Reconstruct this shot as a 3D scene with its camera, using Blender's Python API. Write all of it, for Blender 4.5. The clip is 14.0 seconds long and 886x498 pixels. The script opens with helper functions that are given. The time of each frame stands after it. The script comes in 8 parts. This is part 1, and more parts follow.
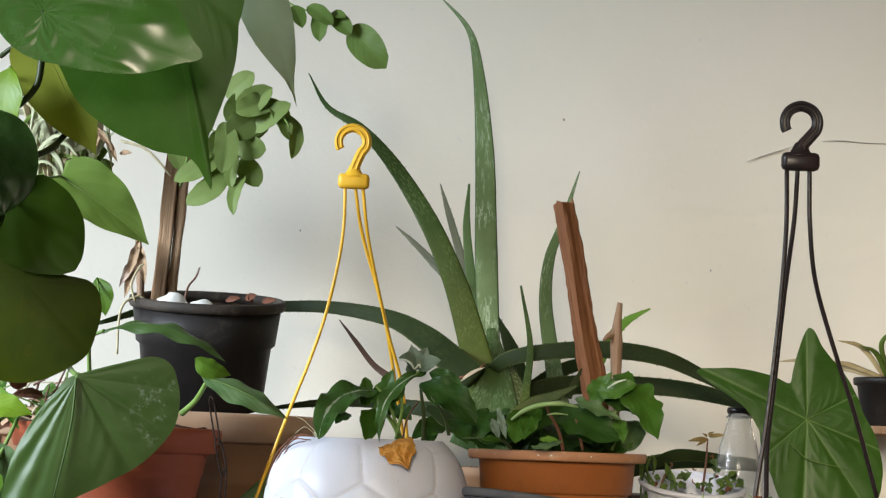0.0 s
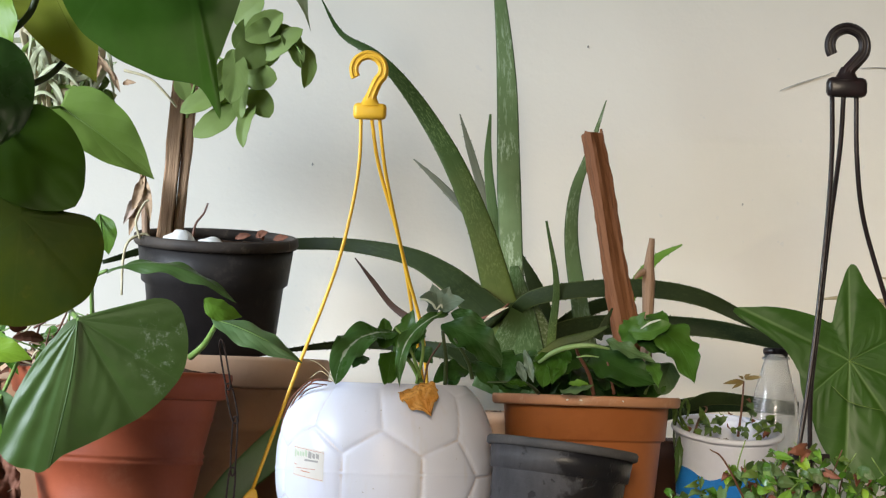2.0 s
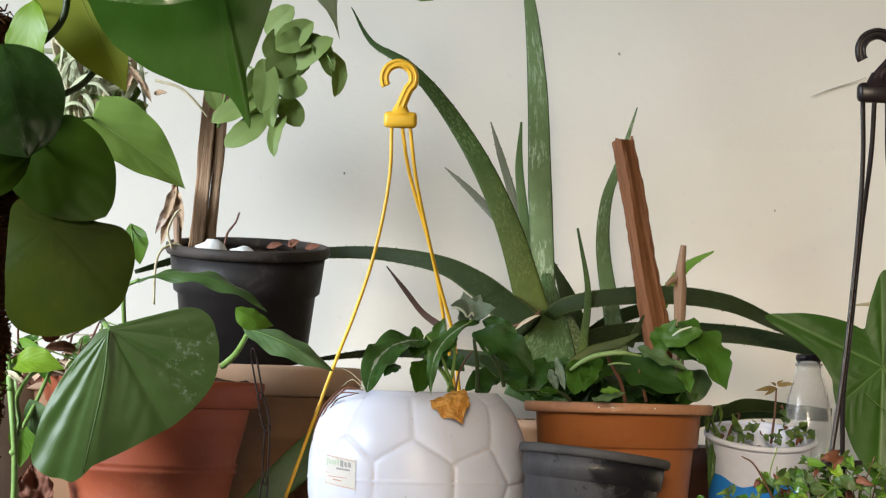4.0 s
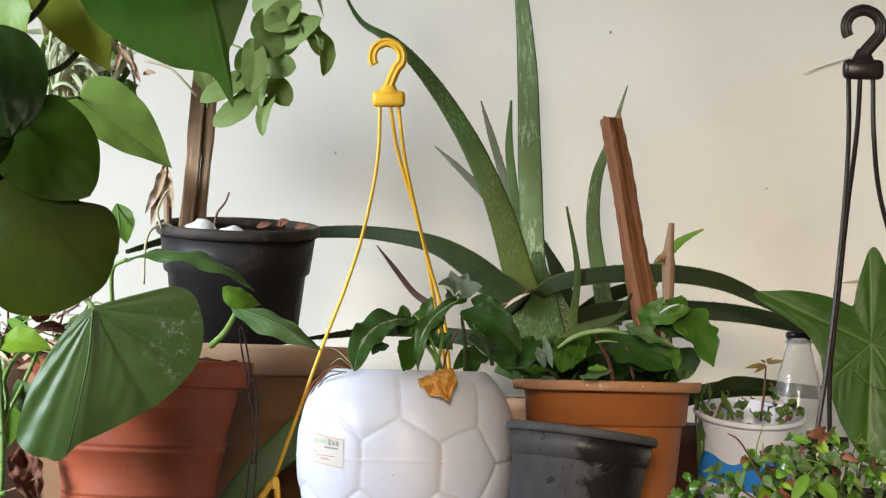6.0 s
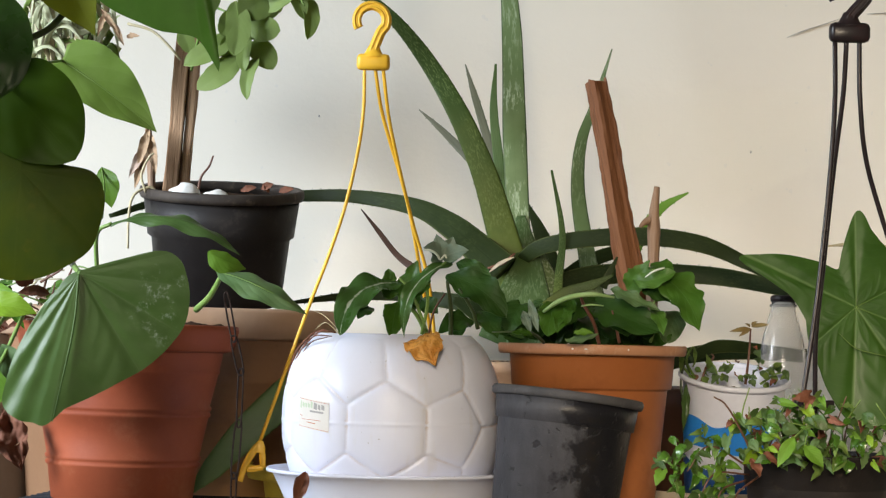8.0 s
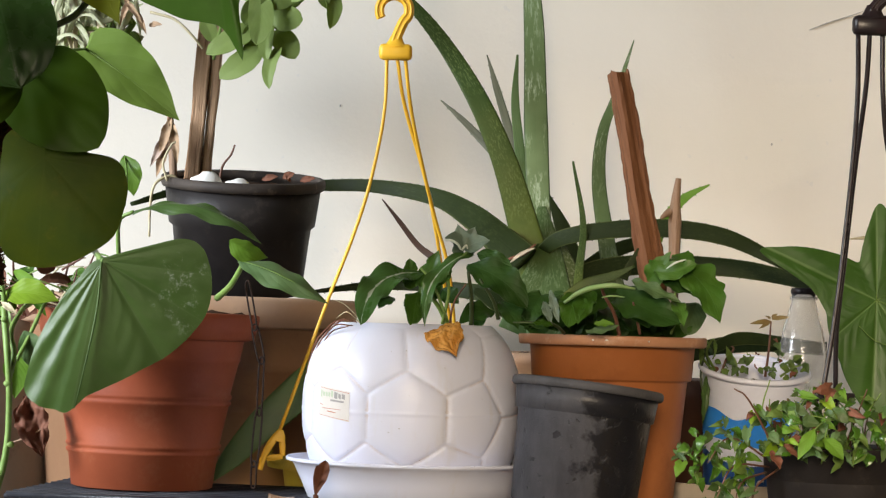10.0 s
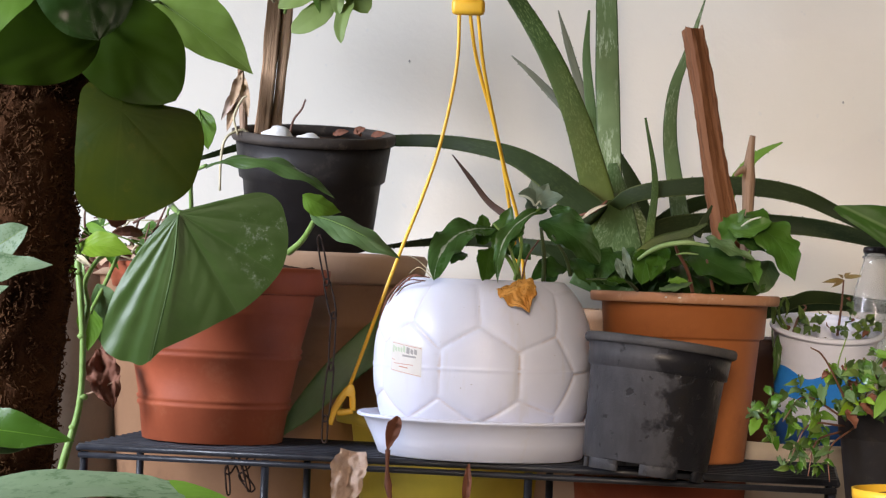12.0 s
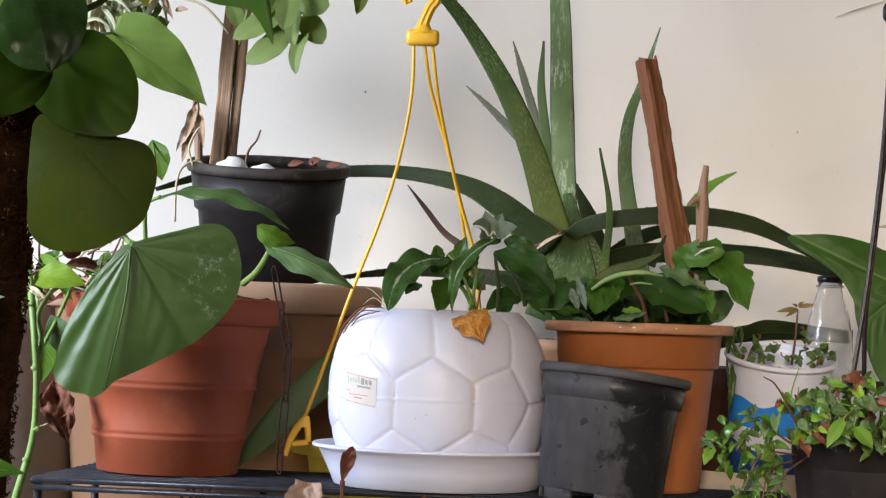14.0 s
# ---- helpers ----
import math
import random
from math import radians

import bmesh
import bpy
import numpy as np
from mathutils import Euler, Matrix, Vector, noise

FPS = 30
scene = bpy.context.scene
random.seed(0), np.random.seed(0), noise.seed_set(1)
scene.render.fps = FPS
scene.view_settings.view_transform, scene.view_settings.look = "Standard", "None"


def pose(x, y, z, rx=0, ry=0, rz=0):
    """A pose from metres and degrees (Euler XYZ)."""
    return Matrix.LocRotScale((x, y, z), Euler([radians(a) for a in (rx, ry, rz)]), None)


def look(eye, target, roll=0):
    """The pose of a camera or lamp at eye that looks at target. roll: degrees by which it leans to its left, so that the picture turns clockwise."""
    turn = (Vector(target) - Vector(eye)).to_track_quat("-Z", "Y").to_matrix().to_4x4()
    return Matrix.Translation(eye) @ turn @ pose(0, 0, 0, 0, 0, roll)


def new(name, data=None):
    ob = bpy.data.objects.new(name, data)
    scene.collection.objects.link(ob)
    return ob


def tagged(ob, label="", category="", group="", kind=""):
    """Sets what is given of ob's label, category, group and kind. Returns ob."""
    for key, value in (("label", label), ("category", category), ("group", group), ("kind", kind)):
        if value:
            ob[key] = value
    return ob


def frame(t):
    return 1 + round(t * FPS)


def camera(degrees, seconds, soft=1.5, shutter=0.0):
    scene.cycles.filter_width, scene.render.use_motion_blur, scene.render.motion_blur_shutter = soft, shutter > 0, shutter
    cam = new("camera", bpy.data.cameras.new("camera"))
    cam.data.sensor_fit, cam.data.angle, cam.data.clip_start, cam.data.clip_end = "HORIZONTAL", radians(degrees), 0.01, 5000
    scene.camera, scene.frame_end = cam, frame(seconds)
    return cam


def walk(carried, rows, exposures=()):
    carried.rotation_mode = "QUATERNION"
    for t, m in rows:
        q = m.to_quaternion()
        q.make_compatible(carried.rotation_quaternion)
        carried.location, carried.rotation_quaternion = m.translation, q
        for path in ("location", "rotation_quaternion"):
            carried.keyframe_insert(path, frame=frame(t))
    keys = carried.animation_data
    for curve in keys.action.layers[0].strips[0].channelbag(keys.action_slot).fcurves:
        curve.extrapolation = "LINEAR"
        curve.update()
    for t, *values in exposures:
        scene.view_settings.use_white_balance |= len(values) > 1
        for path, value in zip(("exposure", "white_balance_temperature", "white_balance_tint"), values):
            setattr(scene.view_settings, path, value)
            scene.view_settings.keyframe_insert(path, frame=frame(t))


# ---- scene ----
cam = camera(22, 14.0, soft=1.25)
# time, place of the eye in metres, turn in degrees
ROWS = [
    (0, 0.0183, -0.1646, 0.4689, 95.073, -2.008, -2.148),
    (0.25, 0.0253, -0.022, 0.4815, 94.9209, -1.9387, -2.116),
    (0.5, 0.0257, -0.0129, 0.4823, 94.735, -1.854, -2.077),
    (1, 0.0416, -0.0092, 0.4773, 94.036, -1.556, -2.02),
    (1.5, 0.0313, -0.0075, 0.4724, 93.692, -1.636, -2.185),
    (2, 0.0043, -0.0058, 0.4776, 93.492, -1.765, -1.976),
    (2.5, 0.0056, -0.0072, 0.48, 93.692, -1.854, -1.459),
    (5, 0.0116, -0.0061, 0.4762, 93.632, -1.503, -0.975),
    (5.5, 0.0176, -0.0076, 0.4792, 93.417, -1.494, -0.86),
    (6, 0.0357, -0.0079, 0.4751, 93.191, -1.312, -0.819),
    (6.5, 0.0314, -0.0066, 0.4726, 92.982, -1.297, -1.125),
    (7, 0.0286, -0.0051, 0.4729, 92.687, -1.236, -1.249),
    (7.5, 0.0276, -0.0031, 0.4758, 92.419, -1.232, -1.368),
    (10, 0.0212, -0.0059, 0.4742, 92.051, -1.649, -0.973),
    (10.5, -0.0091, -0.0009, 0.4775, 91.414, -1.809, 0.211),
    (11, -0.0132, 0.0022, 0.4721, 91.13, -1.942, 0.67),
    (11.5, -0.0123, -0.0014, 0.4715, 91.022, -2.121, 0.487),
    (12, -0.0056, 0.0021, 0.4706, 90.959, -2.092, 0.269),
    (12.5, 0, 0, 0.47, 91.001, -2, -0.035),
    (13, -0.004, -0.0013, 0.4694, 91.415, -2.026, -0.501),
    (13.5, 0.001, -0.0026, 0.4759, 91.621, -2.062, -0.659),
    (14, 0.004, -0.0003, 0.4722, 91.729, -1.91, -0.665),
]
EXPOSURES = [(0.0, -0.02, 7100, 11), (0.5, 0.0, 7050, 11), (2.0, 0.02, 6950, 12), (5.0, 0.05, 7200, 13), (7.5, 0.08, 7150, 13), (10.0, 0.07, 7500, 16), (11.0, 0.04, 7150, 20), (12.0, 0.02, 7000, 21), (14.0, 0.04, 6900, 20)]
walk(cam, [(t, pose(x, y, z, rx, ry, rz)) for t, x, y, z, rx, ry, rz in ROWS], EXPOSURES)

# ---- light ----
world = bpy.data.worlds.new("sky")
scene.world = world
world.use_nodes = True
sky = world.node_tree.nodes.new("ShaderNodeTexSky")
sky.sky_type, sky.sun_disc = "NISHITA", False
sky.sun_elevation, sky.sun_rotation = radians(38), radians(215)
world.node_tree.links.new(sky.outputs[0], world.node_tree.nodes["Background"].inputs[0])
world.node_tree.nodes["Background"].inputs[1].default_value = 0.06


def area(name, eye, target, sx, sy, watts, colour, spread):
    lamp = bpy.data.lights.new(name, "AREA")
    lamp.shape, lamp.size, lamp.size_y, lamp.energy, lamp.color, lamp.spread = "RECTANGLE", sx, sy, watts, colour, radians(spread)
    ob = new(name, lamp)
    ob.matrix_world = look(eye, target)
    return ob


# daylight through the side opening, and an added warm front lamp brightening the right
area("daylight_side", (-3.06, 1.38, 1.40), (0.1, 3.36, -0.12), 1.75, 1.25, 47.5, (0.68, 0.825, 0.985), 60)
area("fill_front", (-0.05, -1.44, 1.2), (1.05, 3.36, -0.16), 0.9, 0.9, 9.0, (1.0, 0.89, 0.71), 37)

# ---- materials ----


class Nodes:
    """A short way to write a node tree."""

    def __init__(self, name):
        self.mat = bpy.data.materials.new(name)
        self.mat.use_nodes = True
        self.tree = self.mat.node_tree
        self.bsdf = self.tree.nodes["Principled BSDF"]
        self.out = self.tree.nodes["Material Output"]

    def put(self, kind, *ins, **settings):
        node = self.tree.nodes.new("ShaderNode" + kind)
        if "operation" in settings:
            node.operation = settings["operation"]
        if "data_type" in settings:
            node.data_type = settings["data_type"]
        if "blend_type" in settings:
            node.blend_type = settings["blend_type"]
        for key, value in ins:
            self.feed(node.inputs[key], value)
        return node

    def feed(self, socket, value):
        if isinstance(value, bpy.types.NodeSocket):
            self.tree.links.new(value, socket)
        else:
            socket.default_value = value

    def math(self, op, a, b=0.0, c=0.0):
        return self.put("Math", (0, a), (1, b), (2, c), operation=op).outputs[0]

    def noise(self, scale, detail=4.0, rough=0.6, vector=None):
        ins = [("Scale", scale), ("Detail", detail), ("Roughness", rough)]
        if vector is not None:
            ins.append(("Vector", vector))
        return self.put("TexNoise", *ins).outputs[0]

    def ramp(self, value, lo, hi):
        return self.put("MapRange", (0, value), (1, lo), (2, hi)).outputs[0]

    def mix(self, f, a, b):
        node = self.put("Mix", (0, f), (6, a), (7, b), data_type="RGBA")
        return node.outputs[2]

    def where(self):
        return self.put("TexCoord").outputs["Object"]

    def bump(self, height, strength, distance=0.002):
        return self.put("Bump", ("Height", height), ("Strength", strength), ("Distance", distance)).outputs[0]

    def set(self, **ins):
        for key, value in ins.items():
            self.feed(self.bsdf.inputs[key.replace("_", " ")], value)
        return self


def rgb(r, g, b):
    return (r, g, b, 1.0)


def surface(name, a, b, c=None, scale=8.0, grain=120.0, rough=0.5, bump=0.2, spread=0.12, metal=0.0, stain=0.5, shine=0.35, dents=0.0):
    """Two tones mixed by large noise, fine grain, a third tone for stains, uneven gloss."""
    n = Nodes(name)
    p = n.where()
    big = n.ramp(n.noise(scale, 5, 0.62, p), 0.34, 0.66)
    fine = n.noise(grain, 3, 0.6, p)
    col = n.mix(big, rgb(*a), rgb(*b))
    col = n.mix(n.math("MULTIPLY", fine, 0.22), col, rgb(*[v * 0.55 for v in a]))
    if c:
        spots = n.ramp(n.noise(scale * 2.7, 8, 0.72, p), 0.56, 0.70)
        col = n.mix(n.math("MULTIPLY", spots, stain), col, rgb(*c))
    height = n.math("ADD", fine, n.math("MULTIPLY", big, 0.6))
    if dents:
        height = n.math("ADD", height, n.math("MULTIPLY", n.ramp(n.noise(scale * 2.2, 2, 0.4, p), 0.56, 0.66), -dents))
    n.set(Base_Color=col, Metallic=metal, Roughness=n.math("MULTIPLY_ADD", big, spread, rough - spread / 2), Normal=n.bump(height, bump))
    n.bsdf.inputs["Specular IOR Level"].default_value = shine
    return n.mat


def foliage(name, a, b, vein, gloss=0.35, veins=9.0, vein_mix=0.35, through_light=0.25, spots=None, mottle=0.0, shine=0.32, bump=0.2, slant=0.45, rib=0.03, stripe=0.0, relief=0.0018, fleck=(0.45, 0.55, 0.36), streaks=(11, 46), foot=None, margin=None):
    """A leaf: midrib and side veins from the blade's own coordinates, blotches, gloss and light passing through."""
    n = Nodes(name)
    uv = n.put("UVMap").outputs[0]
    xyz = n.put("SeparateXYZ", (0, uv))
    u = n.math("ABSOLUTE", n.math("MULTIPLY_ADD", xyz.outputs[0], 2.0, -1.0))
    s = xyz.outputs[1]
    p = n.where()
    wob = n.noise(22, 3, 0.5, p)
    along = n.math("ADD", n.math("MULTIPLY_ADD", n.math("POWER", u, 1.3), -slant, s), n.math("MULTIPLY", wob, 0.10))
    wave = n.math("ABSOLUTE", n.math("SINE", n.math("MULTIPLY", along, veins * math.pi)))
    side = n.ramp(wave, 0.22, 0.0)
    mid = n.ramp(u, rib * 1.8, rib * 0.5)
    lines = n.math("MAXIMUM", n.math("MULTIPLY", side, 0.55), mid)
    patch = n.ramp(n.noise(30, 4, 0.6, p), 0.35, 0.68)
    shade = n.put("ObjectInfo").outputs["Random"]
    col = n.mix(n.math("MULTIPLY_ADD", shade, 0.35, n.math("MULTIPLY", patch, 0.65)), rgb(*a), rgb(*b))
    col = n.mix(n.math("MULTIPLY", lines, vein_mix), col, rgb(*vein))
    if foot:
        col = n.mix(n.math("MULTIPLY", n.ramp(n.math("ADD", s, n.math("MULTIPLY", patch, 0.12)), 0.52, 0.16), 0.85), col, rgb(*foot))
    if stripe:
        blot = n.ramp(n.math("ADD", u, n.math("MULTIPLY", n.noise(70, 3, 0.6, p), 0.5)), stripe + 0.27, stripe + 0.20)
        col = n.mix(n.math("MULTIPLY", blot, 0.85), col, rgb(0.50, 0.58, 0.46))
    if mottle:
        flow = n.put("CombineXYZ", (0, n.math("MULTIPLY", xyz.outputs[0], float(streaks[0]))), (1, n.math("MULTIPLY", s, float(streaks[1]))), (2, n.math("MULTIPLY", shade, 40.0))).outputs[0]
        dense = n.ramp(n.noise(14, 2, 0.5, p), 0.40, 0.62)
        flecked = n.math("MULTIPLY", n.ramp(n.noise(1.0, 4, 0.7, flow), 0.51, 0.59), dense)
        col = n.mix(n.math("MULTIPLY", flecked, mottle), col, rgb(*fleck))
    if margin:
        col = n.mix(n.math("MULTIPLY", n.ramp(n.math("ADD", u, n.math("MULTIPLY", wob, 0.12)), 0.93, 0.99), 0.8), col, rgb(*margin))
    if spots:
        dirt = n.ramp(n.noise(16, 7, 0.75, p), 0.60, 0.74)
        col = n.mix(n.math("MULTIPLY", dirt, 0.6), col, rgb(*spots))
    height = n.math("ADD", n.math("MULTIPLY", wave, 0.8), n.math("ADD", n.math("MULTIPLY", n.noise(90, 3, 0.5, p), 0.5), n.math("MULTIPLY", mid, -0.8)))
    nor = n.bump(height, bump, relief)
    n.set(Base_Color=col, Roughness=n.math("MULTIPLY_ADD", patch, 0.14, gloss - 0.05), Normal=nor)
    n.bsdf.inputs["Specular IOR Level"].default_value = shine
    glow = n.put("BsdfTranslucent", ("Color", n.mix(0.5, col, rgb(0.30, 0.42, 0.05))), ("Normal", nor))
    both = n.put("MixShader", (0, through_light), (1, n.bsdf.outputs[0]), (2, glow.outputs[0]))
    n.tree.links.new(both.outputs[0], n.out.inputs[0])
    return n.mat


def broad_leaf(name, a, b, vein, ribs, seam=90, gloss=0.35, shine=0.3, through_light=0.12, width=0.9, vein_mix=0.5, bump=0.12, glints=None, blotch=None):
    """A lobed leaf's skin: ribs that run out from the node at the given angles, netted side veins, blotches; glints:
    (from, to, inner, outer) of a band of painted pale reflections.
    """
    n = Nodes(name)
    xyz = n.put("SeparateXYZ", (0, n.put("UVMap").outputs[0]))
    turn = n.math("MULTIPLY_ADD", xyz.outputs[0], 360.0, seam - 360.0)
    f = xyz.outputs[1]
    p = n.where()
    wob = n.noise(26, 3, 0.5, p)
    gap = None
    for angle in ribs:
        away = n.math("ABSOLUTE", n.math("SUBTRACT", turn, float(angle)))
        gap = away if gap is None else n.math("MINIMUM", gap, away)
    lines = n.ramp(n.math("MULTIPLY", n.math("ADD", gap, n.math("MULTIPLY_ADD", wob, 1.2, -0.6)), f), width, width * 0.25)
    wave = n.math("ABSOLUTE", n.math("SINE", n.math("MULTIPLY_ADD", f, 30.0, n.math("MULTIPLY_ADD", gap, -0.42, n.math("MULTIPLY", wob, 4.0)))))
    side = n.math("MULTIPLY", n.ramp(wave, 0.20, 0.0), n.ramp(gap, 1.0, 6.0))
    patch = n.ramp(n.noise(24, 5, 0.6, p), 0.32, 0.70)
    fine = n.noise(160, 3, 0.6, p)
    col = n.mix(patch, rgb(*a), rgb(*b))
    col = n.mix(n.math("MULTIPLY", fine, 0.25), col, rgb(*[v * 0.6 for v in a]))
    col = n.mix(n.math("MULTIPLY", n.math("MAXIMUM", n.math("MULTIPLY", side, 0.12), lines), vein_mix), col, rgb(*vein))
    if blotch:
        col = n.mix(n.math("MULTIPLY", n.ramp(n.noise(34, 5, 0.7, p), 0.58, 0.72), 0.6), col, rgb(*blotch))
    rough = n.math("MULTIPLY_ADD", patch, 0.12, gloss - 0.05)
    # reflections on the waxy skin, painted as pale rough flecks
    if glints:
        band = n.math("MULTIPLY", n.math("MULTIPLY", n.ramp(turn, glints[0], glints[0] + 8), n.ramp(turn, glints[1], glints[1] - 8)), n.math("MULTIPLY", n.ramp(f, glints[2], glints[2] + 0.12), n.ramp(f, glints[3], glints[3] - 0.06)))
        spots = n.math("MULTIPLY", n.ramp(n.noise(85, 8, 0.8, p), 0.54, 0.66), band)
        col = n.mix(n.math("MULTIPLY", spots, 0.6), col, rgb(0.46, 0.54, 0.44))
        rough = n.math("ADD", rough, n.math("MULTIPLY", spots, 0.3))
    height = n.math("ADD", n.math("MULTIPLY", wave, 0.5), n.math("ADD", n.math("MULTIPLY", fine, 0.3), n.math("MULTIPLY", lines, -0.9)))
    nor = n.bump(height, bump, 0.0018)
    n.set(Base_Color=col, Roughness=rough, Normal=nor)
    n.bsdf.inputs["Specular IOR Level"].default_value = shine
    glow = n.put("BsdfTranslucent", ("Color", n.mix(0.5, col, rgb(0.26, 0.40, 0.04))), ("Normal", nor))
    both = n.put("MixShader", (0, through_light), (1, n.bsdf.outputs[0]), (2, glow.outputs[0]))
    n.tree.links.new(both.outputs[0], n.out.inputs[0])
    return n.mat


def glassy(name, colour, rough, weight=1.0):
    n = Nodes(name)
    n.set(Base_Color=rgb(*colour), Roughness=rough, IOR=1.3)
    n.bsdf.inputs["Transmission Weight"].default_value = weight
    return n.mat


def plaster():
    n = Nodes("wall_plaster")
    p = n.where()
    big = n.ramp(n.noise(1.3, 4, 0.55, p), 0.3, 0.7)
    mid = n.ramp(n.noise(7, 6, 0.65, p), 0.35, 0.7)
    fine = n.noise(90, 4, 0.6, p)
    col = n.mix(big, rgb(0.755, 0.705, 0.618), rgb(0.795, 0.738, 0.640))
    col = n.mix(n.math("MULTIPLY", mid, 0.25), col, rgb(0.690, 0.648, 0.575))
    speck = n.ramp(n.noise(60, 2, 0.5, p), 0.745, 0.765)
    col = n.mix(n.math("MULTIPLY", speck, 0.4), col, rgb(0.66, 0.64, 0.60))
    n.set(Base_Color=col, Roughness=0.75, Normal=n.bump(n.math("ADD", fine, mid), 0.12, 0.003))
    return n.mat


def timber(name, a, b, dark, scale=1.0):
    """Wood with grain along the object's z."""
    n = Nodes(name)
    p = n.put("Mapping", ("Vector", n.where()), ("Scale", (60 * scale, 60 * scale, 3.2 * scale))).outputs[0]
    grain = n.noise(1.0, 6, 0.65, p)
    fine = n.noise(5.0, 4, 0.6, p)
    col = n.mix(n.ramp(grain, 0.36, 0.62), rgb(*a), rgb(*b))
    col = n.mix(n.math("MULTIPLY", n.ramp(fine, 0.55, 0.72), 0.6), col, rgb(*dark))
    n.set(Base_Color=col, Roughness=0.7, Normal=n.bump(n.math("ADD", grain, fine), 0.7, 0.003))
    n.bsdf.inputs["Specular IOR Level"].default_value = 0.15
    return n.mat


def dusty_pot():
    """Black nursery plastic with dusty streaks and scuffs; light from the left is painted in, greyer left half, darker
    right half.
    """
    n = Nodes("grey_nursery_plastic")
    p = n.where()
    xyz = n.put("SeparateXYZ", (0, p))
    blot = n.noise(38, 5, 0.6, p)
    # lit left and unlit right put into the colour, with an uneven border
    side = n.math("ADD", n.math("MULTIPLY", xyz.outputs[0], -18.0), n.math("MULTIPLY_ADD", blot, 2.6, -1.05))
    dust = n.ramp(side, -0.10, 0.20)
    runs = n.noise(1.0, 4, 0.6, n.put("Mapping", ("Vector", p), ("Scale", (60, 60, 24))).outputs[0])
    fine = n.noise(260, 3, 0.6, p)
    grey_tone = n.mix(n.ramp(runs, 0.35, 0.7), rgb(0.048, 0.049, 0.058), rgb(0.074, 0.075, 0.085))
    col = n.mix(n.math("MULTIPLY", dust, 0.9), rgb(0.011, 0.011, 0.014), grey_tone)
    scuff = n.ramp(n.noise(75, 3, 0.5, p), 0.62, 0.68)
    col = n.mix(n.math("MULTIPLY", scuff, 0.75), col, rgb(0.014, 0.014, 0.017))
    rim_dust = n.ramp(n.noise(150, 4, 0.7, p), 0.66, 0.74)
    col = n.mix(n.math("MULTIPLY", rim_dust, 0.35), col, rgb(0.16, 0.15, 0.15))
    height = n.math("ADD", n.math("MULTIPLY", fine, 0.5), n.math("MULTIPLY", scuff, -1.2))
    n.set(Base_Color=col, Roughness=n.math("MULTIPLY_ADD", dust, 0.22, 0.36), Normal=n.bump(height, 0.4))
    n.bsdf.inputs["Specular IOR Level"].default_value = 0.35
    return n.mat


def moulded_white():
    """Bluish-white moulded plastic with faint rain stains, dust in the seams and small specks."""
    n = Nodes("white_plastic")
    p = n.where()
    big = n.ramp(n.noise(9, 4, 0.55, p), 0.34, 0.66)
    col = n.mix(big, rgb(0.68, 0.715, 0.85), rgb(0.725, 0.755, 0.88))
    seam = n.ramp(n.put("NewGeometry").outputs["Pointiness"], 0.492, 0.470)
    col = n.mix(n.math("MULTIPLY", seam, n.math("MULTIPLY", n.ramp(n.noise(30, 4, 0.6, p), 0.35, 0.6), 0.5)), col, rgb(0.50, 0.38, 0.32))
    runs = n.noise(1.0, 4, 0.6, n.put("Mapping", ("Vector", p), ("Scale", (46, 46, 9))).outputs[0])
    col = n.mix(n.math("MULTIPLY", n.ramp(runs, 0.58, 0.72), 0.18), col, rgb(0.60, 0.54, 0.44))
    speck = n.ramp(n.noise(170, 2, 0.5, p), 0.76, 0.79)
    col = n.mix(n.math("MULTIPLY", speck, 0.6), col, rgb(0.22, 0.18, 0.15))
    n.set(Base_Color=col, Roughness=n.math("MULTIPLY_ADD", big, 0.08, 0.33), Normal=n.bump(n.noise(60, 3, 0.5, p), 0.03))
    n.bsdf.inputs["Specular IOR Level"].default_value = 0.5
    n.bsdf.inputs["Subsurface Weight"].default_value = 0.12
    n.bsdf.inputs["Subsurface Radius"].default_value = (0.01, 0.01, 0.01)
    return n.mat


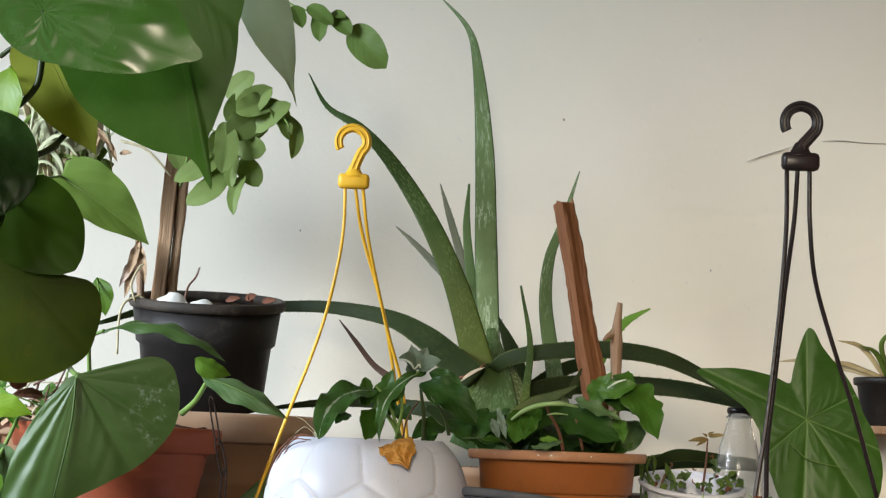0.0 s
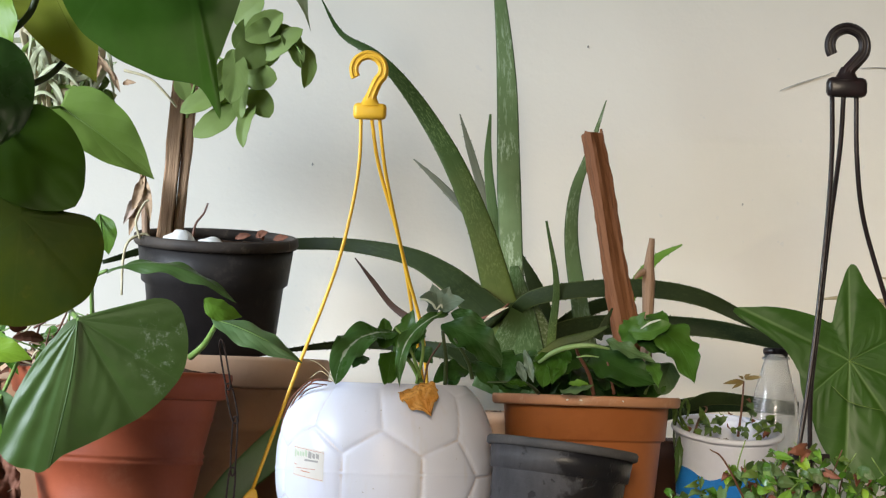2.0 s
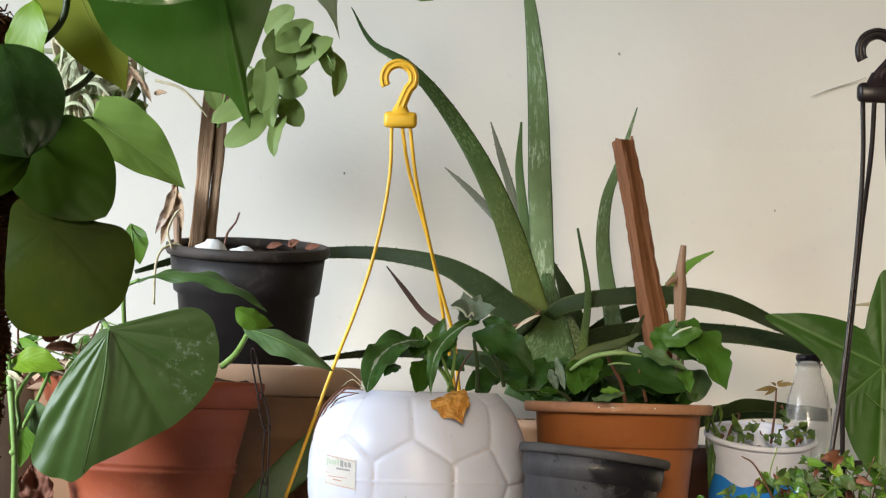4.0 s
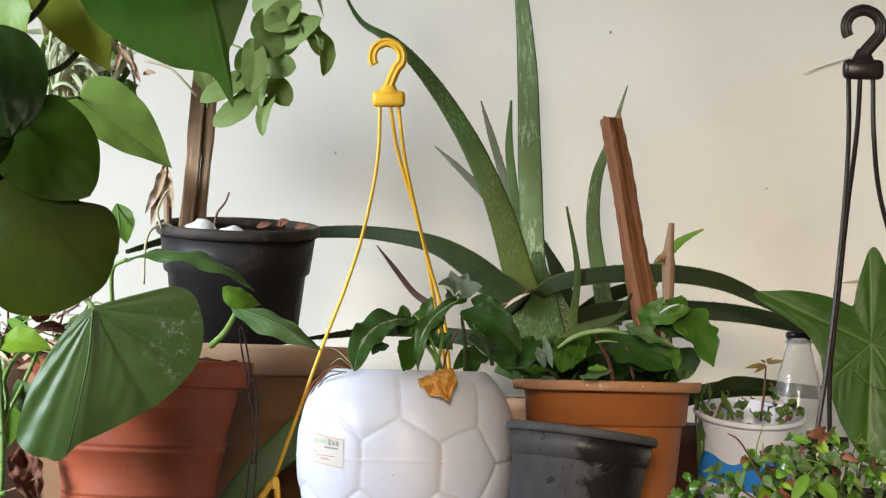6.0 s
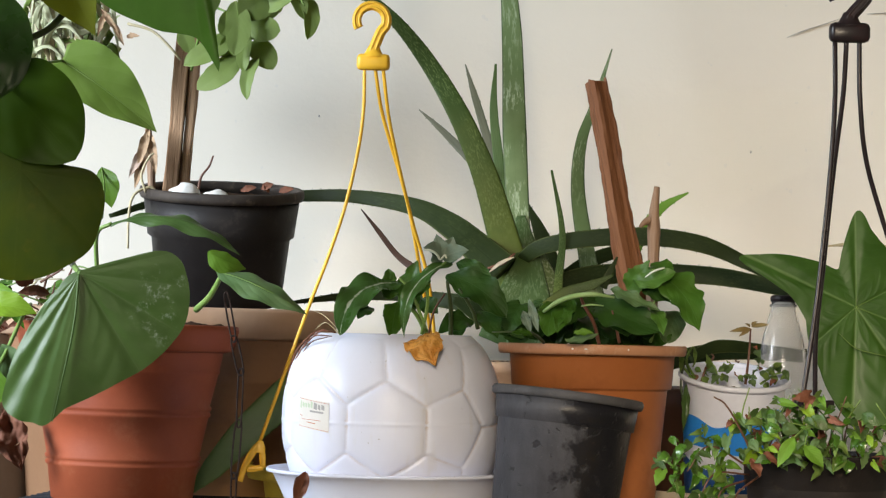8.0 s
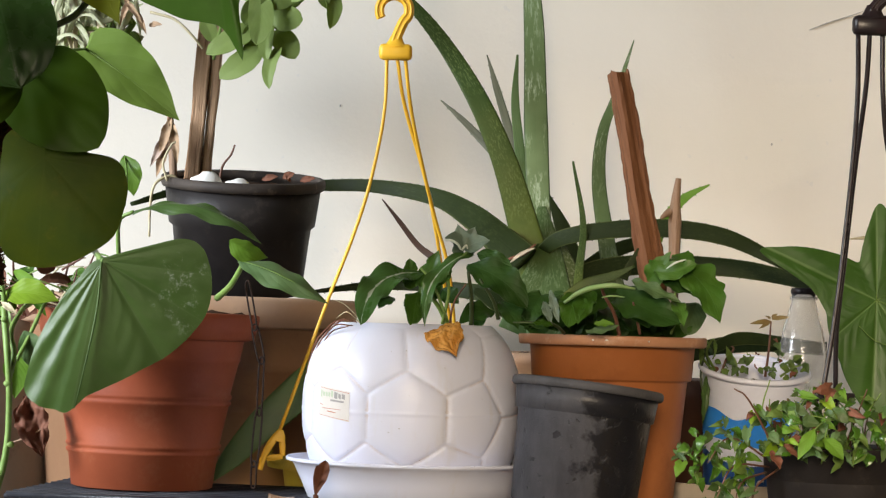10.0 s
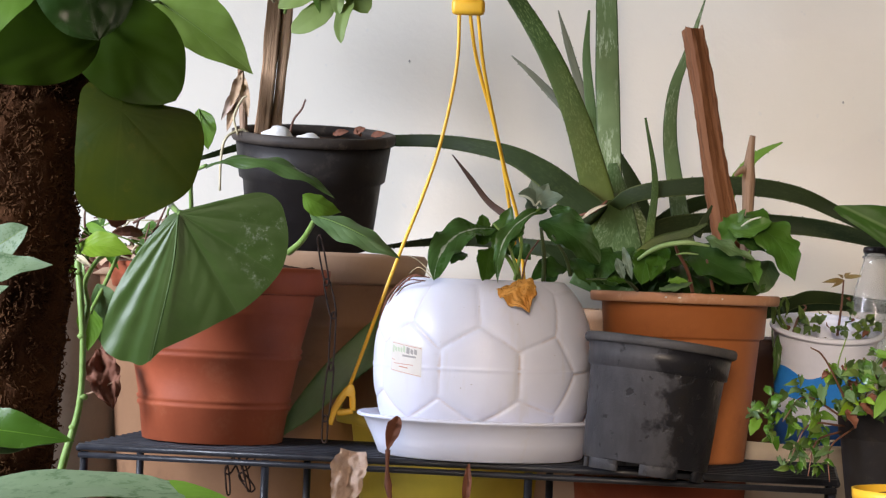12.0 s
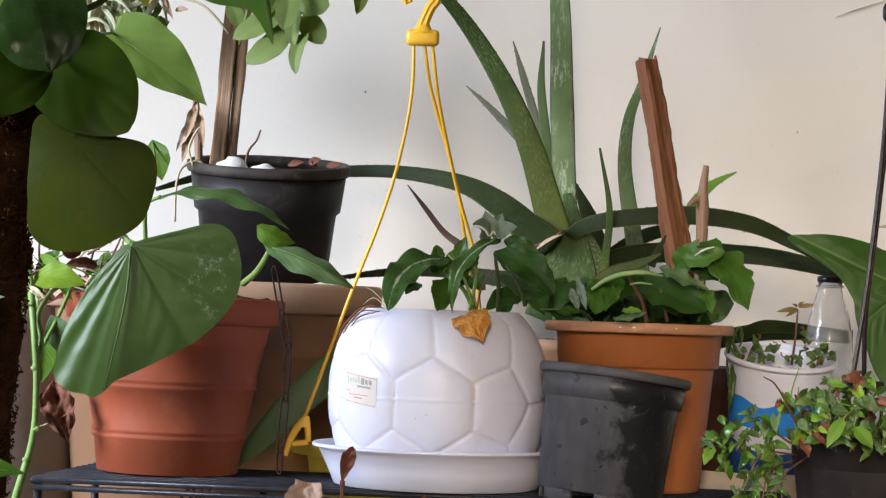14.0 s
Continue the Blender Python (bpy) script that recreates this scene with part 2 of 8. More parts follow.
M = dict(
    wall=plaster(),
    side=surface("cream_paint", (0.34, 0.29, 0.235), (0.38, 0.33, 0.275), scale=2, rough=0.8),
    floor=surface("cement_floor", (0.24, 0.215, 0.19), (0.31, 0.28, 0.25), (0.2, 0.18, 0.16), scale=3, rough=0.8),
    ceiling=surface("ceiling_paint", (0.62, 0.60, 0.56), (0.67, 0.65, 0.61), scale=2, rough=0.85),
    crack=surface("crack_dust", (0.40, 0.38, 0.34), (0.5, 0.48, 0.44), rough=0.9),
    white=moulded_white(),
    grey=dusty_pot(),
    grey_dusty=surface("dusty_grey_plastic", (0.055, 0.055, 0.060), (0.095, 0.093, 0.098), (0.16, 0.15, 0.145), scale=18, grain=180, rough=0.6, bump=0.3, stain=0.5, shine=0.25),
    black=surface("black_plastic", (0.012, 0.010, 0.010), (0.022, 0.019, 0.018), (0.075, 0.062, 0.052), scale=11, rough=0.52, bump=0.16, stain=0.45, shine=0.25),
    black_dusty=surface("dusty_black_plastic", (0.034, 0.027, 0.023), (0.07, 0.055, 0.045), (0.16, 0.12, 0.095), scale=16, rough=0.62, bump=0.25, stain=0.6, shine=0.2),
    terra=surface("orange_plastic", (0.34, 0.108, 0.033), (0.41, 0.142, 0.048), (0.20, 0.058, 0.020), scale=5, rough=0.46, bump=0.06, stain=0.45, shine=0.25),
    terra_rim=surface("faded_orange_plastic", (0.50, 0.25, 0.14), (0.44, 0.20, 0.10), (0.62, 0.42, 0.30), scale=18, rough=0.55, bump=0.1),
    brick=surface("red_terracotta", (0.250, 0.052, 0.022), (0.310, 0.076, 0.033), (0.38, 0.15, 0.08), scale=6, rough=0.62, bump=0.15, stain=0.35, shine=0.15),
    beige=surface("beige_plastic", (0.46, 0.29, 0.185), (0.52, 0.34, 0.23), (0.30, 0.20, 0.13), scale=5, rough=0.55, bump=0.08),
    cream_plastic=surface("cream_plastic", (0.58, 0.49, 0.38), (0.64, 0.55, 0.44), (0.50, 0.38, 0.27), scale=8, rough=0.5, bump=0.08, stain=0.35),
    tan=surface("brown_plastic", (0.25, 0.125, 0.065), (0.31, 0.165, 0.09), (0.13, 0.07, 0.04), scale=5, rough=0.55, bump=0.08),
    clay=surface("dusty_clay", (0.26, 0.20, 0.15), (0.32, 0.26, 0.20), (0.13, 0.10, 0.075), scale=6, rough=0.8, bump=0.2),
    umber=surface("dark_brown_plastic", (0.055, 0.024, 0.014), (0.08, 0.036, 0.022), (0.03, 0.013, 0.008), scale=6, rough=0.5),
    yellow=surface("yellow_plastic", (0.80, 0.43, 0.030), (0.88, 0.50, 0.045), (0.62, 0.34, 0.05), scale=14, rough=0.4, bump=0.05, stain=0.35),
    lemon=surface("dull_yellow_plastic", (0.50, 0.37, 0.03), (0.58, 0.44, 0.05), (0.3, 0.22, 0.04), scale=9, rough=0.45, bump=0.06),
    strap=surface("black_strap", (0.013, 0.010, 0.011), (0.024, 0.017, 0.018), (0.05, 0.018, 0.02), rough=0.32, scale=20, bump=0.05, shine=0.25),
    rod=surface("black_enamelled_steel", (0.010, 0.011, 0.014), (0.020, 0.021, 0.027), (0.06, 0.05, 0.045), scale=30, rough=0.38, bump=0.2, stain=0.4, shine=0.3),
    chain=surface("rusty_iron", (0.014, 0.008, 0.007), (0.030, 0.016, 0.011), (0.07, 0.03, 0.015), scale=60, rough=0.7, shine=0.12),
    soil=surface("potting_soil", (0.045, 0.026, 0.018), (0.09, 0.055, 0.036), (0.16, 0.11, 0.075), scale=40, grain=300, rough=0.95, bump=0.8, shine=0.05),
    stone=surface("white_pebble", (0.78, 0.76, 0.72), (0.82, 0.81, 0.79), (0.40, 0.35, 0.30), scale=60, rough=0.6, stain=0.4),
    dead=surface("dry_leaf", (0.14, 0.048, 0.026), (0.20, 0.078, 0.044), (0.06, 0.022, 0.015), scale=60, rough=0.75, bump=0.5),
    dead_orange=surface("withered_orange_leaf", (0.50, 0.21, 0.032), (0.60, 0.30, 0.065), (0.22, 0.09, 0.03), scale=60, rough=0.7, bump=0.6),
    dead_pink=surface("papery_leaf", (0.44, 0.31, 0.24), (0.56, 0.42, 0.34), (0.24, 0.13, 0.09), scale=50, rough=0.8, bump=0.6),
    straw=surface("straw", (0.50, 0.42, 0.24), (0.62, 0.55, 0.38), (0.34, 0.20, 0.11), scale=40, rough=0.7),
    coir=surface("coconut_fibre", (0.046, 0.019, 0.009), (0.090, 0.038, 0.017), (0.018, 0.007, 0.004), scale=26, grain=240, rough=0.95, bump=1.0, stain=0.8, shine=0.05),
    hair=surface("loose_coir", (0.050, 0.021, 0.009), (0.095, 0.042, 0.018), (0.14, 0.072, 0.032), scale=24, rough=0.9, shine=0.05),
    bark=timber("bark_slab", (0.150, 0.060, 0.028), (0.235, 0.104, 0.050), (0.045, 0.017, 0.010), 0.55),
    stake=timber("weathered_stake", (0.33, 0.180, 0.098), (0.48, 0.310, 0.195), (0.075, 0.035, 0.018), 0.7),
    twig=timber("dry_twig", (0.26, 0.16, 0.10), (0.34, 0.22, 0.15), (0.13, 0.07, 0.04)),
    cut=surface("cut_flesh", (0.46, 0.36, 0.25), (0.55, 0.46, 0.34), (0.20, 0.10, 0.05), scale=60, rough=0.6),
    paper=surface("sticker_paper", (0.72, 0.70, 0.66), (0.76, 0.74, 0.71), (0.62, 0.52, 0.46), rough=0.6, bump=0.02),
    ink=surface("faded_ink", (0.42, 0.41, 0.40), (0.30, 0.30, 0.29), rough=0.6, bump=0.0),
    ink_green=surface("green_ink", (0.46, 0.58, 0.42), (0.56, 0.66, 0.52), rough=0.6, bump=0.0),
    ink_red=surface("red_ink", (0.55, 0.22, 0.16), (0.6, 0.28, 0.2), rough=0.6, bump=0.0),
    cup=surface("glossy_carton", (0.68, 0.72, 0.86), (0.74, 0.77, 0.89), (0.60, 0.52, 0.45), scale=12, rough=0.35, bump=0.04, stain=0.2),
    blue=surface("blue_print", (0.015, 0.20, 0.66), (0.02, 0.25, 0.74), (0.14, 0.36, 0.70), scale=25, rough=0.35, bump=0.03, stain=0.3),
    navy=surface("navy_print", (0.015, 0.06, 0.22), (0.02, 0.09, 0.30), scale=25, rough=0.35, bump=0.03),
    clear=glassy("clear_plastic", (0.95, 0.95, 0.94), 0.10, 0.92),
    philo=foliage("philodendron_leaf", (0.036, 0.105, 0.010), (0.058, 0.145, 0.016), (0.10, 0.20, 0.04), shine=0.5, gloss=0.24, veins=5, vein_mix=0.08, through_light=0.10, bump=0.05),
    philo_gloss=broad_leaf("philodendron_gloss", (0.048, 0.140, 0.015), (0.072, 0.180, 0.026), (0.14, 0.26, 0.07), (-17, -48, 18, -100, 150 - 360), seam=95, gloss=0.25, shine=1.0, through_light=0.12, width=0.6, vein_mix=0.22, bump=0.02),
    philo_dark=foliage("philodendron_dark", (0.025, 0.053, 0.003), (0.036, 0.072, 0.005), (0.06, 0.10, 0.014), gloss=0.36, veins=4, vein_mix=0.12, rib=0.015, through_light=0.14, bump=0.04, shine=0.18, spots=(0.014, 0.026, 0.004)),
    philo_deep=broad_leaf("philodendron_deep_green", (0.038, 0.108, 0.009), (0.054, 0.138, 0.014), (0.07, 0.16, 0.025), (-80, -120, -40, -160, 20), seam=95, gloss=0.36, shine=0.2, through_light=0.18, width=0.5, vein_mix=0.25, bump=0.03),
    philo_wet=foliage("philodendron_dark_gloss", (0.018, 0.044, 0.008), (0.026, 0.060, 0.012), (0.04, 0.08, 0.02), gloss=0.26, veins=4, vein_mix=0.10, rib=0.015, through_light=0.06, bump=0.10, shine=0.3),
    philo_olive=broad_leaf("philodendron_olive", (0.055, 0.073, 0.003), (0.028, 0.052, 0.003), (0.075, 0.088, 0.012), (-92, -45, -8, -140, 160 - 360), seam=90, gloss=0.46, shine=0.14, through_light=0.20, width=0.8, vein_mix=0.18, bump=0.02, blotch=(0.115, 0.095, 0.008)),
    pale=foliage("pale_leaf", (0.15, 0.245, 0.040), (0.20, 0.30, 0.065), (0.26, 0.36, 0.12), gloss=0.42, veins=5, vein_mix=0.15, through_light=0.3, shine=0.35, bump=0.12),
    olive=foliage("yellowing_leaf", (0.31, 0.35, 0.040), (0.38, 0.40, 0.060), (0.42, 0.43, 0.10), gloss=0.60, veins=4, vein_mix=0.10, through_light=0.52, shine=0.12, bump=0.04),
    heart=broad_leaf("heart_leaf", (0.046, 0.100, 0.018), (0.066, 0.130, 0.027), (0.11, 0.17, 0.07), (-100, -58, -30, -6, 14), seam=100, gloss=0.42, shine=0.34, through_light=0.10, width=0.35, vein_mix=0.25, bump=0.03, glints=(-44, 10, 0.50, 0.99)),
    fresh=foliage("fresh_leaf", (0.10, 0.22, 0.022), (0.15, 0.29, 0.035), (0.20, 0.34, 0.08), gloss=0.48, shine=0.22, veins=6, vein_mix=0.15, through_light=0.32, bump=0.12),
    lime=foliage("lime_leaf", (0.20, 0.36, 0.025), (0.27, 0.42, 0.04), (0.30, 0.45, 0.08), gloss=0.4, veins=6, vein_mix=0.15, through_light=0.4, bump=0.12),
    sage=foliage("sage_leaf", (0.085, 0.155, 0.055), (0.12, 0.20, 0.075), (0.18, 0.26, 0.11), gloss=0.42, veins=6, vein_mix=0.18, through_light=0.26, bump=0.12),
    pothos_dim=foliage("old_pothos_leaf", (0.040, 0.085, 0.020), (0.065, 0.120, 0.034), (0.12, 0.19, 0.07), gloss=0.36, shine=0.3, veins=6, vein_mix=0.12, through_light=0.18, bump=0.12),
    cream=foliage("creamy_strap_leaf", (0.55, 0.57, 0.36), (0.68, 0.68, 0.48), (0.26, 0.34, 0.12), gloss=0.45, shine=0.2, veins=2, vein_mix=0.3, through_light=0.35, bump=0.05),
    pothos=foliage("young_pothos_leaf", (0.11, 0.19, 0.040), (0.16, 0.25, 0.065), (0.18, 0.27, 0.08), gloss=0.50, shine=0.2, veins=6, vein_mix=0.12, through_light=0.30, bump=0.12),
    syng=foliage("arrowhead_leaf", (0.029, 0.090, 0.009), (0.053, 0.132, 0.016), (0.16, 0.28, 0.14), gloss=0.36, shine=0.2, veins=5, vein_mix=0.14, rib=0.02, through_light=0.14, bump=0.14),
    # darkened copy of the arrowhead leaf: shade inside the clumps put into its colour
    syng_dim=foliage("arrowhead_shaded_leaf", (0.016, 0.050, 0.008), (0.030, 0.076, 0.013), (0.08, 0.15, 0.07), gloss=0.42, shine=0.16, veins=5, vein_mix=0.12, rib=0.02, through_light=0.10, bump=0.12),
    syng_white=foliage("white_striped_leaf", (0.045, 0.120, 0.028), (0.070, 0.160, 0.040), (0.36, 0.48, 0.34), gloss=0.30, veins=5, vein_mix=0.12, through_light=0.14, stripe=0.06, bump=0.14),
    silver=foliage("silvery_leaf", (0.13, 0.19, 0.14), (0.17, 0.24, 0.18), (0.42, 0.50, 0.42), gloss=0.38, veins=5, vein_mix=0.15, through_light=0.12, bump=0.10),
    spray=foliage("grey_green_oval_leaf", (0.26, 0.36, 0.10), (0.33, 0.43, 0.15), (0.28, 0.37, 0.15), gloss=0.5, veins=6, vein_mix=0.06, through_light=0.45, shine=0.25, bump=0.05),
    big_leaf=broad_leaf("huge_lobed_leaf", (0.030, 0.088, 0.011), (0.046, 0.116, 0.017), (0.16, 0.26, 0.09), (90, 156 - 360, 222 - 360, 268 - 360, 305 - 360, 340 - 360, 28), seam=128, gloss=0.42, shine=0.25, through_light=0.12, width=1.0, vein_mix=0.5, bump=0.08),
    husk=surface("papery_husk", (0.40, 0.25, 0.145), (0.54, 0.37, 0.24), (0.22, 0.11, 0.06), scale=50, rough=0.8, bump=0.6),
    wilted=foliage("greyish_drooping_leaf", (0.37, 0.43, 0.29), (0.43, 0.48, 0.33), (0.45, 0.50, 0.36), gloss=0.6, veins=5, vein_mix=0.06, through_light=0.55, shine=0.15, bump=0.05),
    syng_big=foliage("large_arrowhead_leaf", (0.058, 0.150, 0.020), (0.085, 0.190, 0.032), (0.20, 0.34, 0.10), gloss=0.40, veins=4, vein_mix=0.14, rib=0.03, through_light=0.2, bump=0.08, slant=0.7),
    aloe=foliage("aloe_leaf", (0.105, 0.170, 0.066), (0.145, 0.215, 0.092), (0.08, 0.14, 0.06), gloss=0.42, veins=2, vein_mix=0.0, through_light=0.04, mottle=0.9, bump=0.06, fleck=(0.40, 0.50, 0.34), streaks=(6, 34), margin=(0.035, 0.060, 0.016)),
    aloe_mid=foliage("aloe_green_leaf", (0.022, 0.048, 0.011), (0.036, 0.068, 0.016), (0.08, 0.14, 0.06), gloss=0.46, shine=0.18, veins=2, vein_mix=0.0, through_light=0.04, mottle=0.5, bump=0.08, fleck=(0.20, 0.26, 0.09), streaks=(13, 80), foot=(0.100, 0.135, 0.026), margin=(0.060, 0.085, 0.020)),
    aloe_pale=foliage("aloe_speckled_leaf", (0.045, 0.085, 0.026), (0.075, 0.122, 0.042), (0.08, 0.14, 0.06), gloss=0.45, shine=0.2, veins=2, vein_mix=0.0, through_light=0.04, mottle=0.7, bump=0.08, fleck=(0.19, 0.25, 0.14), streaks=(16, 22)),
    # darkened copy of the aloe leaf: shade low in the plant put into its colour
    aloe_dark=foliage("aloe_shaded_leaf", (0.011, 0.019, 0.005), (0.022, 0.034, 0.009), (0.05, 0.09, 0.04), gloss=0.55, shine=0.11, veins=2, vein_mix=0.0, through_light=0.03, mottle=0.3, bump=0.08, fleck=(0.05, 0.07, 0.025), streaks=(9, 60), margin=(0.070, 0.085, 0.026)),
    aloe_grey=foliage("aloe_grey_leaf", (0.14, 0.15, 0.10), (0.17, 0.17, 0.12), (0.2, 0.2, 0.15), gloss=0.5, veins=2, vein_mix=0.0, through_light=0.05),
    variegated=foliage("variegated_leaf", (0.19, 0.28, 0.15), (0.25, 0.34, 0.20), (0.22, 0.35, 0.16), gloss=0.42, shine=0.2, veins=5, vein_mix=0.08, through_light=0.20, mottle=0.75, bump=0.06, fleck=(0.07, 0.15, 0.06), streaks=(7, 22)),
    stem=surface("green_stem", (0.15, 0.27, 0.055), (0.22, 0.34, 0.09), (0.12, 0.12, 0.04), scale=50, rough=0.45, bump=0.15),
    stem_dark=surface("dark_stem", (0.030, 0.050, 0.016), (0.05, 0.07, 0.022), (0.07, 0.05, 0.03), scale=50, rough=0.45, bump=0.2),
    white_vein=surface("white_leaf_stripe", (0.52, 0.60, 0.48), (0.62, 0.68, 0.57), scale=60, rough=0.5, bump=0.05),
    pale_stem=surface("pale_green_leaf_edge", (0.22, 0.36, 0.13), (0.30, 0.45, 0.19), (0.12, 0.22, 0.06), scale=60, rough=0.4, bump=0.1),
    seedling=surface("rusty_green_leaf", (0.20, 0.13, 0.045), (0.26, 0.20, 0.07), (0.24, 0.09, 0.05), scale=60, rough=0.55, bump=0.2),
    rootlet=surface("reddish_root", (0.15, 0.055, 0.035), (0.23, 0.095, 0.06), (0.07, 0.03, 0.02), scale=60, rough=0.7, bump=0.2, shine=0.1),
    stem_red=surface("reddish_stem", (0.13, 0.055, 0.035), (0.18, 0.08, 0.05), scale=50, rough=0.5),
)

# ---- mesh tools ----
BASE = {}
rnd = random.Random(7)


def thing(name, base, label, category, group="", kind=""):
    ob = new(name)
    ob.empty_display_size = 0.02
    ob.location = base
    BASE[ob] = Vector(base)
    return tagged(ob, label, category, group, kind)


def part(name, bm, material, parent, label="", smooth=True):
    """Links a bmesh in world metres as one mesh under a thing or a part."""
    me = bpy.data.meshes.new(name)
    at = BASE[parent]
    bmesh.ops.translate(bm, verts=bm.verts, vec=-at)
    bm.to_mesh(me)
    bm.free()
    if smooth:
        me.shade_smooth()
    me.materials.append(M[material])
    ob = new(name, me)
    ob.parent = parent
    BASE[ob] = at
    return tagged(ob, label)


def structure(name, bm, material, label, category):
    me = bpy.data.meshes.new(name)
    bm.to_mesh(me)
    bm.free()
    me.materials.append(M[material])
    ob = new(name, me)
    BASE[ob] = Vector((0, 0, 0))
    return tagged(ob, label, category, kind="structure")


def box(x0, y0, z0, x1, y1, z1, bevel=0.0, m=None):
    bm = bmesh.new()
    bmesh.ops.create_cube(bm, size=1.0)
    for v in bm.verts:
        v.co = Vector((x0 + (v.co.x + 0.5) * (x1 - x0), y0 + (v.co.y + 0.5) * (y1 - y0), z0 + (v.co.z + 0.5) * (z1 - z0)))
    if bevel:
        bmesh.ops.bevel(bm, geom=bm.edges[:], offset=bevel, segments=2, profile=0.5, affect="EDGES")
    if m is not None:
        bmesh.ops.transform(bm, matrix=m, verts=bm.verts)
    return bm


def join(*many):
    """Joins bmeshes into the first."""
    first = many[0]
    for other in many[1:]:
        me = bpy.data.meshes.new("joined")
        other.to_mesh(me)
        other.free()
        first.from_mesh(me)
        bpy.data.meshes.remove(me)
    return first


def lathe(profile, m, n=56, closed=True, wobble=0.0):
    """Turns a closed outline of (radius, height) round m's z."""
    bm = bmesh.new()
    rings = []
    for r, z in profile:
        if r < 1e-6:
            rings.append([bm.verts.new(m @ Vector((0, 0, z)))])
            continue
        ring = []
        for k in range(n):
            a = 2 * math.pi * k / n
            d = 1 + wobble * math.sin(2 * a + 9 * z)
            ring.append(bm.verts.new(m @ Vector((r * d * math.cos(a), r * d * math.sin(a), z))))
        rings.append(ring)
    pairs = list(zip(rings, rings[1:]))
    if closed and len(rings[0]) > 1 and len(rings[-1]) > 1:
        pairs.append((rings[-1], rings[0]))
    for a, b in pairs:
        for k in range(n):
            j = (k + 1) % n
            if len(a) == 1 and len(b) > 1:
                bm.faces.new((a[0], b[j], b[k]))
            elif len(b) == 1 and len(a) > 1:
                bm.faces.new((a[k], a[j], b[0]))
            elif len(a) > 1:
                bm.faces.new((a[k], a[j], b[j], b[k]))
    bmesh.ops.recalc_face_normals(bm, faces=bm.faces)
    return bm


def pot_outline(outer, wall=0.003):
    """A pot's closed section: from the axis out along the base, up the outside, over the lip and down inside."""
    inner = [(max(r - wall, 0.001), max(z, outer[0][1] + wall)) for r, z in reversed(outer)]
    top = outer[-1]
    inner[0] = (top[0] - wall, top[1])
    return [(0, outer[0][1])] + outer + inner + [(0, outer[0][1] + wall)]


def spline(points, count):
    """A smooth line through the points: count rows of place."""
    p = [Vector(q) for q in points]
    p = [2 * p[0] - p[1]] + p + [2 * p[-1] - p[-2]]
    out = []
    for k in range(count):
        f = k / (count - 1) * (len(p) - 3)
        i = min(int(f), len(p) - 4)
        t = f - i
        a, b, c, d = p[i:i + 4]
        out.append(0.5 * ((2 * b) + (c - a) * t + (2 * a - 5 * b + 4 * c - d) * t * t + (3 * b - a - 3 * c + d) * t ** 3))
    return out


def values(stops, count):
    return [float(np.interp(k / (count - 1) * (len(stops) - 1), range(len(stops)), stops)) for k in range(count)]


def tube(points, radii, n=8, count=None, flat=1.0, facing=(0, -1, 0)):
    """A rod along a smooth line; radii spread evenly over it; flat squeezes it towards the facing direction."""
    count = count or max(6, 5 * (len(points) - 1) + 1)
    line, rad = spline(points, count), values(radii, count)
    bm = bmesh.new()
    rings = []
    for k, p in enumerate(line):
        d = (line[min(k + 1, count - 1)] - line[max(k - 1, 0)]).normalized()
        side = d.cross(Vector(facing))
        side = side.normalized() if side.length > 1e-4 else d.orthogonal().normalized()
        up = side.cross(d)
        rings.append([bm.verts.new(p + rad[k] * (math.cos(a) * side + flat * math.sin(a) * up)) for a in (2 * math.pi * j / n for j in range(n))])
    for a, b in zip(rings, rings[1:]):
        for j in range(n):
            bm.faces.new((a[j], a[(j + 1) % n], b[(j + 1) % n], b[j]))
    bm.faces.new(rings[0])
    bm.faces.new(rings[-1])
    bmesh.ops.recalc_face_normals(bm, faces=bm.faces)
    return bm


